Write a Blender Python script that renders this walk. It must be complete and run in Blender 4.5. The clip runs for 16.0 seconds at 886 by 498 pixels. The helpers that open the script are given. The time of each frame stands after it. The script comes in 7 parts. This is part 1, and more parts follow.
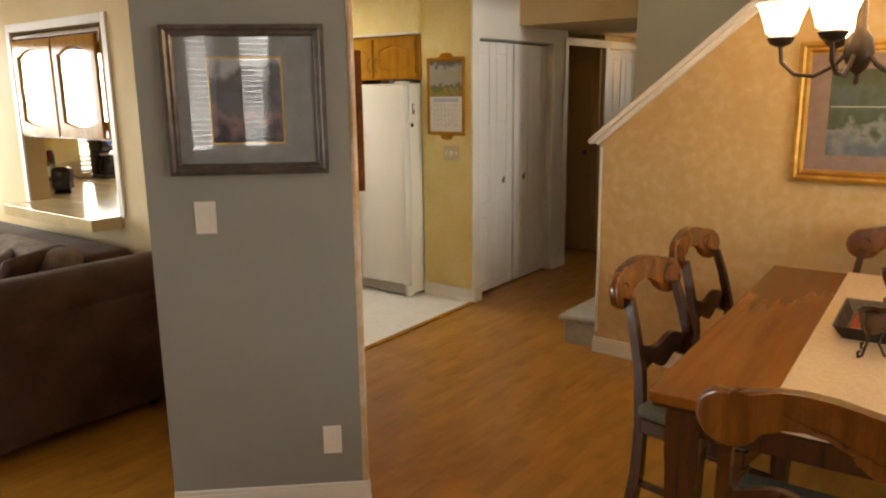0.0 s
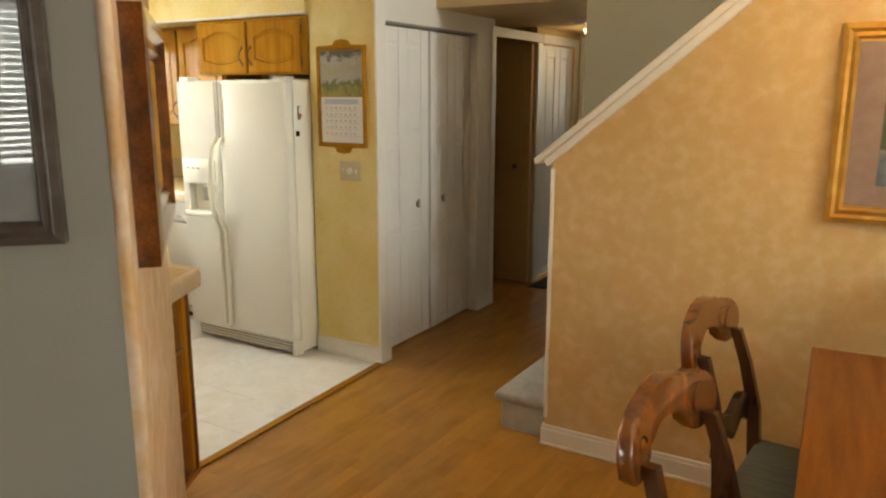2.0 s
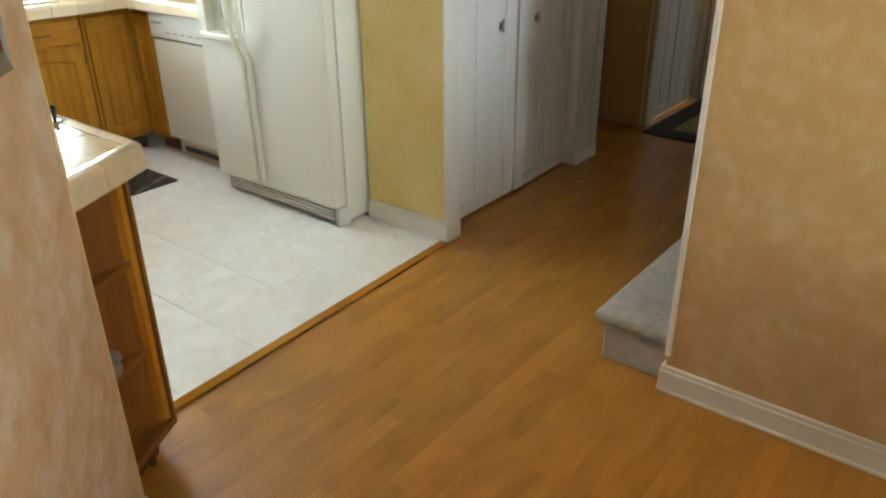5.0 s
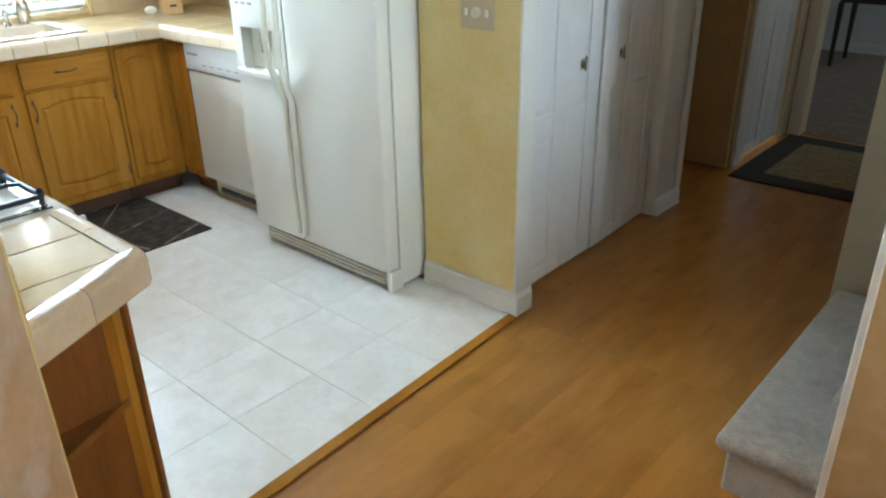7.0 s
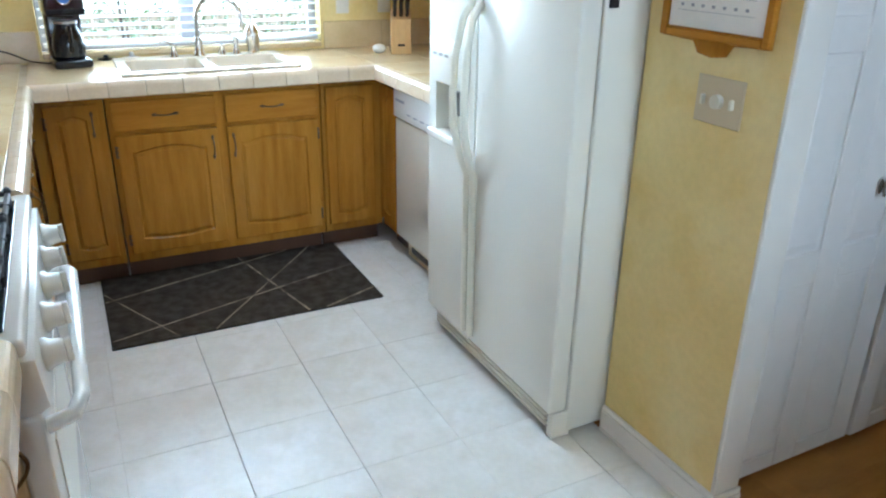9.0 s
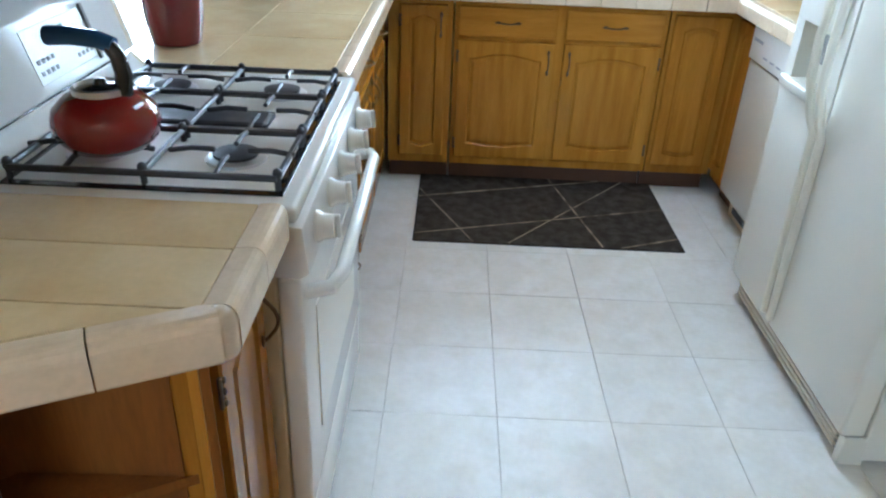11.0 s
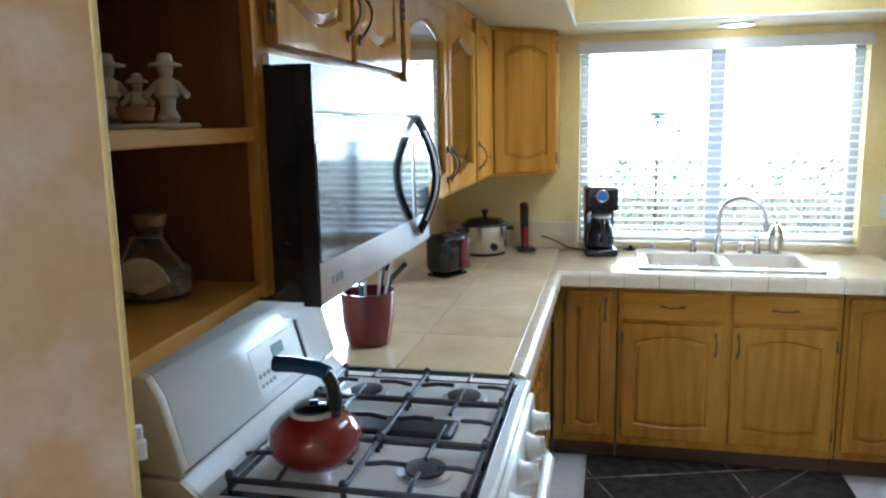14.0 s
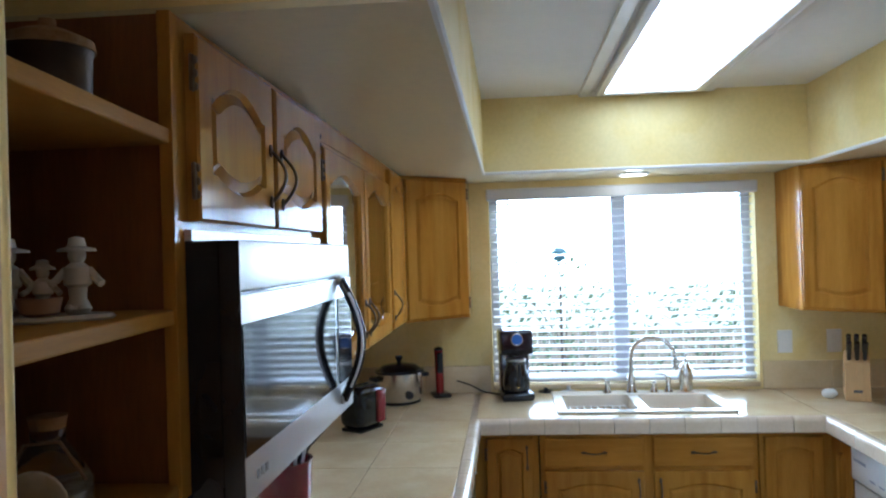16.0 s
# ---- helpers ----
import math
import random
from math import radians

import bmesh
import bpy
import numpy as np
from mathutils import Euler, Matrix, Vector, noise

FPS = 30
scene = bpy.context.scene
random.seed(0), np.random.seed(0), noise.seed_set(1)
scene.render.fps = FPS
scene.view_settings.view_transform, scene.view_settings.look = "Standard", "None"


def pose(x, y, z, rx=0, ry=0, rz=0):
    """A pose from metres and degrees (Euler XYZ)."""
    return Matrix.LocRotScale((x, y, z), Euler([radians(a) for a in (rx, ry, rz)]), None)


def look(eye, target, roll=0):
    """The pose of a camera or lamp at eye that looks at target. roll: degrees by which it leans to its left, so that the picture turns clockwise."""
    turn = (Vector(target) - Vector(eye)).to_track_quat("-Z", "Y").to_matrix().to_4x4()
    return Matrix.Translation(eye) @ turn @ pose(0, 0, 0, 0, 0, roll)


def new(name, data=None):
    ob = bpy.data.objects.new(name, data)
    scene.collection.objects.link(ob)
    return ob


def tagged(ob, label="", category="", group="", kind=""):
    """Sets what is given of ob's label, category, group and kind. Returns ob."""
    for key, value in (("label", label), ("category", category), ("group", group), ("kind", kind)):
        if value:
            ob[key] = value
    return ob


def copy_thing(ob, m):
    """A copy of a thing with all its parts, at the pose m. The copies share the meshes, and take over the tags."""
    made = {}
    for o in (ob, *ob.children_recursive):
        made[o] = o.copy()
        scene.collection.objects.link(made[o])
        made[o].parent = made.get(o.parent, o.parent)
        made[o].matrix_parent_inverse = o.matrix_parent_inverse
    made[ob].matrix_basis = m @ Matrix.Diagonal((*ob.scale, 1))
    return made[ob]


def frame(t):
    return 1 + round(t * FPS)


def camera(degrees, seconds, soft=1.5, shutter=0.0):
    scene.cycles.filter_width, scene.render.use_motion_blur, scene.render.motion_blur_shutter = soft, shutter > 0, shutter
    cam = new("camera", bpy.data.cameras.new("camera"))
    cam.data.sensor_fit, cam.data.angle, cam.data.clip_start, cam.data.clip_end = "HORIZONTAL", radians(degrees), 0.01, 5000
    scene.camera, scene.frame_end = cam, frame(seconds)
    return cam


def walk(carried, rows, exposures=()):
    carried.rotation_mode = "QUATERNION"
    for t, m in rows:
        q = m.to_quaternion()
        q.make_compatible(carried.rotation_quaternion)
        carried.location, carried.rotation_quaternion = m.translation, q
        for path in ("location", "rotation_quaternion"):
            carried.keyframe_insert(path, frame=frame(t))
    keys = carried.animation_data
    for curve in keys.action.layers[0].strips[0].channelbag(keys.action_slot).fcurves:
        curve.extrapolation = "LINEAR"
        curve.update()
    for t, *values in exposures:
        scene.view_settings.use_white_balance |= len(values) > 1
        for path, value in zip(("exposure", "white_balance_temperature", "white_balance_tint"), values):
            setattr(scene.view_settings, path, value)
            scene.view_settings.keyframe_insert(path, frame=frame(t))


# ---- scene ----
cam = camera(61.5, 16.0, soft=2.2)
PATH = [
    (0, (0.3, -0.155, 1.613), (-0.896, 1.392, 1.194), -0.7),
    (0.5, (0.132, 0.172, 1.592), (-0.97, 1.787, 1.171), -0.8),
    (1, (-0.031, 0.406, 1.603), (-1.1, 2.04, 1.171), -0.5),
    (1.5, (-0.272, 0.643, 1.603), (-1.26, 2.334, 1.197), -1.2),
    (2, (-0.418, 0.949, 1.588), (-1.427, 2.626, 1.176), 0.1),
    (2.5, (-0.57, 1.251, 1.606), (-1.706, 2.841, 1.184), 0.1),
    (3, (-0.791, 1.512, 1.569), (-1.915, 3.084, 1.053), -0.1),
    (3.5, (-0.922, 1.687, 1.53), (-1.992, 3.236, 0.857), 0.6),
    (4, (-0.949, 1.802, 1.504), (-2.009, 3.299, 0.706), -0.0),
    (6.5, (-1.25, 2.122, 1.482), (-2.448, 3.45, 0.588), -1.3),
    (7, (-1.414, 2.279, 1.5), (-2.62, 3.629, 0.648), -1.0),
    (7.5, (-1.541, 2.518, 1.503), (-2.921, 3.723, 0.706), -0.2),
    (8, (-1.652, 2.704, 1.521), (-3.145, 3.802, 0.77), 0.0),
    (10.5, (-1.87, 3.137, 1.449), (-3.628, 3.341, 0.518), 2.3),
    (11, (-1.878, 3.09, 1.449), (-3.635, 3.089, 0.493), 2.6),
    (11.5, (-1.857, 3.078, 1.451), (-3.6, 2.918, 0.483), 2.1),
    (12, (-1.873, 3.03, 1.457), (-3.615, 2.752, 0.513), 1.4),
    (12.5, (-1.862, 3.019, 1.489), (-3.649, 2.682, 0.657), 0.6),
    (13, (-1.864, 3.022, 1.538), (-3.714, 2.637, 0.883), 0.1),
    (13.5, (-1.843, 3.039, 1.576), (-3.737, 2.624, 1.086), -0.6),
    (14, (-1.833, 3.044, 1.596), (-3.757, 2.61, 1.265), -1.0),
    (14.5, (-1.811, 3.054, 1.622), (-3.747, 2.596, 1.42), -1.3),
    (15, (-1.804, 3.056, 1.635), (-3.743, 2.587, 1.49), -1.0),
    (15.5, (-1.834, 3.017, 1.657), (-3.787, 2.592, 1.586), -1.7),
    (16, (-1.898, 2.973, 1.665), (-3.891, 2.803, 1.677), -1.7),
]
walk(cam, [(t, look(eye, target, roll)) for t, eye, target, roll in PATH], exposures=[(0.0, 1.08, 7800, 11), (1.0, 1.26, 7800, 6), (2.0, 1.28, 7500, 4), (3.0, 1.34, 6900, 0), (4.0, 1.38, 6450, -3), (7.0, 1.56, 5200, -2), (10.5, 1.40, 4850, 2), (12.5, 1.33, 4800, 0), (14.0, 1.20, 4700, 2), (15.5, 0.96, 4650, 5), (16.0, 0.64, 4650, 6)])

# ---------------------------------------------------------------- world and lamps
world = bpy.data.worlds.new("sky")
scene.world = world
world.use_nodes = True
wn = world.node_tree.nodes
sky = wn.new("ShaderNodeTexSky")
sky.sky_type = "NISHITA"
sky.sun_disc = False
sky.sun_elevation, sky.sun_rotation = radians(52), radians(0)
wn["Background"].inputs["Strength"].default_value = 0.15
world.node_tree.links.new(sky.outputs["Color"], wn["Background"].inputs["Color"])


def lamp(name, kind, m, energy, color, size=(1, 1), angle=None):
    data = bpy.data.lights.new(name, kind)
    data.energy, data.color = energy, color
    if kind == "AREA":
        data.shape, data.size, data.size_y = "RECTANGLE", size[0], size[1]
    if kind == "POINT":
        data.shadow_soft_size = size[0]
    if angle:
        data.angle = radians(angle)
    ob = new(name, data)
    ob.matrix_world = m
    return ob


lamp("sun_light", "SUN", look((0, 0, 10), (-0.15, -0.60, 9.2)), 5.0, (1, 0.95, 0.86), angle=0.5)
DAY = (0.86, 0.93, 1.0)
lamp("kitchen_window_light", "AREA", look((-7.15, 3.56, 3.05), (-4.2, 3.56, 0.95)), 126, DAY, (2.4, 1.3))
lamp("dining_window_light", "AREA", look((0.24, -1.90, 1.65), (-0.8, 3.5, 0.9)), 15, DAY, (0.84, 1.05))
lamp("family_window_light", "AREA", look((-4.60, -1.87, 1.35), (-4.4, 2.0, 0.9)), 20, DAY, (1.9, 1.5))
lamp("family_side_window_light", "AREA", look((-6.78, 0.98, 1.45), (-3.5, 1.0, 1.2)), 14, DAY, (1.1, 1.2))
lamp("east_window_light", "AREA", look((2.60, 2.05, 1.5), (-2.4, 3.0, 1.0)), 25, DAY, (1.45, 1.15))
# Fill lamp added to brighten closet doors and stairwell; no source is seen.
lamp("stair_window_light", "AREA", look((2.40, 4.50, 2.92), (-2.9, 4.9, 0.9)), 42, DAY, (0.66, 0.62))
# Fill lamp added inside the far room, which has no window built.
lamp("bedroom_window_light", "AREA", look((-1.00, 10.4, 1.7), (-2.4, 8.6, 0.3)), 6, DAY, (1.2, 1.0))


# ---------------------------------------------------------------- materials
def mat(name, c1, c2=None, scale=3.0, rough=0.5, bump=0.0, bscale=60.0, metal=0.0, stretch=(1, 1, 1), contrast=(0.35, 0.65),
        detail=4.0, c3=None, scale3=0.8, fine=0.012, coat=0.0, vary=0.0, sheen=0.0, spec=None):
    """Two or three colours mixed by noise at two scales, grain, and fine relief; places are in metres."""
    m = bpy.data.materials.new(name)
    m.use_nodes = True
    nt = m.node_tree
    n, ln = nt.nodes, nt.links
    b = n["Principled BSDF"]
    tc, info = n.new("ShaderNodeTexCoord"), n.new("ShaderNodeObjectInfo")
    off = n.new("ShaderNodeVectorMath")
    off.operation = "MULTIPLY_ADD"
    off.inputs[1].default_value = (1, 1, 1)
    sc = n.new("ShaderNodeVectorMath")
    sc.operation = "SCALE"
    sc.inputs[0].default_value = (7.3, 5.1, 9.7)
    ln.new(info.outputs["Random"], sc.inputs["Scale"])
    ln.new(tc.outputs["Object"], off.inputs[0])
    ln.new(sc.outputs[0], off.inputs[2])
    mp = n.new("ShaderNodeMapping")
    mp.inputs["Scale"].default_value = stretch
    ln.new(off.outputs[0], mp.inputs["Vector"])

    def noise_ramp(s, lo, hi, det):
        t = n.new("ShaderNodeTexNoise")
        t.inputs["Scale"].default_value, t.inputs["Detail"].default_value = s, det
        ln.new(mp.outputs[0], t.inputs["Vector"])
        r = n.new("ShaderNodeMapRange")
        r.inputs["From Min"].default_value, r.inputs["From Max"].default_value = lo, hi
        ln.new(t.outputs["Fac"], r.inputs["Value"])
        return r.outputs[0], t.outputs["Fac"]

    def mixed(fac, a, b2, kind="MIX"):
        x = n.new("ShaderNodeMix")
        x.data_type, x.blend_type = "RGBA", kind
        for sock, v in ((x.inputs[0], fac), (x.inputs[6], a), (x.inputs[7], b2)):
            if isinstance(v, (int, float)):
                sock.default_value = v
            elif isinstance(v, tuple):
                sock.default_value = (*v, 1)
            else:
                ln.new(v, sock)
        return x.outputs[2]

    c2 = c2 or tuple(v * 0.86 for v in c1)
    f, raw = noise_ramp(scale, *contrast, detail)
    col = mixed(f, c1, c2)
    if c3:
        f3, _ = noise_ramp(scale3, 0.45, 0.7, 3.0)
        col = mixed(f3, col, c3)
    ff, _ = noise_ramp(scale * 9, 0.3, 0.7, 2.0)
    g = n.new("ShaderNodeMapRange")
    g.inputs["To Min"].default_value, g.inputs["To Max"].default_value = 1 - fine, 1 + fine
    ln.new(ff, g.inputs["Value"])
    gc = n.new("ShaderNodeCombineColor")
    for i in range(3):
        ln.new(g.outputs[0], gc.inputs[i])
    col = mixed(1.0, col, gc.outputs[0], "MULTIPLY")
    if vary:
        h = n.new("ShaderNodeHueSaturation")
        v = n.new("ShaderNodeMapRange")
        v.inputs["To Min"].default_value, v.inputs["To Max"].default_value = 1 - vary, 1 + vary
        ln.new(info.outputs["Random"], v.inputs["Value"])
        ln.new(v.outputs[0], h.inputs["Value"])
        ln.new(col, h.inputs["Color"])
        col = h.outputs[0]
    ln.new(col, b.inputs["Base Color"])
    rr = n.new("ShaderNodeMapRange")
    rr.inputs["To Min"].default_value, rr.inputs["To Max"].default_value = max(0.02, rough * 0.85), min(1, rough * 1.15)
    ln.new(f, rr.inputs["Value"])
    ln.new(rr.outputs[0], b.inputs["Roughness"])
    b.inputs["Metallic"].default_value = metal
    b.inputs["Coat Weight"].default_value = coat
    b.inputs["Coat Roughness"].default_value = 0.15
    b.inputs["Sheen Weight"].default_value = sheen
    if spec is not None:
        b.inputs["Specular IOR Level"].default_value = spec
    if bump:
        t = n.new("ShaderNodeTexNoise")
        t.inputs["Scale"].default_value, t.inputs["Detail"].default_value = bscale, 3
        ln.new(mp.outputs[0], t.inputs["Vector"])
        bp = n.new("ShaderNodeBump")
        bp.inputs["Strength"].default_value, bp.inputs["Distance"].default_value = bump, 0.004
        ln.new(t.outputs["Fac"], bp.inputs["Height"])
        ln.new(bp.outputs[0], b.inputs["Normal"])
    return m


def plain(name, c, rough=0.5, metal=0.0):
    return mat(name, c, tuple(v * 0.93 for v in c), 8.0, rough, 0.03, 90.0, metal)


def glow(name, c, strength):
    m = bpy.data.materials.new(name)
    m.use_nodes = True
    b = m.node_tree.nodes["Principled BSDF"]
    b.inputs["Base Color"].default_value = (*c, 1)
    b.inputs["Emission Color"].default_value = (*c, 1)
    b.inputs["Emission Strength"].default_value = strength
    return m


def clear(name, c=(1, 1, 1), rough=0.0, ior=1.45):
    m = bpy.data.materials.new(name)
    m.use_nodes = True
    b = m.node_tree.nodes["Principled BSDF"]
    b.inputs["Base Color"].default_value = (*c, 1)
    b.inputs["Transmission Weight"].default_value = 1
    b.inputs["Roughness"].default_value = rough
    b.inputs["IOR"].default_value = ior
    return m


def picture(name, sky_c, mid_c, low_c, spot_c, z0, z1, scale=14.0):
    """A painted landscape: bands of colour from low to high, broken up by brushy noise."""
    m = bpy.data.materials.new(name)
    m.use_nodes = True
    nt = m.node_tree
    n, ln = nt.nodes, nt.links
    b = n["Principled BSDF"]
    tc, sep = n.new("ShaderNodeTexCoord"), n.new("ShaderNodeSeparateXYZ")
    ln.new(tc.outputs["Object"], sep.inputs[0])
    t = n.new("ShaderNodeTexNoise")
    t.inputs["Scale"].default_value, t.inputs["Detail"].default_value = scale, 6
    ln.new(tc.outputs["Object"], t.inputs["Vector"])
    r = n.new("ShaderNodeMapRange")
    r.inputs["From Min"].default_value, r.inputs["From Max"].default_value = z0, z1
    ln.new(sep.outputs["Z"], r.inputs["Value"])
    a = n.new("ShaderNodeMath")
    a.operation = "MULTIPLY_ADD"
    a.inputs[1].default_value, a.inputs[2].default_value = 0.9, -0.45
    ln.new(t.outputs["Fac"], a.inputs[0])
    s = n.new("ShaderNodeMath")
    ln.new(a.outputs[0], s.inputs[0])
    ln.new(r.outputs[0], s.inputs[1])
    ramp = n.new("ShaderNodeValToRGB")
    e = ramp.color_ramp.elements
    e[0].position, e[0].color = 0.08, (*low_c, 1)
    e[1].position, e[1].color = 0.95, (*sky_c, 1)
    for p, c in ((0.30, spot_c), (0.42, mid_c), (0.62, tuple(0.5 * (u + v) for u, v in zip(mid_c, low_c))), (0.78, mid_c)):
        k = e.new(p)
        k.color = (*c, 1)
    ln.new(s.outputs[0], ramp.inputs[0])
    ln.new(ramp.outputs[0], b.inputs["Base Color"])
    b.inputs["Roughness"].default_value = 0.5
    return m


M_GREY = mat("grey_green_paint", (0.300, 0.302, 0.280), (0.280, 0.282, 0.260), 1.5, 0.6, 0.12, 120)
M_STAIRGREY = mat("sage_paint", (0.47, 0.44, 0.33), (0.44, 0.41, 0.30), 1.5, 0.65, 0.1, 120)
M_PEACH = mat("peach_sponged_paint", (0.59, 0.395, 0.172), (0.65, 0.475, 0.25), 20.0, 0.55, 0.12, 110, contrast=(0.42, 0.66), detail=8,
              c3=(0.565, 0.37, 0.16), scale3=8.0, fine=0.03)
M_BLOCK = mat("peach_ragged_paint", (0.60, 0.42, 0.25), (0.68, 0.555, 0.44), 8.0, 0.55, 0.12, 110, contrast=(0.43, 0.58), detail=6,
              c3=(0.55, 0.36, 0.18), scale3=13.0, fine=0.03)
M_YELLOW = mat("yellow_sponged_paint", (0.75, 0.59, 0.22), (0.81, 0.70, 0.36), 6.0, 0.6, 0.1, 110, contrast=(0.38, 0.68), detail=7,
               c3=(0.72, 0.55, 0.185), scale3=3.0, fine=0.03)
M_WHITE = mat("white_wall_paint", (0.74, 0.71, 0.66), (0.71, 0.68, 0.62), 1.5, 0.6, 0.1, 120)
M_TAN = mat("tan_wall_paint", (0.50, 0.31, 0.12), (0.46, 0.28, 0.105), 2.0, 0.6, 0.1, 120)
M_SOFFIT = mat("pale_yellow_eggshell", (0.58, 0.48, 0.25), (0.62, 0.53, 0.31), 4.0, 0.35, 0.1, 110, fine=0.03)
M_CREAM = mat("cream_wall_paint", (0.64, 0.48, 0.26), (0.59, 0.44, 0.23), 2.0, 0.6, 0.1, 120)
M_CEIL = mat("ceiling_paint", (0.78, 0.76, 0.72), (0.75, 0.73, 0.68), 2.0, 0.8, 0.35, 160)
M_TRIM = mat("white_gloss_trim", (0.78, 0.75, 0.70), (0.74, 0.71, 0.65), 3.0, 0.35, 0.04, 40)
M_DOOR = mat("white_door_paint", (0.80, 0.78, 0.76), (0.77, 0.75, 0.72), 3.0, 0.4, 0.03, 60)
M_OAK = mat("honey_oak", (0.44, 0.203, 0.024), (0.30, 0.127, 0.013), 7.0, 0.09, 0.02, 40, stretch=(5, 5, 0.45), contrast=(0.25, 0.75), detail=4,
            c3=(0.47, 0.238, 0.034), scale3=1.0, fine=0.06, coat=0.0, vary=0.06, spec=0.10)
M_OAKH = mat("honey_oak_rails", (0.445, 0.208, 0.027), (0.33, 0.140, 0.016), 7.0, 0.09, 0.02, 40, stretch=(0.45, 0.45, 5), contrast=(0.25, 0.75),
             fine=0.06, coat=0.0, vary=0.06, spec=0.10)
M_OAKSH = mat("satin_oak_shelf", (0.43, 0.220, 0.030), (0.34, 0.160, 0.020), 7.0, 0.6, 0.05, 40, stretch=(0.5, 0.5, 5), contrast=(0.25, 0.75), fine=0.06, spec=0.05)
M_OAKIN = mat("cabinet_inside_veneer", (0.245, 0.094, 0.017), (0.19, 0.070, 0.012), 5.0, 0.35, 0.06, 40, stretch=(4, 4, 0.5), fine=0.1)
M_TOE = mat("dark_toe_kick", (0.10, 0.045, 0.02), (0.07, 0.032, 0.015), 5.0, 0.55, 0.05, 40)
M_CTILE = mat("beige_counter_tile", (0.62, 0.48, 0.26), (0.67, 0.54, 0.32), 7.0, 0.15, 0.05, 30, contrast=(0.3, 0.7), detail=5,
              c3=(0.575, 0.43, 0.225), scale3=5.0, fine=0.03, vary=0.02)
M_CEDGE = mat("beige_edge_tile", (0.66, 0.53, 0.36), (0.72, 0.60, 0.44), 9.0, 0.16, 0.04, 30, detail=6, fine=0.04, vary=0.06)
M_GROUT = plain("grey_brown_grout", (0.38, 0.295, 0.18), 0.85)
M_VINYL = mat("white_marbled_vinyl", (0.74, 0.72, 0.67), (0.80, 0.79, 0.76), 5.0, 0.335, 0.05, 40, contrast=(0.35, 0.65), detail=6,
              c3=(0.715, 0.69, 0.63), scale3=12.0, fine=0.03, vary=0.02)
M_VGROUT = plain("vinyl_joint", (0.64, 0.60, 0.52), 0.5)
M_CARPET = mat("grey_carpet", (0.38, 0.35, 0.30), (0.30, 0.27, 0.23), 25.0, 0.95, 0.9, 350, fine=0.25, sheen=0.4, c3=(0.44, 0.41, 0.36), scale3=4)
M_CARPETB = mat("brown_carpet", (0.24, 0.175, 0.12), (0.18, 0.13, 0.09), 25.0, 0.95, 0.9, 350, fine=0.25)
M_BISQUE = mat("white_appliance_enamel", (0.76, 0.74, 0.66), (0.75, 0.73, 0.65), 0.6, 0.235, 0.03, 300, contrast=(0.0, 1.0), detail=1)
M_HANDLE = mat("bisque_plastic", (0.76, 0.735, 0.62), (0.74, 0.71, 0.59), 5.0, 0.34)
M_WHITEEN = mat("white_range_enamel", (0.78, 0.77, 0.73), (0.76, 0.75, 0.70), 4.0, 0.15, 0.02, 60)
M_BISCUIT = mat("biscuit_side_panel", (0.62, 0.53, 0.36), (0.58, 0.49, 0.32), 4.0, 0.4)
M_BLACK = mat("black_gloss_plastic", (0.012, 0.012, 0.014), (0.016, 0.016, 0.018), 6.0, 0.07)
M_BLACKM = mat("black_matt_iron", (0.015, 0.016, 0.02), (0.03, 0.03, 0.035), 30.0, 0.42, 0.2, 200)
M_GREYP = plain("grey_plastic", (0.25, 0.24, 0.22), 0.5)
M_STEEL = mat("brushed_steel", (0.66, 0.66, 0.66), (0.655, 0.655, 0.655), 2.0, 0.33, 0, 80, 1.0, fine=0.02)
M_CHROME = mat("satin_nickel", (0.60, 0.57, 0.52), (0.55, 0.52, 0.47), 9.0, 0.23, 0, 60, 1.0)
M_BRONZE = mat("aged_bronze", (0.16, 0.11, 0.055), (0.10, 0.065, 0.03), 30.0, 0.42, 0.1, 120, 0.8)
M_DARKIRON = mat("dark_bronze_iron", (0.06, 0.035, 0.02), (0.035, 0.022, 0.014), 20.0, 0.45, 0.2, 90, 0.6)
M_RED = mat("red_enamel", (0.22, 0.008, 0.006), (0.18, 0.006, 0.005), 6.0, 0.10, 0, 60, coat=0.5)
M_CROCK = mat("dark_red_glaze", (0.17, 0.012, 0.020), (0.13, 0.008, 0.014), 6.0, 0.2, 0.05, 40, coat=0.4)
M_DKRED = mat("black_cherry_plastic", (0.022, 0.006, 0.010), (0.016, 0.005, 0.008), 6.0, 0.15)
M_TEAL = plain("teal_silicone", (0.03, 0.25, 0.30), 0.45)
# Dark grip with its blue raised: a sky reflection put into the colour.
M_BLUESHEEN = plain("blue_black_plastic_sky_sheen", (0.03, 0.09, 0.22), 0.18)
M_CHERRY = mat("cherry_table_wood", (0.215, 0.068, 0.009), (0.150, 0.042, 0.006), 5.0, 0.22, 0.06, 40, stretch=(6, 0.5, 6), contrast=(0.3, 0.7),
               c3=(0.235, 0.078, 0.011), scale3=0.9, fine=0.05, coat=0.0, spec=0.30)
M_CHAIR = mat("chestnut_chair_wood", (0.20, 0.066, 0.012), (0.12, 0.034, 0.006), 6.0, 0.22, 0.06, 40, stretch=(5, 5, 0.5), fine=0.1, coat=0.5)
M_CHAIRD = mat("dark_chair_wood", (0.065, 0.020, 0.007), (0.040, 0.012, 0.005), 6.0, 0.23, 0.05, 40, stretch=(5, 5, 0.5), fine=0.1, coat=0.4)
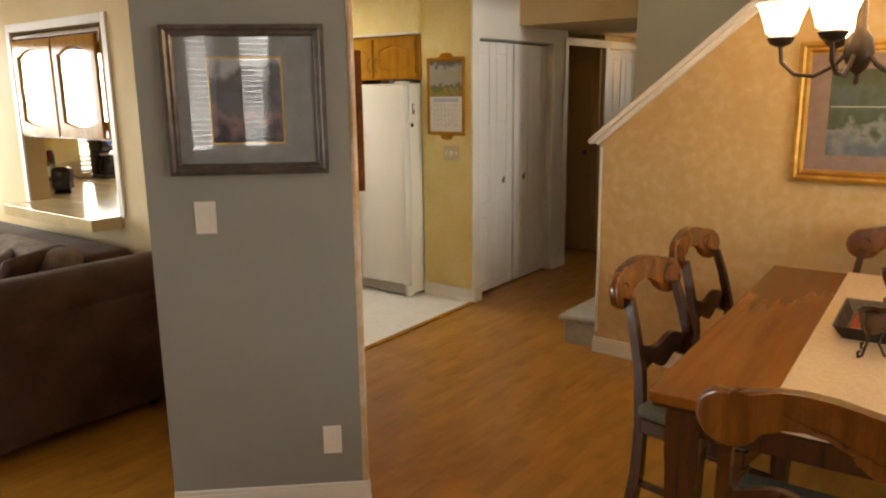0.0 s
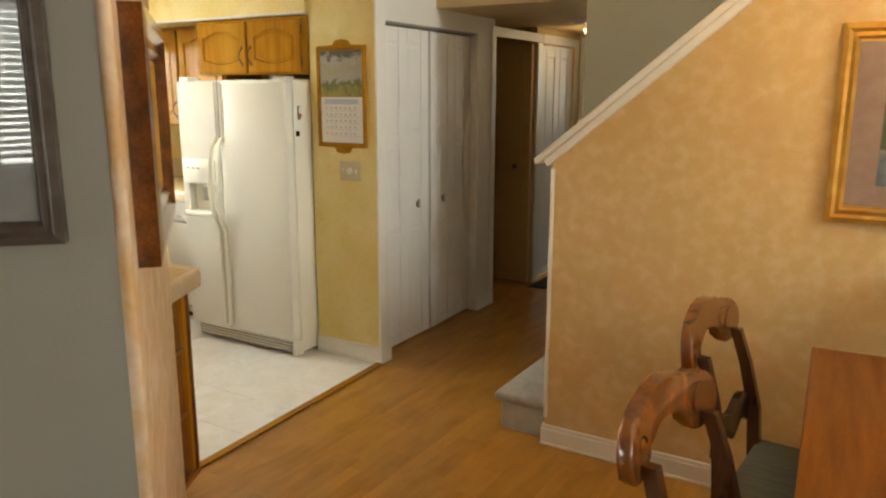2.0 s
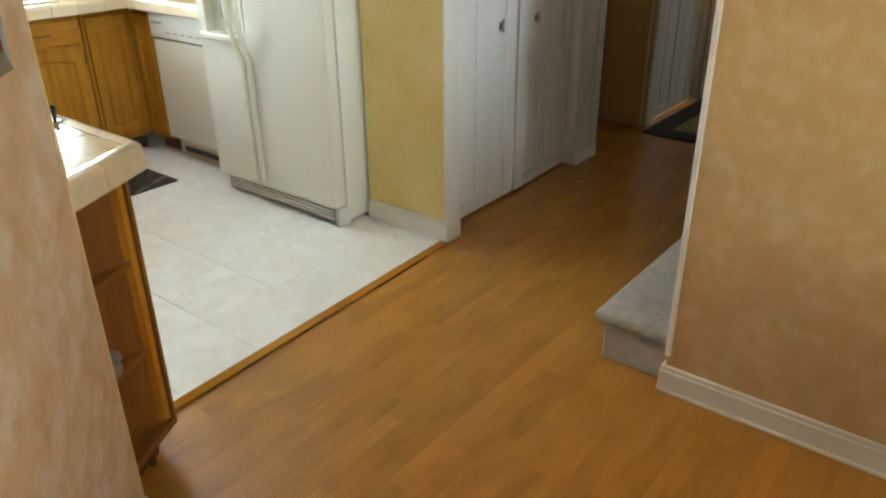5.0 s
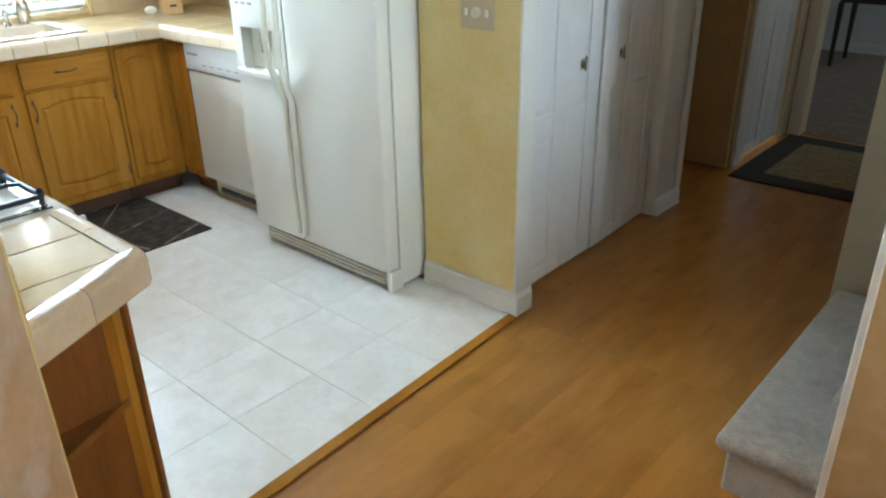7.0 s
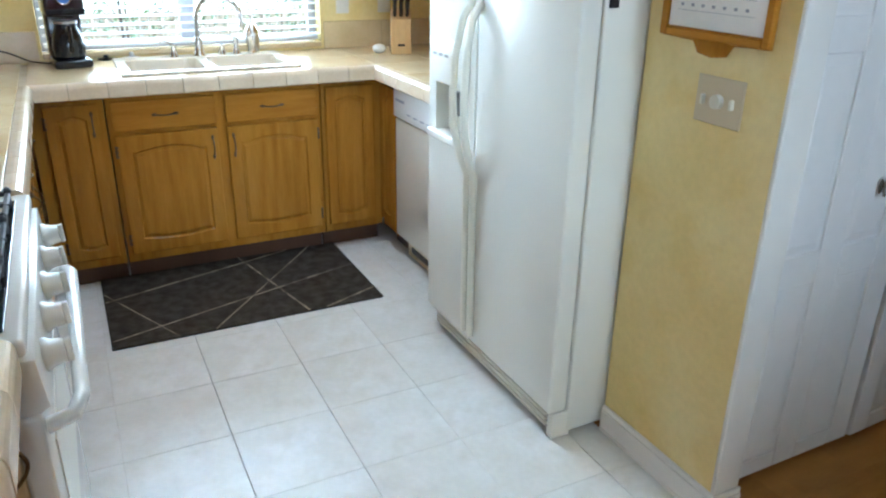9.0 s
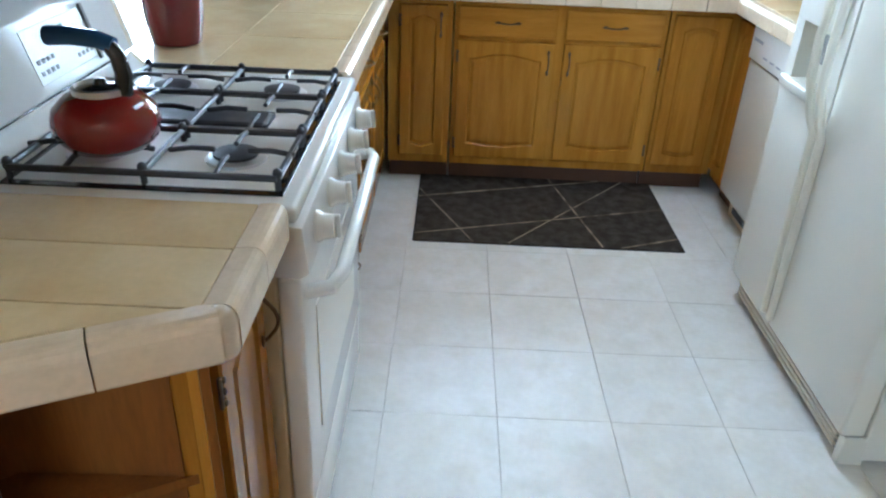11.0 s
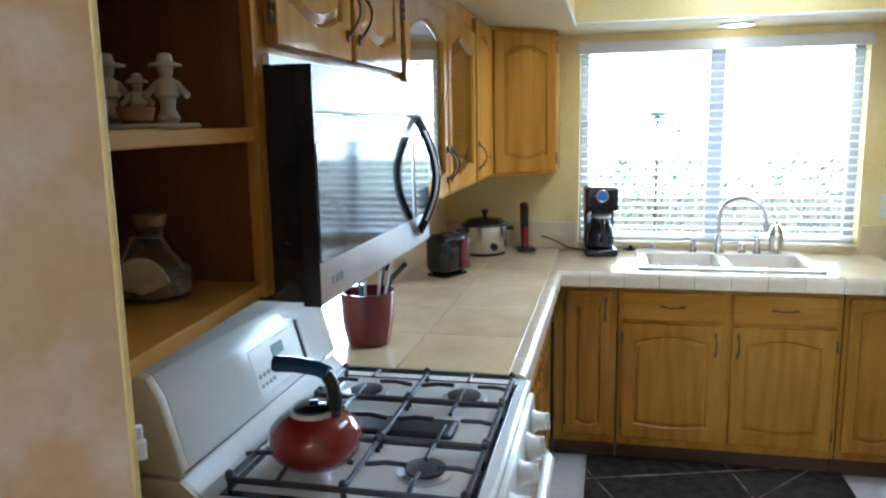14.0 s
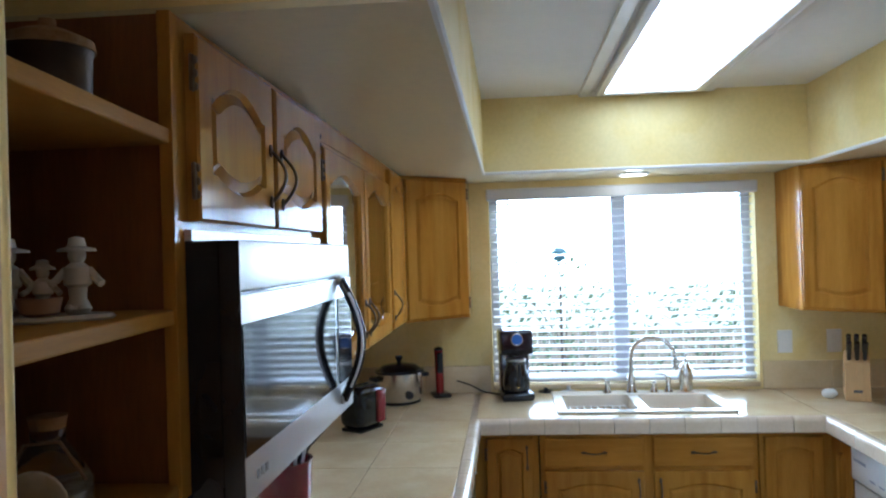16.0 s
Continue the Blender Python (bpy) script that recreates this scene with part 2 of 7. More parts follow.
M_SEAT = mat("grey_green_striped_fabric", (0.075, 0.080, 0.058), (0.12, 0.115, 0.08), 9.0, 0.9, 0.5, 400, stretch=(9, 0.3, 1), contrast=(0.44, 0.56), fine=0.2)
M_RUNNER = mat("cream_linen_runner", (0.68, 0.50, 0.31), (0.62, 0.45, 0.27), 60.0, 0.9, 0.4, 500, fine=0.1)
M_SOFA = mat("brown_sofa_microfibre", (0.060, 0.022, 0.008), (0.040, 0.014, 0.005), 4.0, 0.85, 0.3, 300, fine=0.15, sheen=0.1)
M_PILLOW = mat("taupe_cushion_fabric", (0.20, 0.15, 0.115), (0.14, 0.10, 0.075), 14.0, 0.9, 0.4, 250, fine=0.2)
M_PILLOWR = mat("wine_cushion_fabric", (0.18, 0.02, 0.03), (0.13, 0.012, 0.02), 10.0, 0.9, 0.4, 250, fine=0.2)
M_GOLD = mat("gilt_wood", (0.62, 0.36, 0.09), (0.48, 0.25, 0.05), 12.0, 0.34, 0.1, 60, 0.65)
M_MAUVE = mat("mauve_mat_board", (0.30, 0.21, 0.17), (0.27, 0.185, 0.15), 20.0, 0.85)
M_PEWTER = mat("pewter_frame", (0.17, 0.15, 0.14), (0.11, 0.095, 0.09), 15.0, 0.35, 0.1, 60, 0.6)
M_GREYMAT = mat("grey_mat_board", (0.27, 0.25, 0.245), (0.245, 0.225, 0.22), 20.0, 0.85)
M_WALNUT = mat("burl_frame_wood", (0.17, 0.055, 0.014), (0.075, 0.024, 0.008), 14.0, 0.2, 0.05, 40, detail=7, contrast=(0.35, 0.62), coat=0.4, fine=0.2)
M_MIRROR = mat("mirror_silver", (0.86, 0.88, 0.86), (0.85, 0.87, 0.85), 1.0, 0.02, 0, 1, 1.0, fine=0.0)
M_GLASS = clear("clear_glass", (0.97, 0.99, 0.98))
M_PAPER = plain("white_paper", (0.80, 0.78, 0.74), 0.8)
M_INK = plain("grey_print", (0.30, 0.31, 0.35), 0.8)
M_BLUEINK = plain("blue_print", (0.50, 0.55, 0.68), 0.8)
M_SINK = mat("cream_sink_enamel", (0.74, 0.67, 0.53), (0.71, 0.64, 0.50), 4.0, 0.12)
M_CERAMIC = mat("cream_bisque_china", (0.60, 0.53, 0.42), (0.50, 0.43, 0.33), 25.0, 0.45, 0.1, 120)
M_TERRA = plain("tan_china", (0.38, 0.20, 0.10), 0.5)
M_SHELL = mat("shell", (0.60, 0.50, 0.34), (0.46, 0.36, 0.22), 40.0, 0.45, 0.3, 60)
M_CORK = mat("cork", (0.34, 0.20, 0.09), (0.26, 0.14, 0.06), 60.0, 0.9, 0.4, 200)
M_SAND = mat("sand_and_shells", (0.44, 0.34, 0.20), (0.26, 0.19, 0.10), 70.0, 0.9, 0.8, 150)
M_LIGHTWOOD = mat("light_beech", (0.58, 0.38, 0.16), (0.52, 0.32, 0.12), 7.0, 0.45, 0.05, 40, stretch=(4, 4, 0.5), fine=0.08)
M_MAT = mat("dark_brown_mat", (0.035, 0.026, 0.018), (0.022, 0.016, 0.011), 20.0, 0.8, 0.4, 250, fine=0.15)
M_MATLINE = mat("tan_mat_line", (0.36, 0.29, 0.19), (0.10, 0.08, 0.055), 14.0, 0.85, contrast=(0.42, 0.62))
M_RUGD = mat("black_rug_border", (0.020, 0.017, 0.012), (0.032, 0.026, 0.018), 40.0, 0.95, 0.6, 300, fine=0.3)
M_RUGC = mat("olive_rug_pile", (0.26, 0.195, 0.085), (0.18, 0.13, 0.055), 30.0, 0.95, 0.6, 300, fine=0.3)
M_SLAT = mat("white_blind_slat", (0.68, 0.67, 0.66), (0.65, 0.64, 0.63), 6.0, 0.4)
# White sink window frame greyed: its backlit shade is put into the colour.
M_FRAMEDIM = plain("backlit_white_vinyl_frame", (0.42, 0.41, 0.43), 0.45)
M_FRAMEW = plain("white_vinyl_frame", (0.72, 0.72, 0.70), 0.4)
M_LEAF = mat("garden_leaves", (0.08, 0.12, 0.05), (0.13, 0.17, 0.08), 3.0, 0.55, 0, 60, vary=0.2)
M_BARK = mat("bark", (0.13, 0.09, 0.06), (0.08, 0.055, 0.04), 20.0, 0.9, 0.8, 60, stretch=(1, 1, 0.2))
M_FENCE = mat("weathered_fence", (0.45, 0.36, 0.26), (0.36, 0.28, 0.20), 6.0, 0.85, 0.4, 60, stretch=(3, 3, 0.3))
M_GROUND = mat("garden_ground", (0.20, 0.19, 0.10), (0.28, 0.25, 0.17), 1.2, 0.95, 0.6, 30)
M_BLUESIGN = plain("teal_garden_ornament", (0.06, 0.13, 0.15), 0.5)
M_DARKWOOD = mat("dark_furniture_wood", (0.035, 0.018, 0.010), (0.022, 0.011, 0.006), 6.0, 0.34, 0.05, 40, stretch=(4, 4, 0.5))
M_FROST = glow("lit_frosted_glass", (1.0, 0.80, 0.52), 3.0)
M_PANEL = glow("lit_light_diffuser", (0.97, 0.98, 1.0), 3.7)
M_SPOT = glow("lit_downlight_lens", (1.0, 0.90, 0.72), 2.0)
M_HALLLAMP = glow("lit_hall_lamp_glass", (1.0, 0.78, 0.48), 1.6)
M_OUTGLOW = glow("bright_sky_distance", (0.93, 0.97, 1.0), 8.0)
M_LCD = glow("green_display", (0.06, 0.16, 0.13), 0.08)
M_ART1 = picture("garden_print", (0.42, 0.40, 0.42), (0.13, 0.11, 0.13), (0.06, 0.05, 0.07), (0.25, 0.14, 0.14), -0.15, 0.15)
M_ART2 = picture("pond_painting", (0.05, 0.07, 0.035), (0.07, 0.09, 0.045), (0.11, 0.14, 0.17), (0.24, 0.25, 0.24), -0.25, 0.25, 13)
M_ART3 = picture("cottage_print", (0.09, 0.08, 0.05), (0.36, 0.34, 0.30), (0.30, 0.25, 0.06), (0.12, 0.13, 0.04), 0.0, 0.26, 24)


def laminate():
    """Warm three-strip laminate: short strips of slightly different tone within each plank, fine grain along y."""
    m = mat("warm_laminate", (0.425, 0.202, 0.035), (0.325, 0.140, 0.020), 5.0, 0.33, 0.02, 60, stretch=(4, 1.0, 1), contrast=(0.3, 0.7), detail=4,
            c3=(0.43, 0.206, 0.039), scale3=1.5, fine=0.04, vary=0.03, spec=0.32)
    nt = m.node_tree
    n, ln = nt.nodes, nt.links
    b = n["Principled BSDF"]
    src = b.inputs["Base Color"].links[0].from_socket
    tc, info = n.new("ShaderNodeTexCoord"), n.new("ShaderNodeObjectInfo")
    mp = n.new("ShaderNodeMapping")
    mp.inputs["Rotation"].default_value = (0, 0, radians(90))
    add = n.new("ShaderNodeVectorMath")
    sc = n.new("ShaderNodeVectorMath")
    sc.operation = "SCALE"
    sc.inputs[0].default_value = (0, 3.7, 0)
    ln.new(info.outputs["Random"], sc.inputs["Scale"])
    ln.new(tc.outputs["Object"], add.inputs[0])
    ln.new(sc.outputs[0], add.inputs[1])
    ln.new(add.outputs[0], mp.inputs["Vector"])
    br = n.new("ShaderNodeTexBrick")
    br.inputs["Scale"].default_value = 1.0
    br.inputs["Brick Width"].default_value, br.inputs["Row Height"].default_value = 0.36, 0.065
    br.inputs["Mortar Size"].default_value = 0.0
    br.inputs["Color1"].default_value, br.inputs["Color2"].default_value = (0.88, 0.87, 0.85, 1), (1.08, 1.08, 1.07, 1)
    br.offset_frequency, br.offset = 2, 0.37
    ln.new(mp.outputs[0], br.inputs["Vector"])
    x = n.new("ShaderNodeMix")
    x.data_type, x.blend_type = "RGBA", "MULTIPLY"
    x.inputs[0].default_value = 1.0
    ln.new(src, x.inputs[6])
    ln.new(br.outputs["Color"], x.inputs[7])
    ln.new(x.outputs[2], b.inputs["Base Color"])
    return m


M_LAM = laminate()


# ---------------------------------------------------------------- mesh helpers
def mesh_of(bm, name, material, smooth=False):
    bmesh.ops.recalc_face_normals(bm, faces=bm.faces)
    me = bpy.data.meshes.new(name)
    bm.to_mesh(me)
    bm.free()
    me.materials.append(material)
    if smooth:
        me.polygons.foreach_set("use_smooth", [True] * len(me.polygons))
        me.set_sharp_from_angle(angle=radians(40))
    return me


def part(name, bm, material, parent=None, label="", smooth=False, m=None):
    ob = new(name, mesh_of(bm, name, material, smooth))
    if parent is not None:
        ob.parent = parent
    if m is not None:
        ob.matrix_local = m
    if label:
        tagged(ob, label)
    return ob


def thing(name, label, category, m=None, group="", kind=""):
    ob = new(name)
    ob.empty_display_size = 0.1
    if m is not None:
        ob.matrix_world = m
    return tagged(ob, label, category, group, kind)


def solid(name, bm, material, label, category, group="", kind="", smooth=False, m=None):
    ob = part(name, bm, material, None, "", smooth)
    if m is not None:
        ob.matrix_world = m
    return tagged(ob, label, category, group, kind)


def box(x0, x1, y0, y1, z0, z1, bev=0.0, bm=None, seg=1):
    """A box, with bevelled edges if bev is given, added to bm."""
    b = bmesh.new()
    bmesh.ops.create_cube(b, size=1.0)
    for v in b.verts:
        v.co = Vector(((x0 + x1) / 2 + v.co.x * (x1 - x0), (y0 + y1) / 2 + v.co.y * (y1 - y0), (z0 + z1) / 2 + v.co.z * (z1 - z0)))
    if bev:
        bmesh.ops.bevel(b, geom=b.edges[:], offset=bev, segments=seg, affect="EDGES", profile=0.5)
    return b if bm is None else merge(bm, b)


def merge(bm, b, m=None):
    if m is not None:
        bmesh.ops.transform(b, matrix=m, verts=b.verts)
    me = bpy.data.meshes.new("tmp")
    b.to_mesh(me)
    b.free()
    bm.from_mesh(me)
    bpy.data.meshes.remove(me)
    return bm


def prism(poly, z0, z1, bev=0.0, bm=None):
    """A flat polygon in x, y pulled up from z0 to z1."""
    b = bmesh.new()
    lo = [b.verts.new((x, y, z0)) for x, y in poly]
    hi = [b.verts.new((x, y, z1)) for x, y in poly]
    b.faces.new(lo[::-1])
    b.faces.new(hi)
    k = len(poly)
    for i in range(k):
        b.faces.new((lo[i], lo[(i + 1) % k], hi[(i + 1) % k], hi[i]))
    if bev:
        bmesh.ops.bevel(b, geom=b.edges[:], offset=bev, segments=2, affect="EDGES", profile=0.5)
    return b if bm is None else merge(bm, b)


def slab_xz(poly, y0, y1, bev=0.0, bm=None):
    """A flat polygon in x, z pulled from y0 to y1."""
    b = prism(poly, 0, 1)
    for v in b.verts:
        v.co = Vector((v.co.x, y0 + (y1 - y0) * v.co.z, v.co.y))
    if bev:
        bmesh.ops.bevel(b, geom=b.edges[:], offset=bev, segments=2, affect="EDGES", profile=0.5)
    return b if bm is None else merge(bm, b)


def lathe(profile, seg=24, bm=None, at=(0, 0, 0), sx=1.0, sy=1.0):
    """Turn (radius, z) pairs round the z axis."""
    b = bmesh.new()
    rings = []
    for r, z in profile:
        rings.append([b.verts.new((at[0] + sx * r * math.cos(2 * math.pi * i / seg), at[1] + sy * r * math.sin(2 * math.pi * i / seg), at[2] + z))
                      for i in range(seg)])
    for a, c in zip(rings, rings[1:]):
        for i in range(seg):
            b.faces.new((a[i], a[(i + 1) % seg], c[(i + 1) % seg], c[i]))
    if profile[0][0] > 1e-4:
        b.faces.new(rings[0][::-1])
    if profile[-1][0] > 1e-4:
        b.faces.new(rings[-1])
    bmesh.ops.remove_doubles(b, verts=b.verts, dist=1e-5)
    return b if bm is None else merge(bm, b)


def tube(points, r, seg=8, bm=None, r2=None):
    """A round bar along points; r2: the radius at its end."""
    b = bmesh.new()
    pts = [Vector(p) for p in points]
    k = len(pts)
    rings = []
    side = None
    for i, p in enumerate(pts):
        d = (pts[min(i + 1, k - 1)] - pts[max(i - 1, 0)]).normalized()
        if side is None:
            side = d.cross(Vector((0, 0, 1)) if abs(d.z) < 0.9 else Vector((1, 0, 0))).normalized()
        side = (side - d * side.dot(d)).normalized()
        up = d.cross(side)
        rr = r if r2 is None else r + (r2 - r) * i / (k - 1)
        rings.append([b.verts.new(p + rr * (math.cos(2 * math.pi * j / seg) * side + math.sin(2 * math.pi * j / seg) * up)) for j in range(seg)])
    for a, c in zip(rings, rings[1:]):
        for j in range(seg):
            b.faces.new((a[j], a[(j + 1) % seg], c[(j + 1) % seg], c[j]))
    b.faces.new(rings[0][::-1])
    b.faces.new(rings[-1])
    return b if bm is None else merge(bm, b)


def arc(cx, cz, r, a0, a1, k=8, y=0.0):
    return [(cx + r * math.cos(radians(a0 + (a1 - a0) * i / k)), y, cz + r * math.sin(radians(a0 + (a1 - a0) * i / k))) for i in range(k + 1)]


def ball(r, at=(0, 0, 0), sx=1, sy=1, sz=1, bm=None, u=14, v=9):
    b = bmesh.new()
    bmesh.ops.create_uvsphere(b, u_segments=u, v_segments=v, radius=r)
    for w in b.verts:
        w.co = Vector((at[0] + w.co.x * sx, at[1] + w.co.y * sy, at[2] + w.co.z * sz))
    return b if bm is None else merge(bm, b)


def border(w0, w1, z0, z1, top=0.0, bottom=0.0, k=14):
    """Points round a panel from (w0, z0) to (w1, z1), anticlockwise, whose top and bottom bow outwards."""
    def bow(u):
        s = max(0.0, min(1.0, (u - 0.08) / 0.84))
        return math.sin(math.pi * s) ** 0.8 if 0 < s < 1 else 0.0
    pts = [(w0 + (w1 - w0) * i / k, z0 - bottom * bow(i / k)) for i in range(k)]
    pts += [(w1, z0 + (z1 - z0) * i / 2) for i in range(2)]
    pts += [(w1 - (w1 - w0) * i / k, z1 + top * bow(i / k)) for i in range(k)]
    pts += [(w0, z1 - (z1 - z0) * i / 2) for i in range(2)]
    return pts


def loops(bm, rings, fill=True):
    vs = [[bm.verts.new(p) for p in ring] for ring in rings]
    k = len(vs[0])
    for a, c in zip(vs, vs[1:]):
        for i in range(k):
            bm.faces.new((a[i], a[(i + 1) % k], c[(i + 1) % k], c[i]))
    if fill:
        bm.faces.new(vs[-1])
    return vs


def raised_panel(w, h, t=0.02, rail=0.055, top=0.025, bottom=0.0, glass=False):
    """A cabinet door: front at y = -t, back at y = 0, x from 0 to w, z from 0 to h."""
    bm = bmesh.new()
    e = 0.004

    def ring(x0, x1, z0, z1, y, tp=0.0, bt=0.0):
        return [(x, y, z) for x, z in border(x0, x1, z0, z1, tp, bt)]
    a, b2 = rail, w - rail
    zt = h - rail - top
    zb = rail + bottom
    rings = [ring(0, w, 0, h, 0), ring(0, w, 0, h, -t + e), ring(e, w - e, e, h - e, -t),
             ring(a, b2, zb, zt, -t, top, bottom), ring(a + 0.007, b2 - 0.007, zb + 0.007, zt - 0.007, -t + 0.009, top, bottom)]
    if glass:
        rings += [ring(a + 0.008, b2 - 0.008, zb + 0.008, zt - 0.008, 0, top, bottom), ring(0, w, 0, h, 0)]
        loops(bm, rings, fill=False)
        bmesh.ops.remove_doubles(bm, verts=bm.verts, dist=1e-6)
    else:
        g = 0.021
        rings += [ring(a + g, b2 - g, zb + g, zt - g, -t + 0.001, top * 0.85, bottom * 0.85)]
        vs = loops(bm, rings)
        bm.faces.new(vs[0][::-1])
    return bm


def pull(span=0.085, reach=0.026, vertical=True):
    """A bail pull: a thin bowed bar between two small leaf-shaped feet, standing out towards -y."""
    k = 10
    pts = [(0, -reach * math.sin(math.pi * i / k) - 0.004, span * (i / k - 0.5)) for i in range(k + 1)]
    bm = tube(pts, 0.0034, 6)
    for s in (-1, 1):
        ball(0.008, (0, -0.003, s * span * 0.5), 0.8, 0.5, 1.6, bm, 8, 6)
    if not vertical:
        bmesh.ops.rotate(bm, verts=bm.verts, cent=(0, 0, 0), matrix=Matrix.Rotation(radians(90), 3, "Y"))
    return bm


def hinge(bm=None):
    b = box(-0.006, 0.006, -0.006, 0.0, -0.028, 0.028, 0.002)
    for z in (-0.02, 0.0, 0.02):
        ball(0.004, (0.004, -0.007, z), 1, 1, 1.6, b, 8, 6)
    return b


def place(x, y, z, facing):
    """A pose whose local -y looks along facing, an angle in degrees from +x."""
    return pose(x, y, z, 0, 0, facing + 90)


# ---------------------------------------------------------------- plan
XW = -5.80          # kitchen window wall
YS = 2.16           # wall behind the range
YN = 4.93           # wall behind the refrigerator
XC = -2.96          # closet and hall wall
YP = 4.378          # yellow wall end beside the refrigerator
XK = -2.912         # its corner at the closet
YST = 3.92          # stair wall
XST = -1.66         # its end at the hall
CEIL = 2.385
SOF = 2.04
CNT = 0.93
A, B, C = (-2.14, 1.295), (-1.605, 1.797), (-2.472, 2.567)
XE, YSOUTH, XFAM = 2.45, -1.75, -6.6


def structure(name, bm, material, label, category="wall", smooth=False):
    return solid(name, bm, material, label, category, kind="structure", smooth=smooth)


# floors (base sheets; planks and tiles are laid on them at the end of the file)
structure("subfloor", box(XFAM - 0.2, XE + 0.2, YSOUTH - 0.2, 11.2, -0.20, -0.012), M_VGROUT, "plain grey base sheet under the floor coverings", "floor")

# walls of the kitchen
WIN = (2.885, 4.235, 0.965, 1.985)
bm = box(XW - 0.16, XW, YS - 0.12, WIN[0], 0, CEIL)
box(XW - 0.16, XW, WIN[1], YN + 0.12, 0, CEIL, 0, bm)
box(XW - 0.16, XW, WIN[0], WIN[1], 0, WIN[2], 0, bm)
box(XW - 0.16, XW, WIN[0], WIN[1], WIN[3], CEIL, 0, bm)
structure("wall_west", bm, M_YELLOW, "yellow sponge-painted kitchen wall round the sink window")

OPEN = (-4.80, -3.70, CNT + 0.001, 1.99)
bm = box(XFAM, OPEN[0], YS - 0.12, YS, 0, CEIL)
box(OPEN[1], -2.94, YS - 0.12, YS, 0, CEIL, 0, bm)
box(OPEN[0], OPEN[1], YS - 0.12, YS, 0, CNT - 0.07, 0, bm)
box(OPEN[0], OPEN[1], YS - 0.12, YS, OPEN[3], CEIL, 0, bm)
structure("wall_range", bm, M_CREAM, "painted wall between kitchen and family room with a pass-through opening")

bm = box(XW, XC - 0.09, YN, YN + 0.12, 0, CEIL)
structure("wall_refrigerator", bm, M_YELLOW, "yellow sponge-painted kitchen wall behind the refrigerator")

# the yellow wall end and the closet wall with its two door openings
bm = box(-3.39, XK - 0.012, YP, YP + 0.09, 0, CEIL, 0.0)
structure("wall_end_yellow", bm, M_YELLOW, "yellow sponge-painted wall end beside the refrigerator")
structure("wall_end_return", box(-3.39, -3.30, YP + 0.10, YN, 0, CEIL), M_YELLOW, "yellow return wall beside the refrigerator")
CL = (4.470, 5.640, 1.985)
bm = box(XK - 0.0118, XK + 0.002, YP - 0.003, CL[0], 0, CEIL, 0.005, None, 3)
box(XC - 0.10, XK - 0.012, YP + 0.0902, CL[0] - 0.0002, 0, CEIL, 0, bm)
box(XC - 0.10, XC, CL[1], 5.90, 0, CEIL, 0.006, bm)
box(XC - 0.10, XC, CL[0], CL[1], CL[2], CEIL, 0, bm)
structure("wall_closet", bm, M_WHITE, "white hall wall with a wide closet opening")
bm = box(XC - 0.85, XC - 0.80, YP + 0.1, 5.90, 0, CEIL)
structure("wall_closet_back", bm, M_WHITE, "plain back wall of the hall closet")

# the side passage, the linen door and the doorway at the hall's end
bm = box(-4.4, XC - 0.10, 5.80, 5.90, 0, CEIL)
box(-4.4, XC - 0.05, 6.63, 6.73, 0, CEIL, 0.004, bm)
box(-4.5, -4.4, 5.80, 6.73, 0, CEIL, 0, bm)
structure("wall_passage", bm, M_TAN, "tan painted side passage off the hall")
bm = box(XC - 0.10, XC, 7.45, 7.56, 0, CEIL)
box(XC - 0.10, XC, 6.73, 7.45, 1.98, CEIL, 0, bm)
box(XC - 0.10, XC, 6.63, 6.75, 0, CEIL, 0.004, bm)
structure("wall_hall_west", bm, M_CREAM, "cream hall wall round a white linen-closet door")
bm = box(XC - 0.1, -2.86, 7.56, 7.68, 0, CEIL)
box(-2.05, -1.84, 7.56, 7.68, 0, CEIL, 0, bm)
box(-2.86, -2.05, 7.56, 7.68, 2.0, CEIL, 0, bm)
structure("wall_hall_end", bm, M_CREAM, "cream wall with an open doorway at the hall end")
bm = box(-5.2, -0.4, 10.9, 11.0, 0, CEIL)
box(-5.2, -5.1, 7.68, 10.9, 0, CEIL, 0, bm)
box(-0.45, -0.35, 7.68, 10.9, 0, CEIL, 0, bm)
box(-5.2, XC - 0.1, 7.56, 7.68, 0, CEIL, 0, bm)
box(-1.84, -0.35, 7.56, 7.68, 0, CEIL, 0, bm)
structure("wall_bedroom", bm, M_WHITE, "pale walls of the carpeted room past the hall")
structure("wall_hall_east", box(-1.96, -1.84, 5.07, 7.56, 0, CEIL), M_STAIRGREY, "sage painted hall wall beside the staircase")

# the stair: knee wall with its slope, the far wall, the shaft
SL = math.tan(radians(39.3))
ZK = 1.292


def knee(x):
    return ZK + SL * (x - XST)


XTOP = XST + (3.3 - ZK) / SL
bm = slab_xz([(XST, 0), (XE, 0), (XE, 3.3), (XTOP, 3.3), (XST, ZK)], YST, YST + 0.11)
structure("wall_stair", bm, M_PEACH, "peach sponge-painted stair wall with a sloping top")
structure("wall_stair_far", box(-1.95, XE, 5.03, 5.07, 0, 3.6), M_STAIRGREY, "sage painted wall on the far side of the stairs")
# Opening added in the unseen shaft end for the stair fill lamp.
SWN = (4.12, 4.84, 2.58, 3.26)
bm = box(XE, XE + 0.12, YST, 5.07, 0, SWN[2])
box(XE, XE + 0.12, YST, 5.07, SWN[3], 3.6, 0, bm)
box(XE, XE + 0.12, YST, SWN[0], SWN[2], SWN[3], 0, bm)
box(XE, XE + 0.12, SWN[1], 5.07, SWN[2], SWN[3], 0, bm)
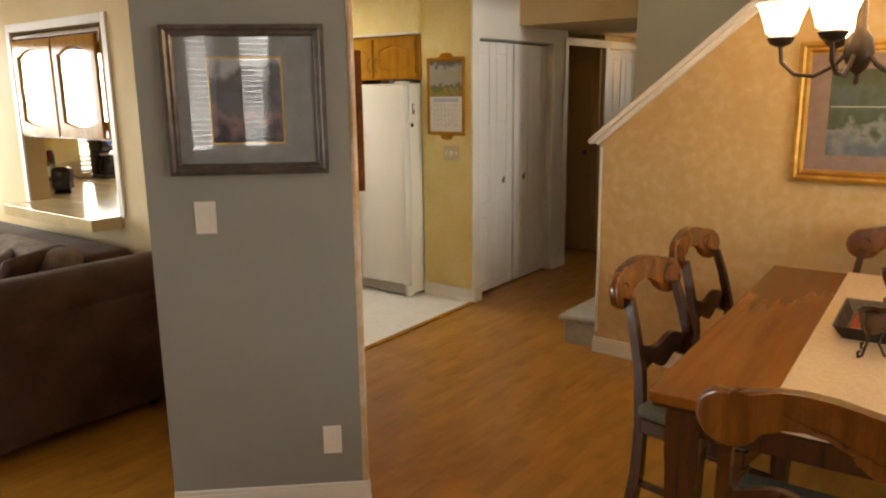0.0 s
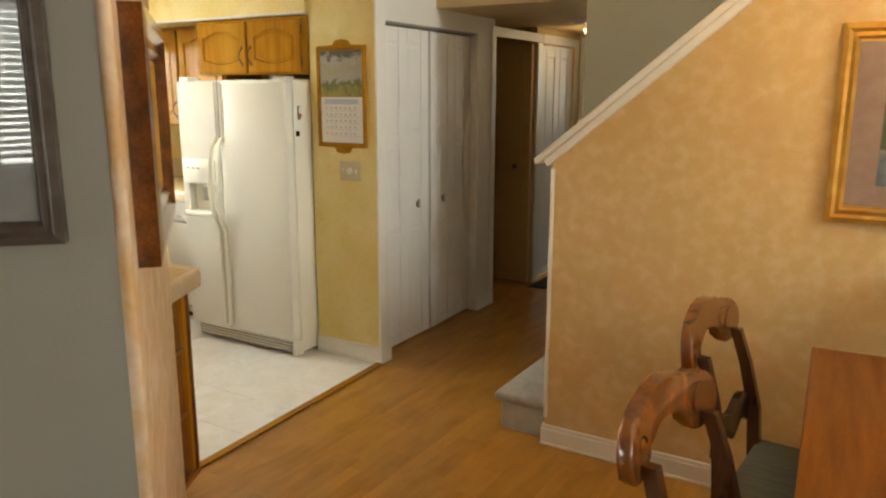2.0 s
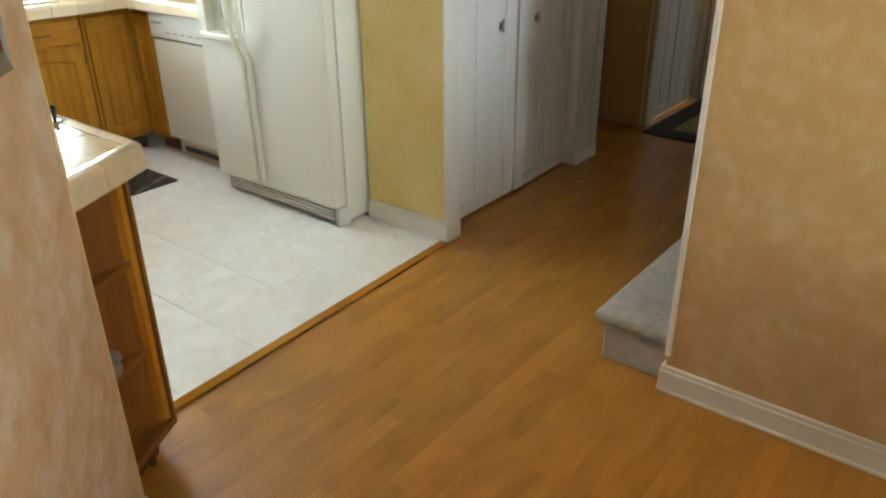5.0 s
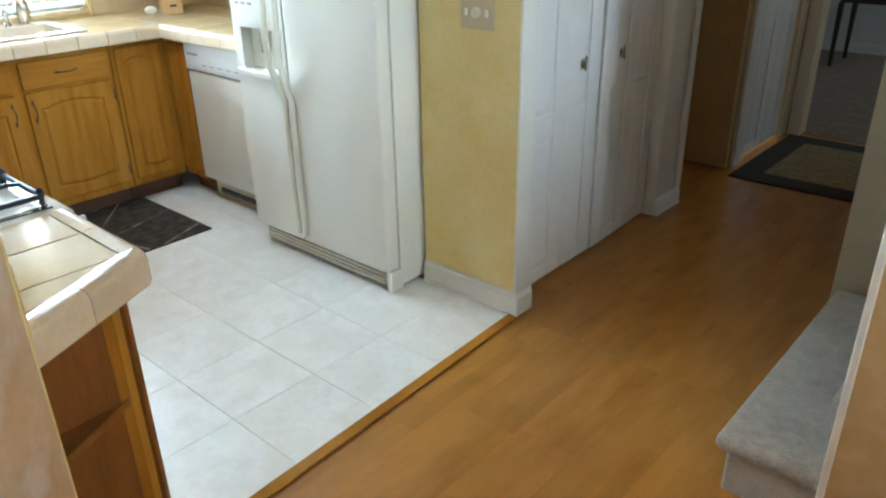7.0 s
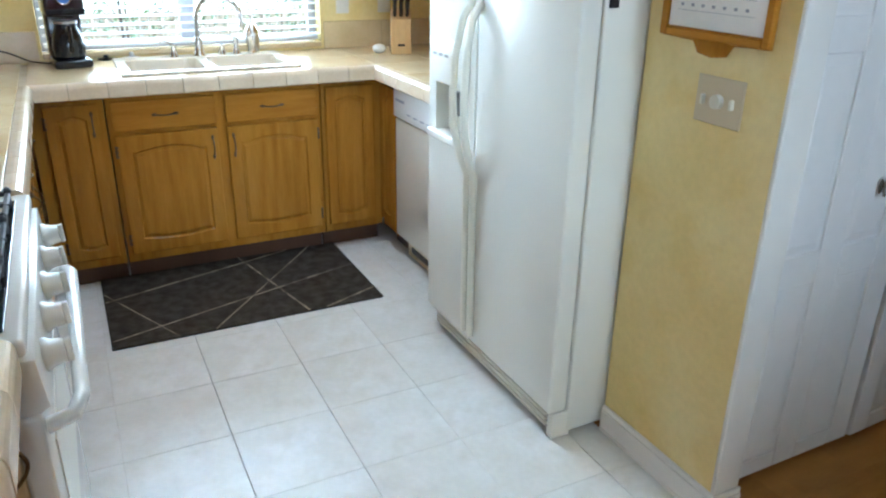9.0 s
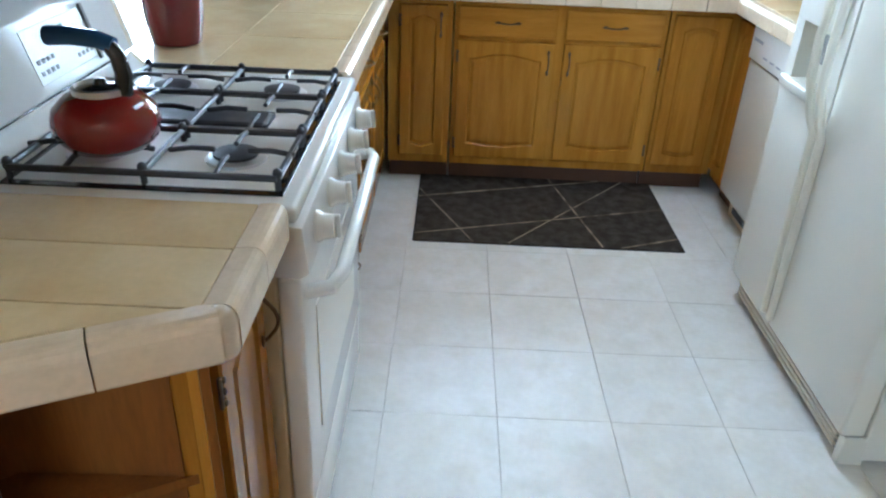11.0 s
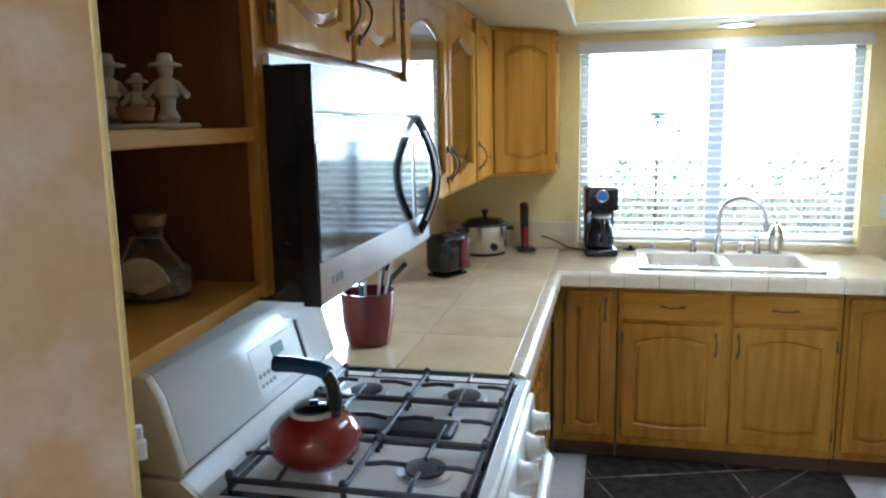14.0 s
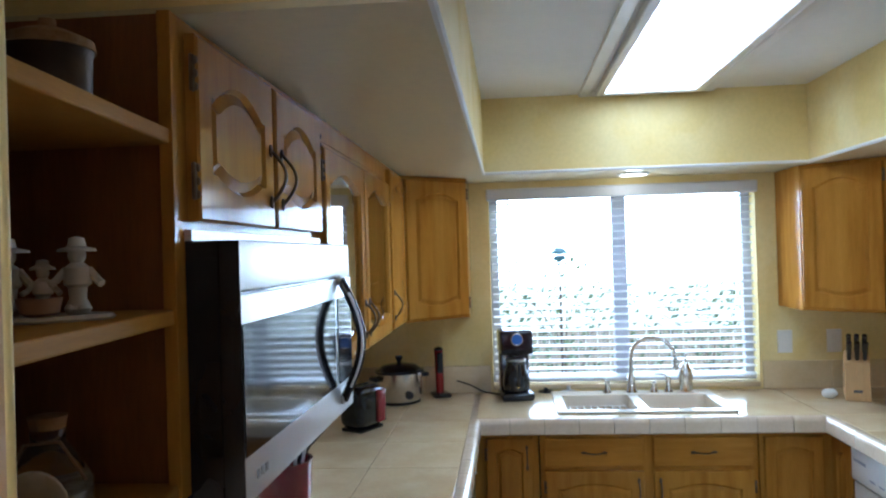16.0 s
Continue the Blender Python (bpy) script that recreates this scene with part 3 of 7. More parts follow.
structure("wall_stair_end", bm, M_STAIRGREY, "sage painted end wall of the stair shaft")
# Unseen wall, added to stop sun leaking in above the ceiling.
structure("wall_stair_upper", box(-1.97, XE + 0.12, YST - 0.12, YST, CEIL + 0.10, 3.7), M_CEIL, "unseen plain wall added to keep sun out of the stair shaft")
structure("ceiling_stair", box(-1.95, XE + 0.12, YST, 5.07, 3.6, 3.7), M_CEIL, "white ceiling over the staircase", "ceiling")
structure("wall_stair_header", box(-1.97, -1.85, YST + 0.0, 5.07, CEIL, 3.6), M_STAIRGREY, "sage wall over the stair opening")

# cap rail on the sloping wall: board, moulding and a moulded nose
n = Vector((-SL, 0, 1)).normalized()
d = Vector((1, 0, SL)).normalized()


def sloped(lo, hi, thick0, thick1, y0, y1):
    p = Vector((XST, 0, ZK))
    q = [p + d * lo + n * thick0, p + d * hi + n * thick0, p + d * hi + n * thick1, p + d * lo + n * thick1]
    return slab_xz([(v.x, v.z) for v in q], y0, y1, 0.006)


cap = thing("trim_stair_cap", "white painted moulded cap rail on the sloping stair wall", "trim", kind="structure")
part("cap_board", sloped(-0.05, 2.6, 0.031, 0.060, YST - 0.04, YST + 0.15), M_TRIM, cap)
part("cap_moulding", sloped(-0.02, 2.6, 0.0, 0.0305, YST - 0.024, YST + 0.134), M_TRIM, cap)
part("corner_bead", box(XST - 0.006, XST + 0.012, YST - 0.004, YST + 0.114, 0.13, ZK - 0.02, 0.003), M_TRIM, cap)

# the diagonal wall block between dining room and kitchen, its two painted faces
Dp, Ep = (-2.965, YS), (-2.985, YS - 0.12)
bm = prism([A, B, C, Dp, (Dp[0], Dp[1] - 0.02), Ep, (A[0] - 0.02, A[1] + 0.02)], 0, CEIL)
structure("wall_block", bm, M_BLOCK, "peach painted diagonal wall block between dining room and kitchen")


def along(p, q, u, off=0.0):
    """The point u metres from p towards q, off metres out of the face on its right hand."""
    d2 = (Vector(q) - Vector(p)).normalized()
    return Vector(p) + d2 * u + Vector((d2.y, -d2.x)) * off


def face_angle(p, q):
    d2 = Vector(q) - Vector(p)
    return math.degrees(math.atan2(-d2.x, d2.y))


def face_pose(p, q, u, z, off=0.0):
    w = along(p, q, u, off)
    return place(w.x, w.y, z, face_angle(p, q))


LAB = (Vector(B) - Vector(A)).length
LBC = (Vector(C) - Vector(B)).length
skin = [along(A, B, -0.01, 0.0), along(A, B, LAB - 0.012, 0.0), along(A, B, LAB - 0.012, 0.006), along(A, B, -0.01, 0.006)]
structure("wall_block_grey", prism([tuple(v) for v in skin], 0, CEIL), M_GREY, "grey-green painted face of the diagonal wall block")
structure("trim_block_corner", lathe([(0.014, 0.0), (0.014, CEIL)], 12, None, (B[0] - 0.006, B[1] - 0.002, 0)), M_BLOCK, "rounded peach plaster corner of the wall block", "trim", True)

structure("trim_block_bead", lathe([(0.005, 0.0), (0.005, CEIL)], 10, None, (C[0] - 0.002, C[1] - 0.003, 0)), M_YELLOW, "yellow rounded plaster bead at the kitchen end of the wall block", "trim", True)

# closing walls of the dining and family rooms, with window openings
SW = [(-0.16, 0.10, 1.12, 2.15), (0.34, 0.64, 1.12, 2.15)]
bm = bmesh.new()
edges = [XFAM, -5.6, -3.6] + [v for w in SW for v in w[:2]] + [XE]
zs = {(-5.6, -3.6): (0.5, 2.1), **{(w[0], w[1]): (w[2], w[3]) for w in SW}}
for x0, x1 in zip(edges, edges[1:]):
    hole = zs.get((x0, x1))
    for z0, z1 in ([(0, hole[0]), (hole[1], CEIL)] if hole else [(0, CEIL)]):
        box(x0, x1, YSOUTH - 0.12, YSOUTH, z0, z1, 0, bm)
structure("wall_south", bm, M_GREY, "grey-green wall with windows behind the dining table")
EW = 1.30
bm = box(XE, XE + 0.12, YSOUTH - 0.12, EW, 0, CEIL)
box(XE, XE + 0.12, EW + 1.5, YST, 0, CEIL, 0, bm)
box(XE, XE + 0.12, EW, EW + 1.5, 0, 0.9, 0, bm)
box(XE, XE + 0.12, EW, EW + 1.5, 2.1, CEIL, 0, bm)
structure("wall_east", bm, M_PEACH, "peach wall with a window on the dining room's outer side")
FW = (0.40, 1.56, 0.80, 2.05)
bm = box(XFAM - 0.12, XFAM, YSOUTH - 0.12, FW[0], 0, CEIL)
box(XFAM - 0.12, XFAM, FW[1], YS, 0, CEIL, 0, bm)
box(XFAM - 0.12, XFAM, FW[0], FW[1], 0, FW[2], 0, bm)
box(XFAM - 0.12, XFAM, FW[0], FW[1], FW[3], CEIL, 0, bm)
structure("wall_family_west", bm, M_GREY, "grey-green family room wall")

# ceilings
bm = box(XW - 0.16, XE + 0.12, YS, YST, CEIL, CEIL + 0.1)
box(XFAM - 0.12, XE + 0.12, YSOUTH - 0.12, YS, CEIL, CEIL + 0.1, 0, bm)
box(XW - 0.16, -1.97, YST, 11.0, CEIL, CEIL + 0.1, 0, bm)
box(-1.97, -0.3, 5.07, 11.0, CEIL, CEIL + 0.1, 0, bm)
structure("ceiling", bm, M_CEIL, "white textured ceiling", "ceiling")
structure("ceiling_hall", box(XC - 0.0, -1.96, 5.09, 7.56, 2.10, 2.30), M_CREAM, "lowered cream hall ceiling", "ceiling")
structure("ceiling_passage", box(-4.4, XC, 5.90, 6.63, 2.10, 2.30), M_CREAM, "lowered cream passage ceiling", "ceiling")

# soffits round the kitchen: yellow faces, pale undersides, white bead on the edge
FS = 2.875
bm = box(XW, -2.955, YS, FS, SOF, CEIL)
structure("ceiling_soffit_range", bm, M_YELLOW, "yellow soffit over the range cabinets", "soffit")
structure("ceiling_soffit_sink", box(XW, -5.40, FS, 4.35, SOF, CEIL), M_YELLOW, "yellow soffit over the sink window", "soffit")
structure("ceiling_soffit_fridge", box(XW, -3.39, 4.35, YN, SOF, CEIL), M_YELLOW, "yellow soffit over the refrigerator cabinets", "soffit")
structure("soffit_underside", prism([(XW + 0.002, YS + 0.002), (-2.955, YS + 0.002), (-2.955, FS - 0.004), (-5.404, FS - 0.004), (-5.404, 4.354), (-3.395, 4.354), (-3.395, YN - 0.002), (XW + 0.002, YN - 0.002)],
                                    SOF - 0.012, SOF - 0.0005), M_SOFFIT, "cream underside of the kitchen soffits", "soffit")
bm = tube([(-2.955, FS, SOF - 0.006), (-5.40, FS, SOF - 0.006)], 0.008, 6)
tube([(-5.40, FS, SOF - 0.006), (-5.40, 4.35, SOF - 0.006)], 0.008, 6, bm)
tube([(-5.40, 4.35, SOF - 0.006), (-3.395, 4.35, SOF - 0.006)], 0.008, 6, bm)
structure("trim_soffit_bead", bm, M_CEIL, "white rounded plaster bead along the soffit edge", "trim")


# ---------------------------------------------------------------- skirting and casings
def skirting(name, p, q, label="white moulded skirting board", h=0.10):
    """Skirting on the right-hand side of p towards q: board and a rounded top step."""
    p, q = Vector(p), Vector(q)
    L = (q - p).length
    ob = thing(name, label, "skirting", place(p.x, p.y, 0, face_angle(p, q)), kind="structure")
    part("board", box(0, L, -0.014, -0.001, 0, h - 0.02, 0.002), M_TRIM, ob)
    part("top_bead", box(0, L, -0.011, -0.001, h - 0.022, h, 0.004), M_TRIM, ob)
    part("shoe", box(0, L, -0.018, -0.001, 0, 0.016, 0.004), M_TRIM, ob)
    return ob


skirting("baseboard_stair", (XST - 0.012, YST), (XE, YST))
skirting("baseboard_stair_end", (XST, YST + 0.11), (XST, YST - 0.012), h=0.10)
skirting("baseboard_yellow", (-3.39, YP), (XK + 0.006, YP))
skirting("baseboard_closet_near", (XK + 0.002, YP - 0.014), (XK + 0.002, CL[0] - 0.0))
skirting("baseboard_closet_far", (XC, CL[1]), (XC, 5.90))
skirting("baseboard_passage", (-4.3, 6.63), (XC - 0.05, 6.63))
skirting("baseboard_block_grey", along(A, B, -0.01, 0.006), along(A, B, LAB + 0.01, 0.006))
skirting("baseboard_block_peach", along(B, C, -0.008), along(B, C, LBC))
skirting("baseboard_bedroom", (-5.1, 10.9), (-0.45, 10.9))


def panel_door(w, h, t=0.034, rows=((0.06, 0.62), (0.72, 1.24), (1.33, 1.86)), cols=2):
    """A moulded door leaf: x 0..w, z 0..h, front at y = -t; sunk panels with raised fields."""
    bm = box(0, w, -t + 0.006, 0, 0, h)
    gap = w * 0.16
    pw = (w - gap * (cols + 1)) / cols
    # stiles and rails stand proud of the panels
    x = 0.0
    for i in range(cols + 1):
        box(x, x + gap, -t, -t + 0.0061, 0, h, 0.0045, bm)
        x += gap + pw
    zz = [0.0] + [v * h / 1.95 for r in rows for v in r] + [h]
    for z0, z1 in zip(zz[::2], zz[1::2]):
        for i in range(cols):
            box(gap + i * (gap + pw), gap + i * (gap + pw) + pw, -t, -t + 0.0061, z0, z1, 0.0045, bm)
    for r in rows:
        for i in range(cols):
            x0 = gap + i * (gap + pw)
            z0, z1 = (v * h / 1.95 for v in r)
            vs = [[(x0 + k, y, z0 + k), (x0 + pw - k, y, z0 + k), (x0 + pw - k, y, z1 - k), (x0 + k, y, z1 - k)] for k, y in
                  ((0.008, -t + 0.006), (0.026, -t + 0.0015))]
            loops(bm, vs)
    return bm


def closet_leaf(y0, y1, pull_at, tilt):
    ob = thing("closet_door", "white six-panel folding closet door with a small nickel pull", "door", place(XC - 0.068, y0, 0.014, tilt), group="closet doors")
    w = y1 - y0 - 0.011
    part("leaf", panel_door(w, CL[2] - 0.035), M_DOOR, ob)
    plate = part("pull_plate", ball(0.011, (pull_at, -0.037, 0.875), 1.0, 0.35, 2.0), M_CHROME, ob, "satin nickel pull plate", True)
    part("pull_ring", tube([(pull_at + 0.012 * math.cos(a), -0.046 - 0.008 * abs(math.sin(a / 2)), 0.880 + 0.030 * math.sin(a)) for a in np.linspace(0, 2 * math.pi, 13)], 0.003, 6), M_CHROME, plate, "", True)
    return ob


closet_leaf(CL[0], 5.072, 0.44, 0.6)
closet_leaf(5.072, CL[1], 0.15, 2.4)
trk = box(XC - 0.085, XC - 0.02, CL[0], CL[1], CL[2] - 0.012, CL[2] - 0.001)
structure("trim_closet_track", trk, M_GREYP, "grey metal track over the closet doors", "trim")

linen = thing("door_linen", "white panelled linen-closet door, closed", "door", place(XC - 0.05, 6.755, 0.012, 0), kind="structure")
part("leaf", panel_door(0.69, 1.955, rows=((0.06, 0.80), (0.92, 1.86))), M_DOOR, linen)
part("knob", ball(0.022, (0.64, -0.07, 0.93)), M_BRONZE, linen, "bronze door knob", True)


def casing(name, pts, label):
    """Flat moulded boards round an opening: pts are (p, q, z0, z1) runs on the hall's west wall."""
    ob = thing(name, label, "trim", kind="structure")
    for (y0, y1, z0, z1) in pts:
        part("casing_board", box(XC + 0.0005, XC + 0.014, y0, y1, z0, z1, 0.004), M_TRIM, ob)
    return ob


casing("trim_passage", [(5.835, 5.895, 0.1, 1.98), (6.635, 6.73, 0.0, 1.98), (5.835, 6.73, 1.98, 2.05)], "white door casing round the side passage")
casing("trim_linen", [(7.455, 7.54, 0.0, 1.98), (6.735, 7.54, 1.98, 2.05)], "white casing round the linen-closet door")
ob = thing("trim_hall_end", "white casing round the doorway at the hall end", "trim", kind="structure")
for x0, x1, z0, z1 in ((-2.94, -2.86, 0, 2.0), (-2.05, -1.97, 0, 2.0), (-2.94, -1.97, 2.0, 2.07)):
    part("casing_board", box(x0, x1, 7.545, 7.5595, z0, z1, 0.004), M_TRIM, ob)

side = thing("door_passage", "tan door standing in the side passage with a bronze knob", "door", place(-3.36, 6.605, 0.01, -92), kind="structure")
part("leaf", panel_door(0.392, 1.95, 0.03, rows=((0.06, 0.80), (0.92, 1.86)), cols=1), M_TAN, side)
part("knob", ball(0.022, (0.27, -0.06, 0.98)), M_BRONZE, side, "bronze door knob", True)


# ---------------------------------------------------------------- staircase
stairs = thing("staircase", "grey carpeted staircase rising behind the peach wall", "stairs", kind="structure")
RUN, RISE = 0.234, 0.19
for i in range(10):
    x0 = -1.905 + i * RUN
    y0 = YST + 0.112 if i else YST + 0.055
    bm = box(x0, x0 + RUN + 0.02, y0 if i else YST + 0.112, 5.028, 0.0, RISE * (i + 1) - 0.04, 0.008)
    if i == 0:
        bm = box(x0, XST - 0.004, YST + 0.045, 5.028, 0.0, RISE - 0.04, 0.008)
        box(XST - 0.02, x0 + RUN + 0.02, YST + 0.112, 5.028, 0.0, RISE - 0.04, 0.0, bm)
    part("riser", bm, M_CARPET, stairs)
    b = box(x0 - 0.03, XST - 0.004 if i == 0 else x0 + RUN + 0.005, YST + 0.02 if i == 0 else YST + 0.112, 5.028, RISE * (i + 1) - 0.046, RISE * (i + 1), 0.02, None, 3)
    if i == 0:
        box(XST - 0.03, x0 + RUN + 0.005, YST + 0.112, 5.028, RISE - 0.046, RISE - 0.0005, 0.0, b)
    part("tread", b, M_CARPET, stairs, "", True)
skirtb = slab_xz([(-1.95, 0.0), (-1.89, 0.0), (-1.89, 0.20), (0.44, 2.1), (0.44, 2.30), (-1.84, 0.42), (-1.95, 0.34)], 5.012, 5.029, 0.003)
structure("trim_stair_skirt", skirtb, M_STAIRGREY, "painted skirt board along the stairs", "trim")
rail = thing("stair_handrail", "brown wooden handrail on brackets along the stair wall", "handrail")
part("rail", tube([(-1.90, 4.96, 1.05), (-1.84, 4.96, 1.09), (0.6, 4.96, 2.95)], 0.022, 10), M_CHAIR, rail, "", True)
for x in (-1.55, -0.6, 0.3):
    part("bracket", tube([(x, 5.028, 1.09 + (x + 1.84) * 0.76 - 0.06), (x, 4.98, 1.09 + (x + 1.84) * 0.76 - 0.06), (x, 4.96, 1.09 + (x + 1.84) * 0.76 - 0.02)], 0.006, 6), M_BRONZE, rail)


# ---------------------------------------------------------------- windows and blinds
def window_unit(name, y0, y1, z0, z1, label):
    """The sink window: frame, mullion, panes and sill, in the opening of the west wall."""
    ob = thing(name, label, "window", kind="structure")
    f = 0.045
    ym = (y0 + y1) / 2 + 0.005
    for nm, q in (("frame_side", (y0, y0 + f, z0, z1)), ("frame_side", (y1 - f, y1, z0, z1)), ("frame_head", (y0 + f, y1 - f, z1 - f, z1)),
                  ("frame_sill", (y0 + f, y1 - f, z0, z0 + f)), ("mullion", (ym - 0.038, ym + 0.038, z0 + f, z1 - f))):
        part(nm, box(XW - 0.125, XW - 0.085, *q, 0.004), M_FRAMEDIM, ob)
    for a, b in ((y0 + f, ym - 0.038), (ym + 0.038, y1 - f)):
        pane = part("pane", box(XW - 0.108, XW - 0.104, a, b, z0 + f, z1 - f), M_GLASS, ob, "clear window glass")
        pane.visible_shadow = False
    return ob


window_unit("window_sink", *WIN, "white sliding kitchen window over the sink")
structure("window_sill", box(XW - 0.085, XW + 0.012, WIN[0] + 0.002, WIN[1] - 0.002, WIN[2] - 0.02, WIN[2] + 0.006, 0.004), M_CTILE, "beige tiled window sill", "sill")

blind = thing("window_blind", "white horizontal slat blind, slats open, hung in the sink window", "blind")
part("valance", box(XW - 0.03, XW + 0.018, WIN[0] - 0.012, WIN[1] + 0.012, 1.932, 1.992, 0.006), M_SLAT, blind)
me = None
N = 24
for i in range(N):
    z = 1.915 - i * (1.915 - 1.012) / (N - 1)
    if me is None:
        b = bmesh.new()
        w = 0.5 * (WIN[1] - WIN[0]) - 0.012
        prof = [(-0.022, -0.0022), (0.0, 0.0016), (0.022, -0.0022), (0.022, -0.0046), (0.0, -0.0008), (-0.022, -0.0046)]
        lo = [b.verts.new((x, -w, zz)) for x, zz in prof]
        hi = [b.verts.new((x, w, zz)) for x, zz in prof]
        b.faces.new(lo)
        b.faces.new(hi[::-1])
        for k in range(6):
            b.faces.new((lo[k], hi[k], hi[(k + 1) % 6], lo[(k + 1) % 6]))
        me = mesh_of(b, "slat", M_SLAT)
    s = new("slat", me)
    s.parent = blind
    s.matrix_local = pose(XW - 0.028, (WIN[0] + WIN[1]) / 2, z, 0, 7, 0)
part("bottom_rail", box(XW - 0.045, XW - 0.010, WIN[0] + 0.012, WIN[1] - 0.012, 0.983, 0.999, 0.004), M_SLAT, blind)
for y in (WIN[0] + 0.12, 3.33, 3.80, WIN[1] - 0.12):
    part("ladder_cord", tube([(XW - 0.012, y, 0.99), (XW - 0.012, y, 1.94)], 0.0012, 5), M_SLAT, blind)
part("tilt_wand", tube([(XW + 0.006, WIN[0] + 0.10, 1.45), (XW + 0.006, WIN[0] + 0.10, 1.94)], 0.004, 6), M_FRAMEW, blind)


def plain_window(name, x0, x1, z0, z1, label):
    ob = thing(name, label, "window", kind="structure")
    for nm, q in (("frame_side", (x0, x0 + 0.03, z0, z1)), ("frame_side", (x1 - 0.03, x1, z0, z1)), ("frame_head", (x0, x1, z1 - 0.03, z1)), ("frame_sill", (x0, x1, z0, z0 + 0.03))):
        part(nm, box(q[0], q[1], YSOUTH - 0.09, YSOUTH - 0.05, q[2], q[3], 0.003), M_FRAMEW, ob)
    return ob


for w in SW:
    plain_window("window_dining", *w, "narrow white dining room window")
    bl = thing("dining_blind", "white slat blind in a narrow dining room window", "blind", group="dining blinds")
    b = box(w[0] + 0.004, w[1] - 0.004, YSOUTH - 0.05, YSOUTH - 0.004, w[3] - 0.05, w[3] - 0.002, 0.004)
    part("headrail", b, M_SLAT, bl)
    me2 = mesh_of(box(-(w[1] - w[0]) / 2 + 0.006, (w[1] - w[0]) / 2 - 0.006, -0.02, 0.02, -0.0015, 0.0015), "slat", M_SLAT)
    for i in range(21):
        s = new("slat", me2)
        s.parent = bl
        s.matrix_local = pose((w[0] + w[1]) / 2, YSOUTH - 0.028, w[3] - 0.07 - i * 0.044, 42, 0, 0)
plain_window("window_family", -5.6, -3.6, 0.5, 2.1, "wide white family room window")
ob = thing("window_east", "white dining room window on the outer wall", "window", kind="structure")
for y0, y1, z0, z1 in ((0.0, 0.04, 0.9, 2.1), (1.46, 1.5, 0.9, 2.1), (0.04, 1.46, 2.06, 2.1), (0.04, 1.46, 0.9, 0.94), (0.73, 0.77, 0.94, 2.06)):
    part("frame_bar", box(XE + 0.04, XE + 0.08, EW + y0, EW + y1, z0, z1, 0.003), M_FRAMEW, ob)


ob = thing("window_family_side", "white family room side window", "window", kind="structure")
for y0, y1, z0, z1 in ((FW[0], FW[0] + 0.04, FW[2], FW[3]), (FW[1] - 0.04, FW[1], FW[2], FW[3]), (FW[0] + 0.04, FW[1] - 0.04, FW[3] - 0.04, FW[3]), (FW[0] + 0.04, FW[1] - 0.04, FW[2], FW[2] + 0.04)):
    part("frame_bar", box(XFAM - 0.09, XFAM - 0.05, y0, y1, z0, z1, 0.003), M_FRAMEW, ob)
# Unseen frame, added only to go with the stair fill lamp.
ob = thing("window_stair", "white window frame added high over the stairs for the fill lamp", "window", kind="structure")
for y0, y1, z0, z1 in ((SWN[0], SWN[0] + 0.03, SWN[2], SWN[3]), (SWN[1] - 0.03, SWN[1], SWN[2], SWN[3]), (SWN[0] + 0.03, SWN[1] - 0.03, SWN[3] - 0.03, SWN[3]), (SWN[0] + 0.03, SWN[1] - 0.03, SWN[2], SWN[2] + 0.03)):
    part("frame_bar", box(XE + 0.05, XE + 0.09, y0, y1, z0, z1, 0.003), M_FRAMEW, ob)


# ---------------------------------------------------------------- kitchen base cabinets
ZB, ZT = 0.10, CNT - 0.062


def base_unit(name, m, w, depth, fronts, label, body_w=None):
    """A face-framed base cabinet: local x 0..w, front frame at y = 0, depth behind it. fronts: (kind, x0, x1, z0, z1, pull side)."""
    ob = thing(name, label, "cabinet", m, group="oak base cabinets")
    part("carcass", box(0.002, w - 0.002, 0.018, depth, ZB, ZT), M_OAK, ob)
    part("face_frame", box(0.002, w - 0.002, 0.0, 0.018, ZB, ZT, 0.001), M_OAK, ob)
    part("toe_kick", box(0.002, w - 0.002, 0.07, 0.085, 0.0, ZB), M_TOE, ob, "dark brown toe kick")
    for kind, x0, x1, z0, z1, side in fronts:
        if kind == "drawer":
            f = part("drawer_front", box(x0, x1, -0.019, -0.0005, z0, z1, 0.005, None, 2), M_OAKH, ob)
            part("handle", pull(0.088, 0.026, False), M_BRONZE, f, "aged bronze bail pull", True, pose((x0 + x1) / 2, -0.019, (z0 + z1) / 2))
        else:
            narrow = x1 - x0 < 0.26
            f = part("door", raised_panel(x1 - x0, z1 - z0, 0.019, 0.045 if narrow else 0.055, 0.022 if not narrow else 0.018, 0.012), M_OAK, ob, "", False, pose(x0, -0.0005, z0))
            if side:
                hx = (x1 - x0) - 0.026 if side > 0 else 0.026
                part("handle", pull(0.088, 0.026), M_BRONZE, f, "aged bronze bail pull", True, pose(hx, -0.019, z1 - z0 - 0.085))
                hy = 0.0 if side > 0 else x1 - x0
                for zz in (0.07, z1 - z0 - 0.07):
                    part("hinge", hinge(), M_BRONZE, f, "", False, pose(hy, -0.012, zz))
    return ob


XF = -5.230
DZ0, DZ1, DRZ0, DRZ1 = 0.142, 0.690, 0.708, 0.836
base_unit("corner_cabinet", place(XF, 2.800, 0, 0), 0.29, 0.60, [("door", 0.055, 0.262, DZ0, DRZ1, 1)], "narrow honey oak corner base cabinet with an arched door")
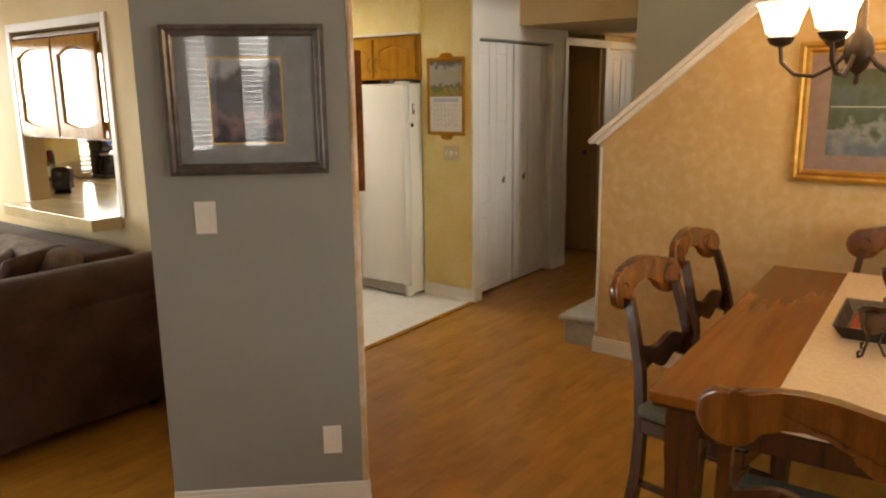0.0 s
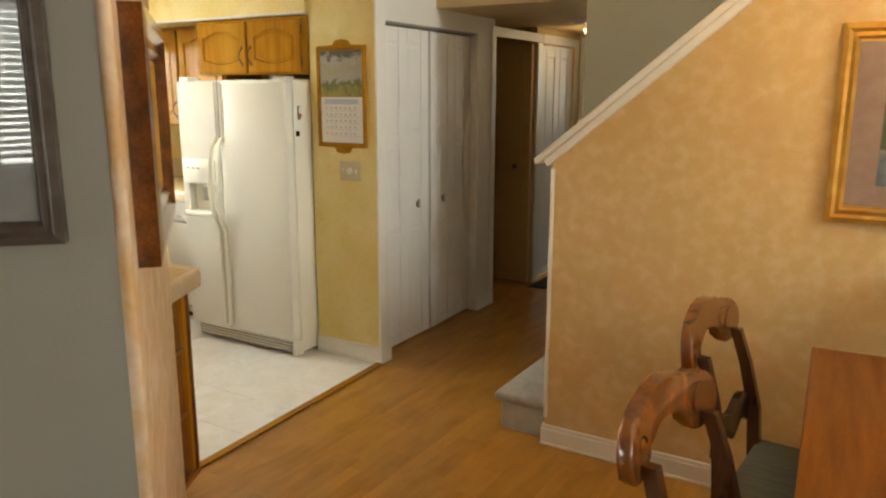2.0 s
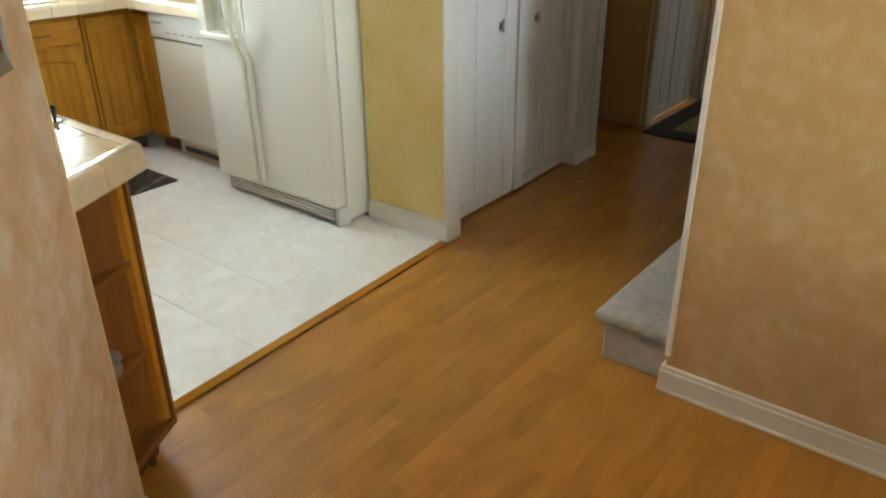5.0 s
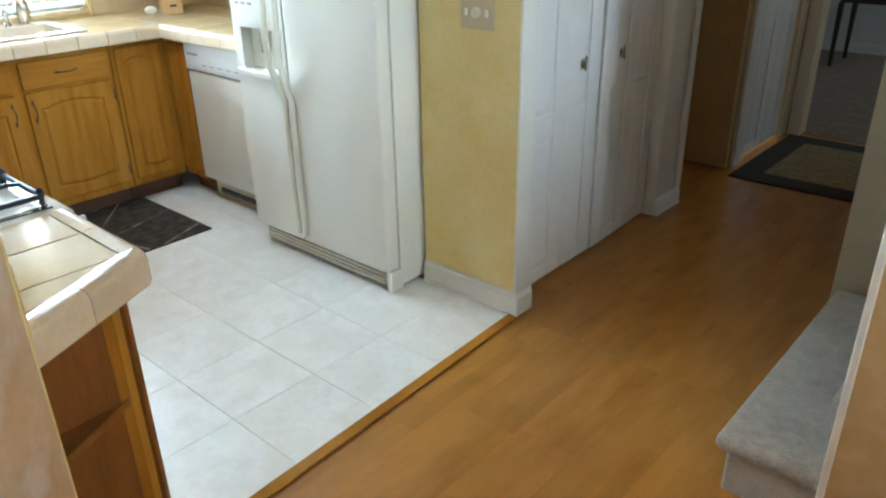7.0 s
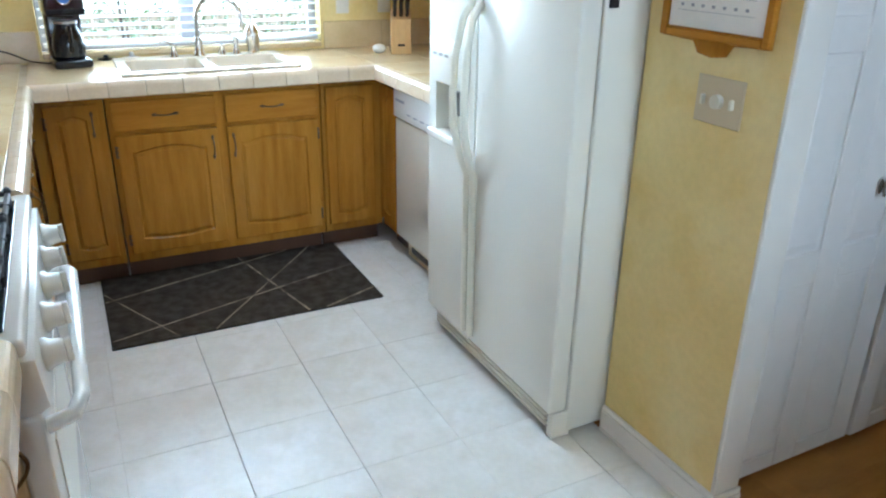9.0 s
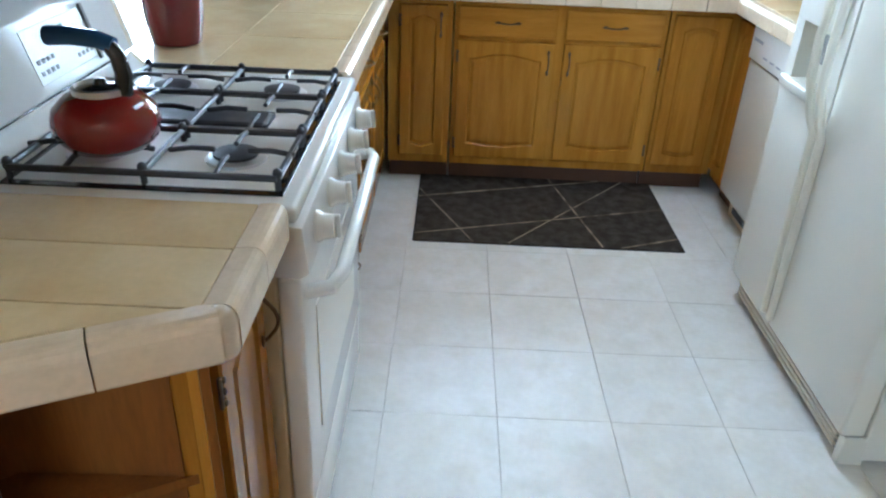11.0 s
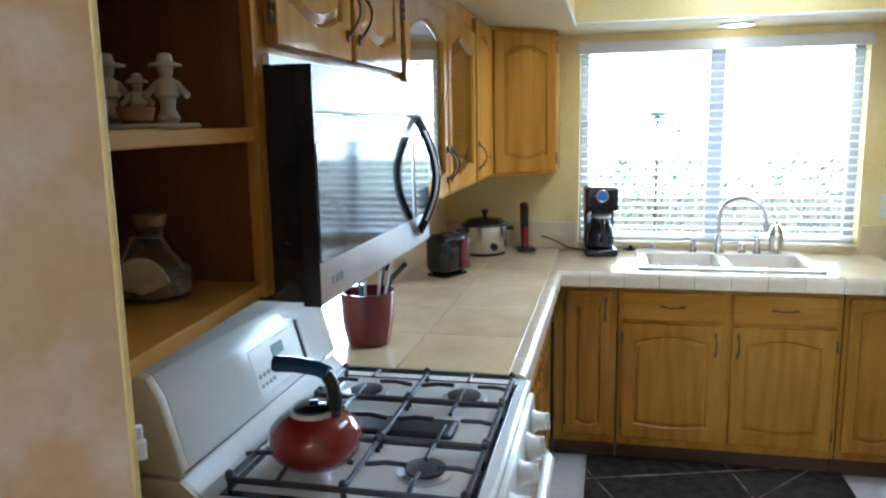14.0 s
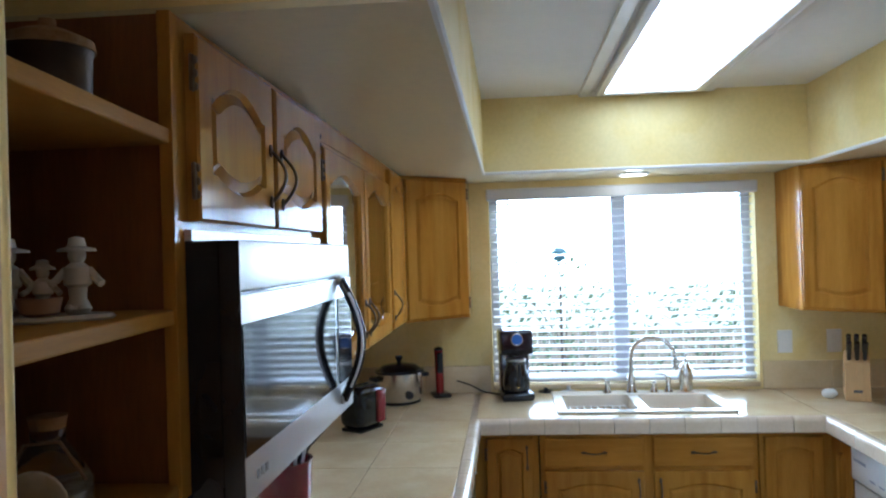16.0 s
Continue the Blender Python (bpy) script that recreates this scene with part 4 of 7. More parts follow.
base_unit("sink_cabinet", place(XF, 3.093, 0, 0), 0.94, 0.60,
          [("drawer", 0.02, 0.451, DRZ0, DRZ1, 0), ("drawer", 0.492, 0.918, DRZ0, DRZ1, 0), ("door", 0.02, 0.451, DZ0, DZ1, 1), ("door", 0.492, 0.918, DZ0, DZ1, -1)],
          "honey oak sink cabinet with false drawers and arched doors")
base_unit("corner_cabinet", place(XF, 4.035, 0, 0), 0.31, 0.60, [("door", 0.02, 0.265, DZ0, DRZ1, 0)], "honey oak corner base cabinet with a plain arched door")
YRF = 4.350
base_unit("corner_cabinet", place(XF + 0.004, YRF, 0, -90), 0.225, 0.55, [("door", 0.012, 0.205, DZ0, DRZ1, 0)], "narrow honey oak cabinet beside the dishwasher")
YLF = 2.775
base_unit("drawer_cabinet", place(-3.735, YLF, 0, 90), 0.46, 0.60,
          [("drawer", 0.02, 0.44, 0.708, 0.836, 0), ("drawer", 0.02, 0.44, 0.53, 0.69, 0), ("drawer", 0.02, 0.44, 0.34, 0.51, 0), ("drawer", 0.02, 0.44, 0.148, 0.32, 0)],
          "honey oak drawer cabinet beside the range")
base_unit("base_cabinet", place(-4.20, YLF, 0, 90), 0.96, 0.60,
          [("drawer", 0.02, 0.46, DRZ0, DRZ1, 0), ("drawer", 0.50, 0.94, DRZ0, DRZ1, 0), ("door", 0.02, 0.46, DZ0, DZ1, 1), ("door", 0.50, 0.94, DZ0, DZ1, -1)],
          "honey oak base cabinet with drawers over arched doors")
base_unit("end_cabinet", place(-2.655, YLF, 0, 90), 0.290, 0.44, [("door", 0.03, 0.262, DZ0, DRZ1, 1)], "very narrow honey oak cabinet beside the range")

# the open shelf unit under the counter's slanted end
S0, S1 = Vector((-2.655, 2.790)), Vector((-2.525, 2.540))
openu = thing("open_shelf_cabinet", "brown open-shelf cabinet under the slanted counter end", "cabinet")
dd = (S1 - S0).normalized()
nn = Vector((-dd.y, dd.x))


def strip(u0, u1, t0, t1, z0, z1, bev=0.002):
    q = [S0 + dd * u0 + nn * t0, S0 + dd * u1 + nn * t0, S0 + dd * u1 + nn * t1, S0 + dd * u0 + nn * t1]
    return prism([tuple(v) for v in q], z0, z1, bev)


LS = (S1 - S0).length
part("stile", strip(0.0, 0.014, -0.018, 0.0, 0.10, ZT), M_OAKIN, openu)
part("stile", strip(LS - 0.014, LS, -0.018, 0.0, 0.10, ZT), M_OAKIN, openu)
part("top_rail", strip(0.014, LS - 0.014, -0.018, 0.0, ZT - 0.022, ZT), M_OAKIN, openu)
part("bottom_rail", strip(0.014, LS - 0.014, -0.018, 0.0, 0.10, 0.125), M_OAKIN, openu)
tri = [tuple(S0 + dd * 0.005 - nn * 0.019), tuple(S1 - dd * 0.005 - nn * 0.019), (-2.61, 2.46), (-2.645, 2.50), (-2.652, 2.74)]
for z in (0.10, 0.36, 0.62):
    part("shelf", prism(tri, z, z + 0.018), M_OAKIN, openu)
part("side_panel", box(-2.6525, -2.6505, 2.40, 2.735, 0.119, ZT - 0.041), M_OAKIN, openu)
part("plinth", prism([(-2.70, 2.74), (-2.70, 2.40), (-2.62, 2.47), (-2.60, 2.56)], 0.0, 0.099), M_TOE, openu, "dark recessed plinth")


# ---------------------------------------------------------------- counters
def counter(name, poly, label, edges, tiles):
    """A tiled worktop: core, one flat tile a cell (clipped grid given as rectangles), trim tiles on the free edges."""
    ob = thing(name, label, "worktop")
    part("core", prism(poly, CNT - 0.058, CNT - 0.004), M_GROUT, ob)
    for q in tiles:
        part("tile", prism(q, CNT - 0.003, CNT + 0.003, 0.0016), M_CTILE, ob)
    for p, q2 in edges:
        p, q2 = Vector(p), Vector(q2)
        L = (q2 - p).length
        k = max(1, round(L / 0.155))
        prof = [(0.0, CNT - 0.062), (-0.020, CNT - 0.062), (-0.022, CNT - 0.058), (-0.022, CNT - 0.016), (-0.0208, CNT - 0.009), (-0.0175, CNT - 0.002), (-0.0125, CNT + 0.003), (-0.006, CNT + 0.0052), (0.004, CNT + 0.0055), (0.022, CNT + 0.003), (0.022, CNT - 0.002), (0.0, CNT - 0.002)]
        b = bmesh.new()
        g = 0.0012
        lo = [b.verts.new((g, y, z)) for y, z in prof]
        hi = [b.verts.new((L / k - g, y, z)) for y, z in prof]
        b.faces.new(lo)
        b.faces.new(hi[::-1])
        for i in range(len(prof)):
            b.faces.new((lo[i], hi[i], hi[(i + 1) % len(prof)], lo[(i + 1) % len(prof)]))
        me3 = mesh_of(b, "edge_tile", M_CEDGE)
        for i in range(k):
            e = new("edge_tile", me3)
            e.parent = ob
            w = p + (q2 - p) * (i / k)
            e.matrix_local = place(w.x, w.y, 0, face_angle(p, q2))
    return ob


def grid(x0, x1, y0, y1, nx, ny, g=0.0015):
    """Rectangles of a tile grid with joints."""
    out = []
    for i in range(nx):
        for j in range(ny):
            a, b = x0 + (x1 - x0) * i / nx, x0 + (x1 - x0) * (i + 1) / nx
            c, e = y0 + (y1 - y0) * j / ny, y0 + (y1 - y0) * (j + 1) / ny
            out.append([(a + g, c + g), (b - g, c + g), (b - g, e - g), (a + g, e - g)])
    return out


YCF, XCF, YCR = 2.816, -5.165, 4.302
T = 0.024
SX0, SX1, SY0, SY1 = -5.735, -5.265, 3.195, 3.945
left_poly = [(XW + 0.002, YS + 0.002), (-3.729, YS + 0.002), (-3.729, YCF), (XCF, YCF), (XW + 0.002, YCF)]
tiles = grid(XCF + T, -3.731, YS + 0.004, YCF - T, 4, 2) + grid(XW + 0.004, XCF + T, YS + 0.004, YCF - T, 2, 2)
counter("worktop", left_poly, "beige ceramic tile worktop beside the range", [((-3.729, YCF), (XCF - 0.0, YCF))], tiles)
sink_poly = [(XW + 0.002, YCF), (XCF, YCF), (XCF, YCR), (XW + 0.002, YCR)]
tiles = grid(XW + 0.004, XCF - T, YCF + 0.001, SY0 - 0.004, 2, 1) + grid(XW + 0.004, XCF - T, SY1 + 0.004, YCR - 0.001, 2, 1)
tiles += grid(XW + 0.004, SX0 - 0.004, SY0 - 0.003, SY1 + 0.003, 1, 3) + grid(SX1 + 0.004, XCF - T, SY0 - 0.003, SY1 + 0.003, 1, 3)
counter("worktop", [(XW + 0.002, YCF + 0.0005), (SX0, YCF + 0.0005), (SX0, YCR - 0.0005), (XW + 0.002, YCR - 0.0005)], "beige ceramic tile worktop along the sink window", [((XCF, YCF), (XCF, YCR))], tiles)
bm = box(SX0 + 0.0005, XCF, YCF + 0.0005, SY0, CNT - 0.058, CNT - 0.004)
box(SX0 + 0.0005, XCF, SY1, YCR - 0.0005, CNT - 0.058, CNT - 0.004, 0, bm)
box(SX1, XCF, SY0, SY1, CNT - 0.058, CNT - 0.004, 0, bm)
solid("worktop_core", bm, M_GROUT, "mortar core of the tiled worktop round the sink", "worktop")
right_poly = [(XW + 0.002, YCR), (-4.31, YCR), (-4.31, YN - 0.002), (XW + 0.002, YN - 0.002)]
counter("worktop", right_poly, "beige ceramic tile worktop over the dishwasher", [((XCF, YCR), (-4.31, YCR))],
        grid(XCF - T, -4.312, YCR + T, YN - 0.004, 3, 2) + grid(XW + 0.004, XCF - T, YCR + 0.001, YN - 0.004, 2, 2))
TIP, CW = (-2.640, 2.816), (-2.507, 2.548)
tp = Vector(TIP)
end_poly = [(-2.951, YS + 0.02), (-2.51, 2.528), CW, TIP, (-2.951, YCF)]
e1 = Vector(TIP) - Vector(CW)
inn = Vector((-e1.y, e1.x)).normalized()
ta, tb = Vector(CW) + inn * T, Vector(TIP) + inn * T
end_tiles = [[(-2.949, YS + 0.03), (-2.80, 2.30), (-2.80, YCF - T), (-2.949, YCF - T)],
             [(-2.797, 2.303), (-2.645, 2.43), (-2.645, YCF - T), (-2.797, YCF - T)],
             [(-2.642, 2.433), (ta.x - 0.006, ta.y - 0.012), (-2.642, YCF - T - 0.004)]]
endtop = counter("worktop", end_poly, "beige ceramic tile worktop with a slanted end", [(CW, TIP), ((TIP[0] - 0.012, YCF), (-2.951, YCF))], end_tiles)

part("corner_tile", lathe([(0.021, CNT - 0.062), (0.0225, CNT - 0.058), (0.0225, CNT - 0.016), (0.018, CNT - 0.002), (0.010, CNT + 0.0045), (0.0, CNT + 0.006)], 20, None, (TIP[0] - 0.005, TIP[1] - 0.001, 0)), M_CEDGE, endtop, "", True)

# tiled splash strips behind the worktops
def splash(name, p, q, h, label):
    p, q = Vector(p), Vector(q)
    L = (q - p).length
    ob = thing(name, label, "splashback", place(p.x, p.y, CNT + 0.003, face_angle(p, q)))
    k = max(1, round(L / 0.30))
    for i in range(k):
        part("tile", box(i * L / k + 0.001, (i + 1) * L / k - 0.001, -0.010, -0.0005, 0, h, 0.002), M_CTILE, ob)
    return ob


splash("splashback", (XW, YS + 0.012), (XW, WIN[0] - 0.012), 0.14, "beige tile splashback beside the sink window")
splash("splashback", (XW, WIN[1] + 0.012), (XW, YN - 0.012), 0.14, "beige tile splashback between window and cabinets")
splash("splashback", (XW + 0.012, YN), (-4.31, YN), 0.14, "beige tile splashback over the dishwasher counter")
splash("splashback", C, (-2.88, 2.237), 0.12, "beige tile splash strip on the diagonal wall")
bm = prism([(OPEN[0] + 0.002, YS - 0.30), (OPEN[1] - 0.002, YS - 0.30), (OPEN[1] - 0.002, YS + 0.0), (OPEN[0] + 0.002, YS + 0.0)], CNT - 0.066, CNT + 0.002, 0.004)
solid("breakfast_ledge", bm, M_CTILE, "beige tiled ledge of the pass-through on the family room side", "ledge")
bm = bmesh.new()
for x0, x1, z0, z1 in ((OPEN[0] - 0.05, OPEN[0], CNT, 2.04), (OPEN[1], OPEN[1] + 0.05, CNT, 2.04), (OPEN[0], OPEN[1], OPEN[3], 2.04)):
    box(x0, x1, YS - 0.135, YS - 0.1205, z0, z1, 0.003, bm)
structure("trim_pass_through", bm, M_TRIM, "pale casing round the pass-through", "trim")


# ---------------------------------------------------------------- upper cabinets
UZ0, UZ1 = 1.352, SOF - 0.014


def upper_unit(name, m, w, depth, z0, z1, doors, label, glass=False, open_back=False):
    ob = thing(name, label, "cabinet", m, group="oak wall cabinets")
    t = 0.018
    if glass:
        for nm, q in (("side", (0.001, t, 0.02, depth, z0, z1)), ("side", (w - t, w - 0.001, 0.02, depth, z0, z1)),
                      ("bottom", (t, w - t, 0.02, depth, z0, z0 + t)), ("top", (t, w - t, 0.02, depth, z1 - t, z1))):
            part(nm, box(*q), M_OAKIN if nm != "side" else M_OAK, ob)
        for k in (1, 2):
            zs2 = z0 + (z1 - z0) * k / 3
            sh = part("glass_shelf", box(t, w - t, 0.03, depth - 0.03, zs2, zs2 + 0.006), M_GLASS, ob, "glass shelf")
            sh.visible_shadow = False
        bmf = box(0.001, 0.035, 0.0, 0.02, z0, z1)
        box(w - 0.035, w - 0.001, 0.0, 0.02, z0, z1, 0, bmf)
        box(0.035, w - 0.035, 0.0, 0.02, z0, z0 + 0.035, 0, bmf)
        box(0.035, w - 0.035, 0.0, 0.02, z1 - 0.035, z1, 0, bmf)
        part("face_frame", bmf, M_OAK, ob)
    else:
        part("carcass", box(0.001, w - 0.001, 0.018, depth, z0, z1), M_OAK, ob)
        part("face_frame", box(0.001, w - 0.001, 0.0, 0.018, z0, z1, 0.001), M_OAK, ob)
    for x0, x1, side, gl in doors:
        zz0, zz1 = z0 + 0.012, z1 - 0.02
        f = part("door", raised_panel(x1 - x0, zz1 - zz0, 0.020, 0.050, 0.036, 0.024, gl), M_OAK, ob, "", False, pose(x0, -0.0005, zz0))
        if gl:
            p = part("pane", box(0.05, x1 - x0 - 0.05, -0.008, -0.005, 0.045, zz1 - zz0 - 0.03), M_GLASS, f, "clear glass pane")
            p.visible_shadow = False
        if side:
            hx = (x1 - x0) - 0.026 if side > 0 else 0.026
            part("handle", pull(0.10, 0.028), M_BRONZE, f, "aged bronze bail pull", True, pose(hx, -0.020, 0.10))
            hy = -0.004 if side > 0 else x1 - x0 + 0.004
            for zc in (0.06, zz1 - zz0 - 0.06):
                part("hinge", hinge(), M_BRONZE, f, "", False, pose(hy, -0.010, zc))
    return ob


YU = 2.50          # front of the wall cabinets over the range
upper_unit("wall_cabinet", place(-2.957, YU, 0, 90), 0.775, YU - YS - 0.002, 1.712, UZ1, [(0.018, 0.378, 1, False), (0.398, 0.758, -1, False)],
           "honey oak wall cabinet with two arched doors over the microwave")
gcab = upper_unit("glass_cabinet", place(-3.735, YU, 0, 90), 1.075, YU - YS + 0.118, UZ0, UZ1 - 0.06, [(0.02, 0.53, 1, True), (0.545, 1.055, -1, True)],
           "honey oak see-through wall cabinet with arched glass doors over the pass-through", glass=True)
part_top = box(-4.809, -3.736, YS, YU, UZ1 - 0.059, UZ1)
solid("cabinet_filler", part_top, M_OAK, "honey oak filler board over the glass cabinet", "cabinet")
# family-room side doors of the see-through cabinet
bpy.context.view_layer.update()
fam = gcab.matrix_world.inverted() @ place(-4.79, YS - 0.122, 0, -90)
for x0 in (0.02, 0.53):
    f = part("rear_door", raised_panel(0.49, UZ1 - 0.10 - UZ0, 0.020, 0.055, 0.040, 0.026, True), M_OAK, gcab, "", False, fam @ pose(x0, -0.0005, UZ0 + 0.01))
    p = part("pane", box(0.05, 0.44, -0.008, -0.005, 0.045, UZ1 - 0.14 - UZ0), M_GLASS, f, "clear glass pane")
    p.visible_shadow = False
upper_unit("wall_cabinet", place(-4.812, YU, 0, 90), 0.44, YU - YS - 0.002, UZ0, UZ1, [(0.018, 0.42, -1, False)], "honey oak wall cabinet with one arched door")


def diagonal_cabinet(name, poly, p, q, label):
    """A corner wall cabinet whose one door faces the room at 45 degrees, from p to q."""
    ob = thing(name, label, "cabinet", group="oak wall cabinets")
    part("carcass", prism(poly, UZ0, UZ1), M_OAK, ob)
    L = (Vector(q) - Vector(p)).length
    f = part("door", raised_panel(L - 0.03, UZ1 - UZ0 - 0.03, 0.020, 0.055, 0.035, 0.02), M_OAK, ob, "", False, face_pose(p, q, 0.015, UZ0 + 0.012))
    for zc in (0.06, UZ1 - UZ0 - 0.09):
        part("hinge", hinge(), M_BRONZE, f, "", False, pose(L - 0.026, -0.010, zc))
    return ob


pL, qL = (-5.254, YU), (-5.525, 2.785)
diagonal_cabinet("corner_wall_cabinet", [(-5.2535, YS + 0.002), pL, qL, (XW + 0.002, 2.785), (XW + 0.002, YS + 0.002)], pL, qL, "honey oak diagonal corner wall cabinet beside the window")
YUR = YN - 0.33
pR, qR = (-5.49, 4.335), (-5.225, YUR)
diagonal_cabinet("corner_wall_cabinet", [pR, qR, (-5.225, YN - 0.002), (XW + 0.002, YN - 0.002), (XW + 0.002, 4.335)], pR, qR, "honey oak diagonal corner wall cabinet by the knife block")
upper_unit("wall_cabinet", place(-5.223, YUR, 0, -90), 0.91, 0.328, UZ0, UZ1, [(0.02, 0.44, 1, False), (0.47, 0.89, -1, False)], "honey oak wall cabinet with two arched doors over the dishwasher counter")
upper_unit("refrigerator_cabinet", place(-4.31, 4.365, 0, -90), 0.915, 0.56, 1.69, SOF - 0.016, [(0.02, 0.44, 1, False), (0.46, 0.88, -1, False)], "honey oak wall cabinet with two arched doors over the refrigerator")

# open shelf cabinet at the end of the wall cabinets
osh = thing("open_wall_shelf", "honey oak open end shelf beside the microwave, holding ornaments", "shelf")
zsh = (1.345, 1.596, 1.856)
for z in zsh:
    part("shelf_board", prism([(-2.939, YU - 0.004), (-2.939, YS + 0.03), (-2.90, YS + 0.07), (-2.50, 2.515), (-2.495, 2.535)], z - 0.022, z, 0.003), M_OAKSH, osh)
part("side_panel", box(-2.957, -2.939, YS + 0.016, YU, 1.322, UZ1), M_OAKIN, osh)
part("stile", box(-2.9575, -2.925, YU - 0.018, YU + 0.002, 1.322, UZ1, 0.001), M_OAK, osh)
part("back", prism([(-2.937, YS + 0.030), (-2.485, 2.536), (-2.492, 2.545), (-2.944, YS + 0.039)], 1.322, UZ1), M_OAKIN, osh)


# ---------------------------------------------------------------- appliances
def rounded_box(x0, x1, y0, y1, z0, z1, r=0.012):
    return box(x0, x1, y0, y1, z0, z1, r, None, 3)


FX0, FX1, FY, FTOP = -4.292, -3.402, 4.165, 1.668
fr = thing("refrigerator", "white side-by-side refrigerator with water dispenser and long curved handles", "refrigerator")
part("case", rounded_box(FX0 + 0.006, FX1 - 0.002, FY + 0.075, YN - 0.03, 0.02, FTOP - 0.01, 0.008), M_BISQUE, fr, "", True)
XS = FX0 + 0.350
dz0 = 0.105
# freezer door in four blocks round the dispenser recess
DX0, DX1, DZa, DZb = FX0 + 0.055, XS - 0.062, 0.845, 1.02
bm = box(FX0, XS - 0.003, FY, FY + 0.068, dz0, DZa)
box(FX0, XS - 0.003, FY, FY + 0.068, DZb, FTOP - 0.02, 0, bm)
box(FX0, DX0, FY, FY + 0.068, DZa, DZb, 0, bm)
box(DX1, XS - 0.003, FY, FY + 0.068, DZa, DZb, 0, bm)
fd = part("freezer_door", bm, M_BISQUE, fr)
part("dispenser_recess", box(DX0 + 0.001, DX1 - 0.001, FY + 0.052, FY + 0.066, DZa + 0.001, DZb - 0.001), M_HANDLE, fd, "bisque dispenser recess")
part("dispenser_panel", rounded_box(FX0 + 0.022, XS - 0.050, FY - 0.010, FY - 0.0002, DZb + 0.002, DZb + 0.155, 0.004), M_BISQUE, fd, "control panel with small buttons", True)
for i in range(3):
    part("button", box(FX0 + 0.05 + i * 0.045, FX0 + 0.078 + i * 0.045, FY - 0.012, FY - 0.0101, DZb + 0.095, DZb + 0.105), M_GREYP, fd)
part("dispenser_shelf", rounded_box(FX0 + 0.022, XS - 0.050, FY - 0.022, FY - 0.0002, DZa - 0.030, DZa + 0.002, 0.006), M_BISQUE, fd, "drip shelf", True)
part("dispenser_lever", box((DX0 + DX1) / 2 - 0.018, (DX0 + DX1) / 2 + 0.018, FY + 0.02, FY + 0.035, DZa + 0.07, DZb - 0.02, 0.004), M_GREYP, fd, "grey dispenser lever")
rd = part("refrigerator_door", rounded_box(XS + 0.003, FX1, FY, FY + 0.068, dz0, FTOP - 0.02, 0.010), M_BISQUE, fr, "", True)
for hx, s, door in ((XS - 0.028, -1, fd), (XS + 0.026, 1, rd)):
    pts = [(hx + s * 0.002, FY - 0.004, 1.31), (hx + s * 0.004, FY - 0.035, 1.265), (hx + s * 0.010, FY - 0.058, 1.15), (hx + s * 0.014, FY - 0.064, 1.02), (hx + s * 0.010, FY - 0.058, 0.90),
           (hx + s * 0.003, FY - 0.034, 0.80), (hx - s * 0.002, FY - 0.012, 0.745), (hx - s * 0.002, FY - 0.010, 0.40), (hx - s * 0.002, FY - 0.006, dz0 + 0.03)]
    part("handle", tube(pts, 0.0135, 8), M_HANDLE, door, "long curved bisque handle", True)
    part("handle_trim", box(hx - 0.010, hx + 0.010, FY - 0.008, FY - 0.0002, 1.295, FTOP - 0.022, 0.003), M_HANDLE, door)
gr = part("grille", box(FX0 + 0.03, FX1 - 0.035, FY + 0.035, FY + 0.06, 0.018, dz0 - 0.012), M_GREYP, fr, "grey toe grille")
for i in range(4):
    z = 0.030 + i * 0.019
    part("slat", box(FX0 + 0.04, FX1 - 0.05, FY + 0.022, FY + 0.0349, z, z + 0.010, 0.002), M_HANDLE, gr)
part("foot_cover", rounded_box(FX1 - 0.034, FX1 - 0.004, FY + 0.02, FY + 0.09, 0.004, dz0 - 0.006, 0.004), M_BISQUE, fr)
part("hinge_cover", rounded_box(FX1 - 0.09, FX1 - 0.01, FY + 0.01, FY + 0.10, FTOP - 0.0195, FTOP + 0.008, 0.005), M_BISQUE, fr)
part("hinge_cover", rounded_box(FX0 + 0.01, FX0 + 0.09, FY + 0.01, FY + 0.10, FTOP - 0.0195, FTOP + 0.008, 0.005), M_BISQUE, fr)
mg = solid("magnet_clip", rounded_box(FX1 - 0.0015, FX1 + 0.010, FY + 0.030 + 0.075, FY + 0.105 + 0.02, 1.43, 1.51, 0.003), M_GREYP, "small grey magnet clip with a red dial on the refrigerator side", "magnet")
part("dial", ball(0.011, (FX1 + 0.011, FY + 0.118, 1.455), 0.4, 1, 1), plain("orange_red", (0.5, 0.10, 0.03)), mg)
part("card", box(FX1 + 0.0102, FX1 + 0.0115, FY + 0.106, FY + 0.118, 1.465, 1.505), M_PAPER, mg)
solid("magnet", box(FX1 - 0.0015, FX1 + 0.003, FY + 0.085, FY + 0.115, 1.335, 1.365, 0.001), M_BLACK, "small black square magnet on the refrigerator side", "magnet")

dw = thing("dishwasher", "white dishwasher with a control strip under the tiled worktop", "dishwasher", place(-5.0, YRF, 0, -90))
part("tub", box(0.004, 0.70, 0.022, 0.55, 0.105, ZT - 0.002), M_GREYP, dw)
part("door_panel", rounded_box(0.004, 0.70, -0.026, 0.02, 0.13, 0.715, 0.006), M_BISQUE, dw, "", True)
ctl = part("control_panel", rounded_box(0.004, 0.70, -0.036, 0.02, 0.722, ZT - 0.006, 0.008), M_WHITEEN, dw, "white control panel with small print", True)
part("vent", box(0.03, 0.13, -0.0375, -0.0362, 0.80, 0.812), M_INK, ctl)
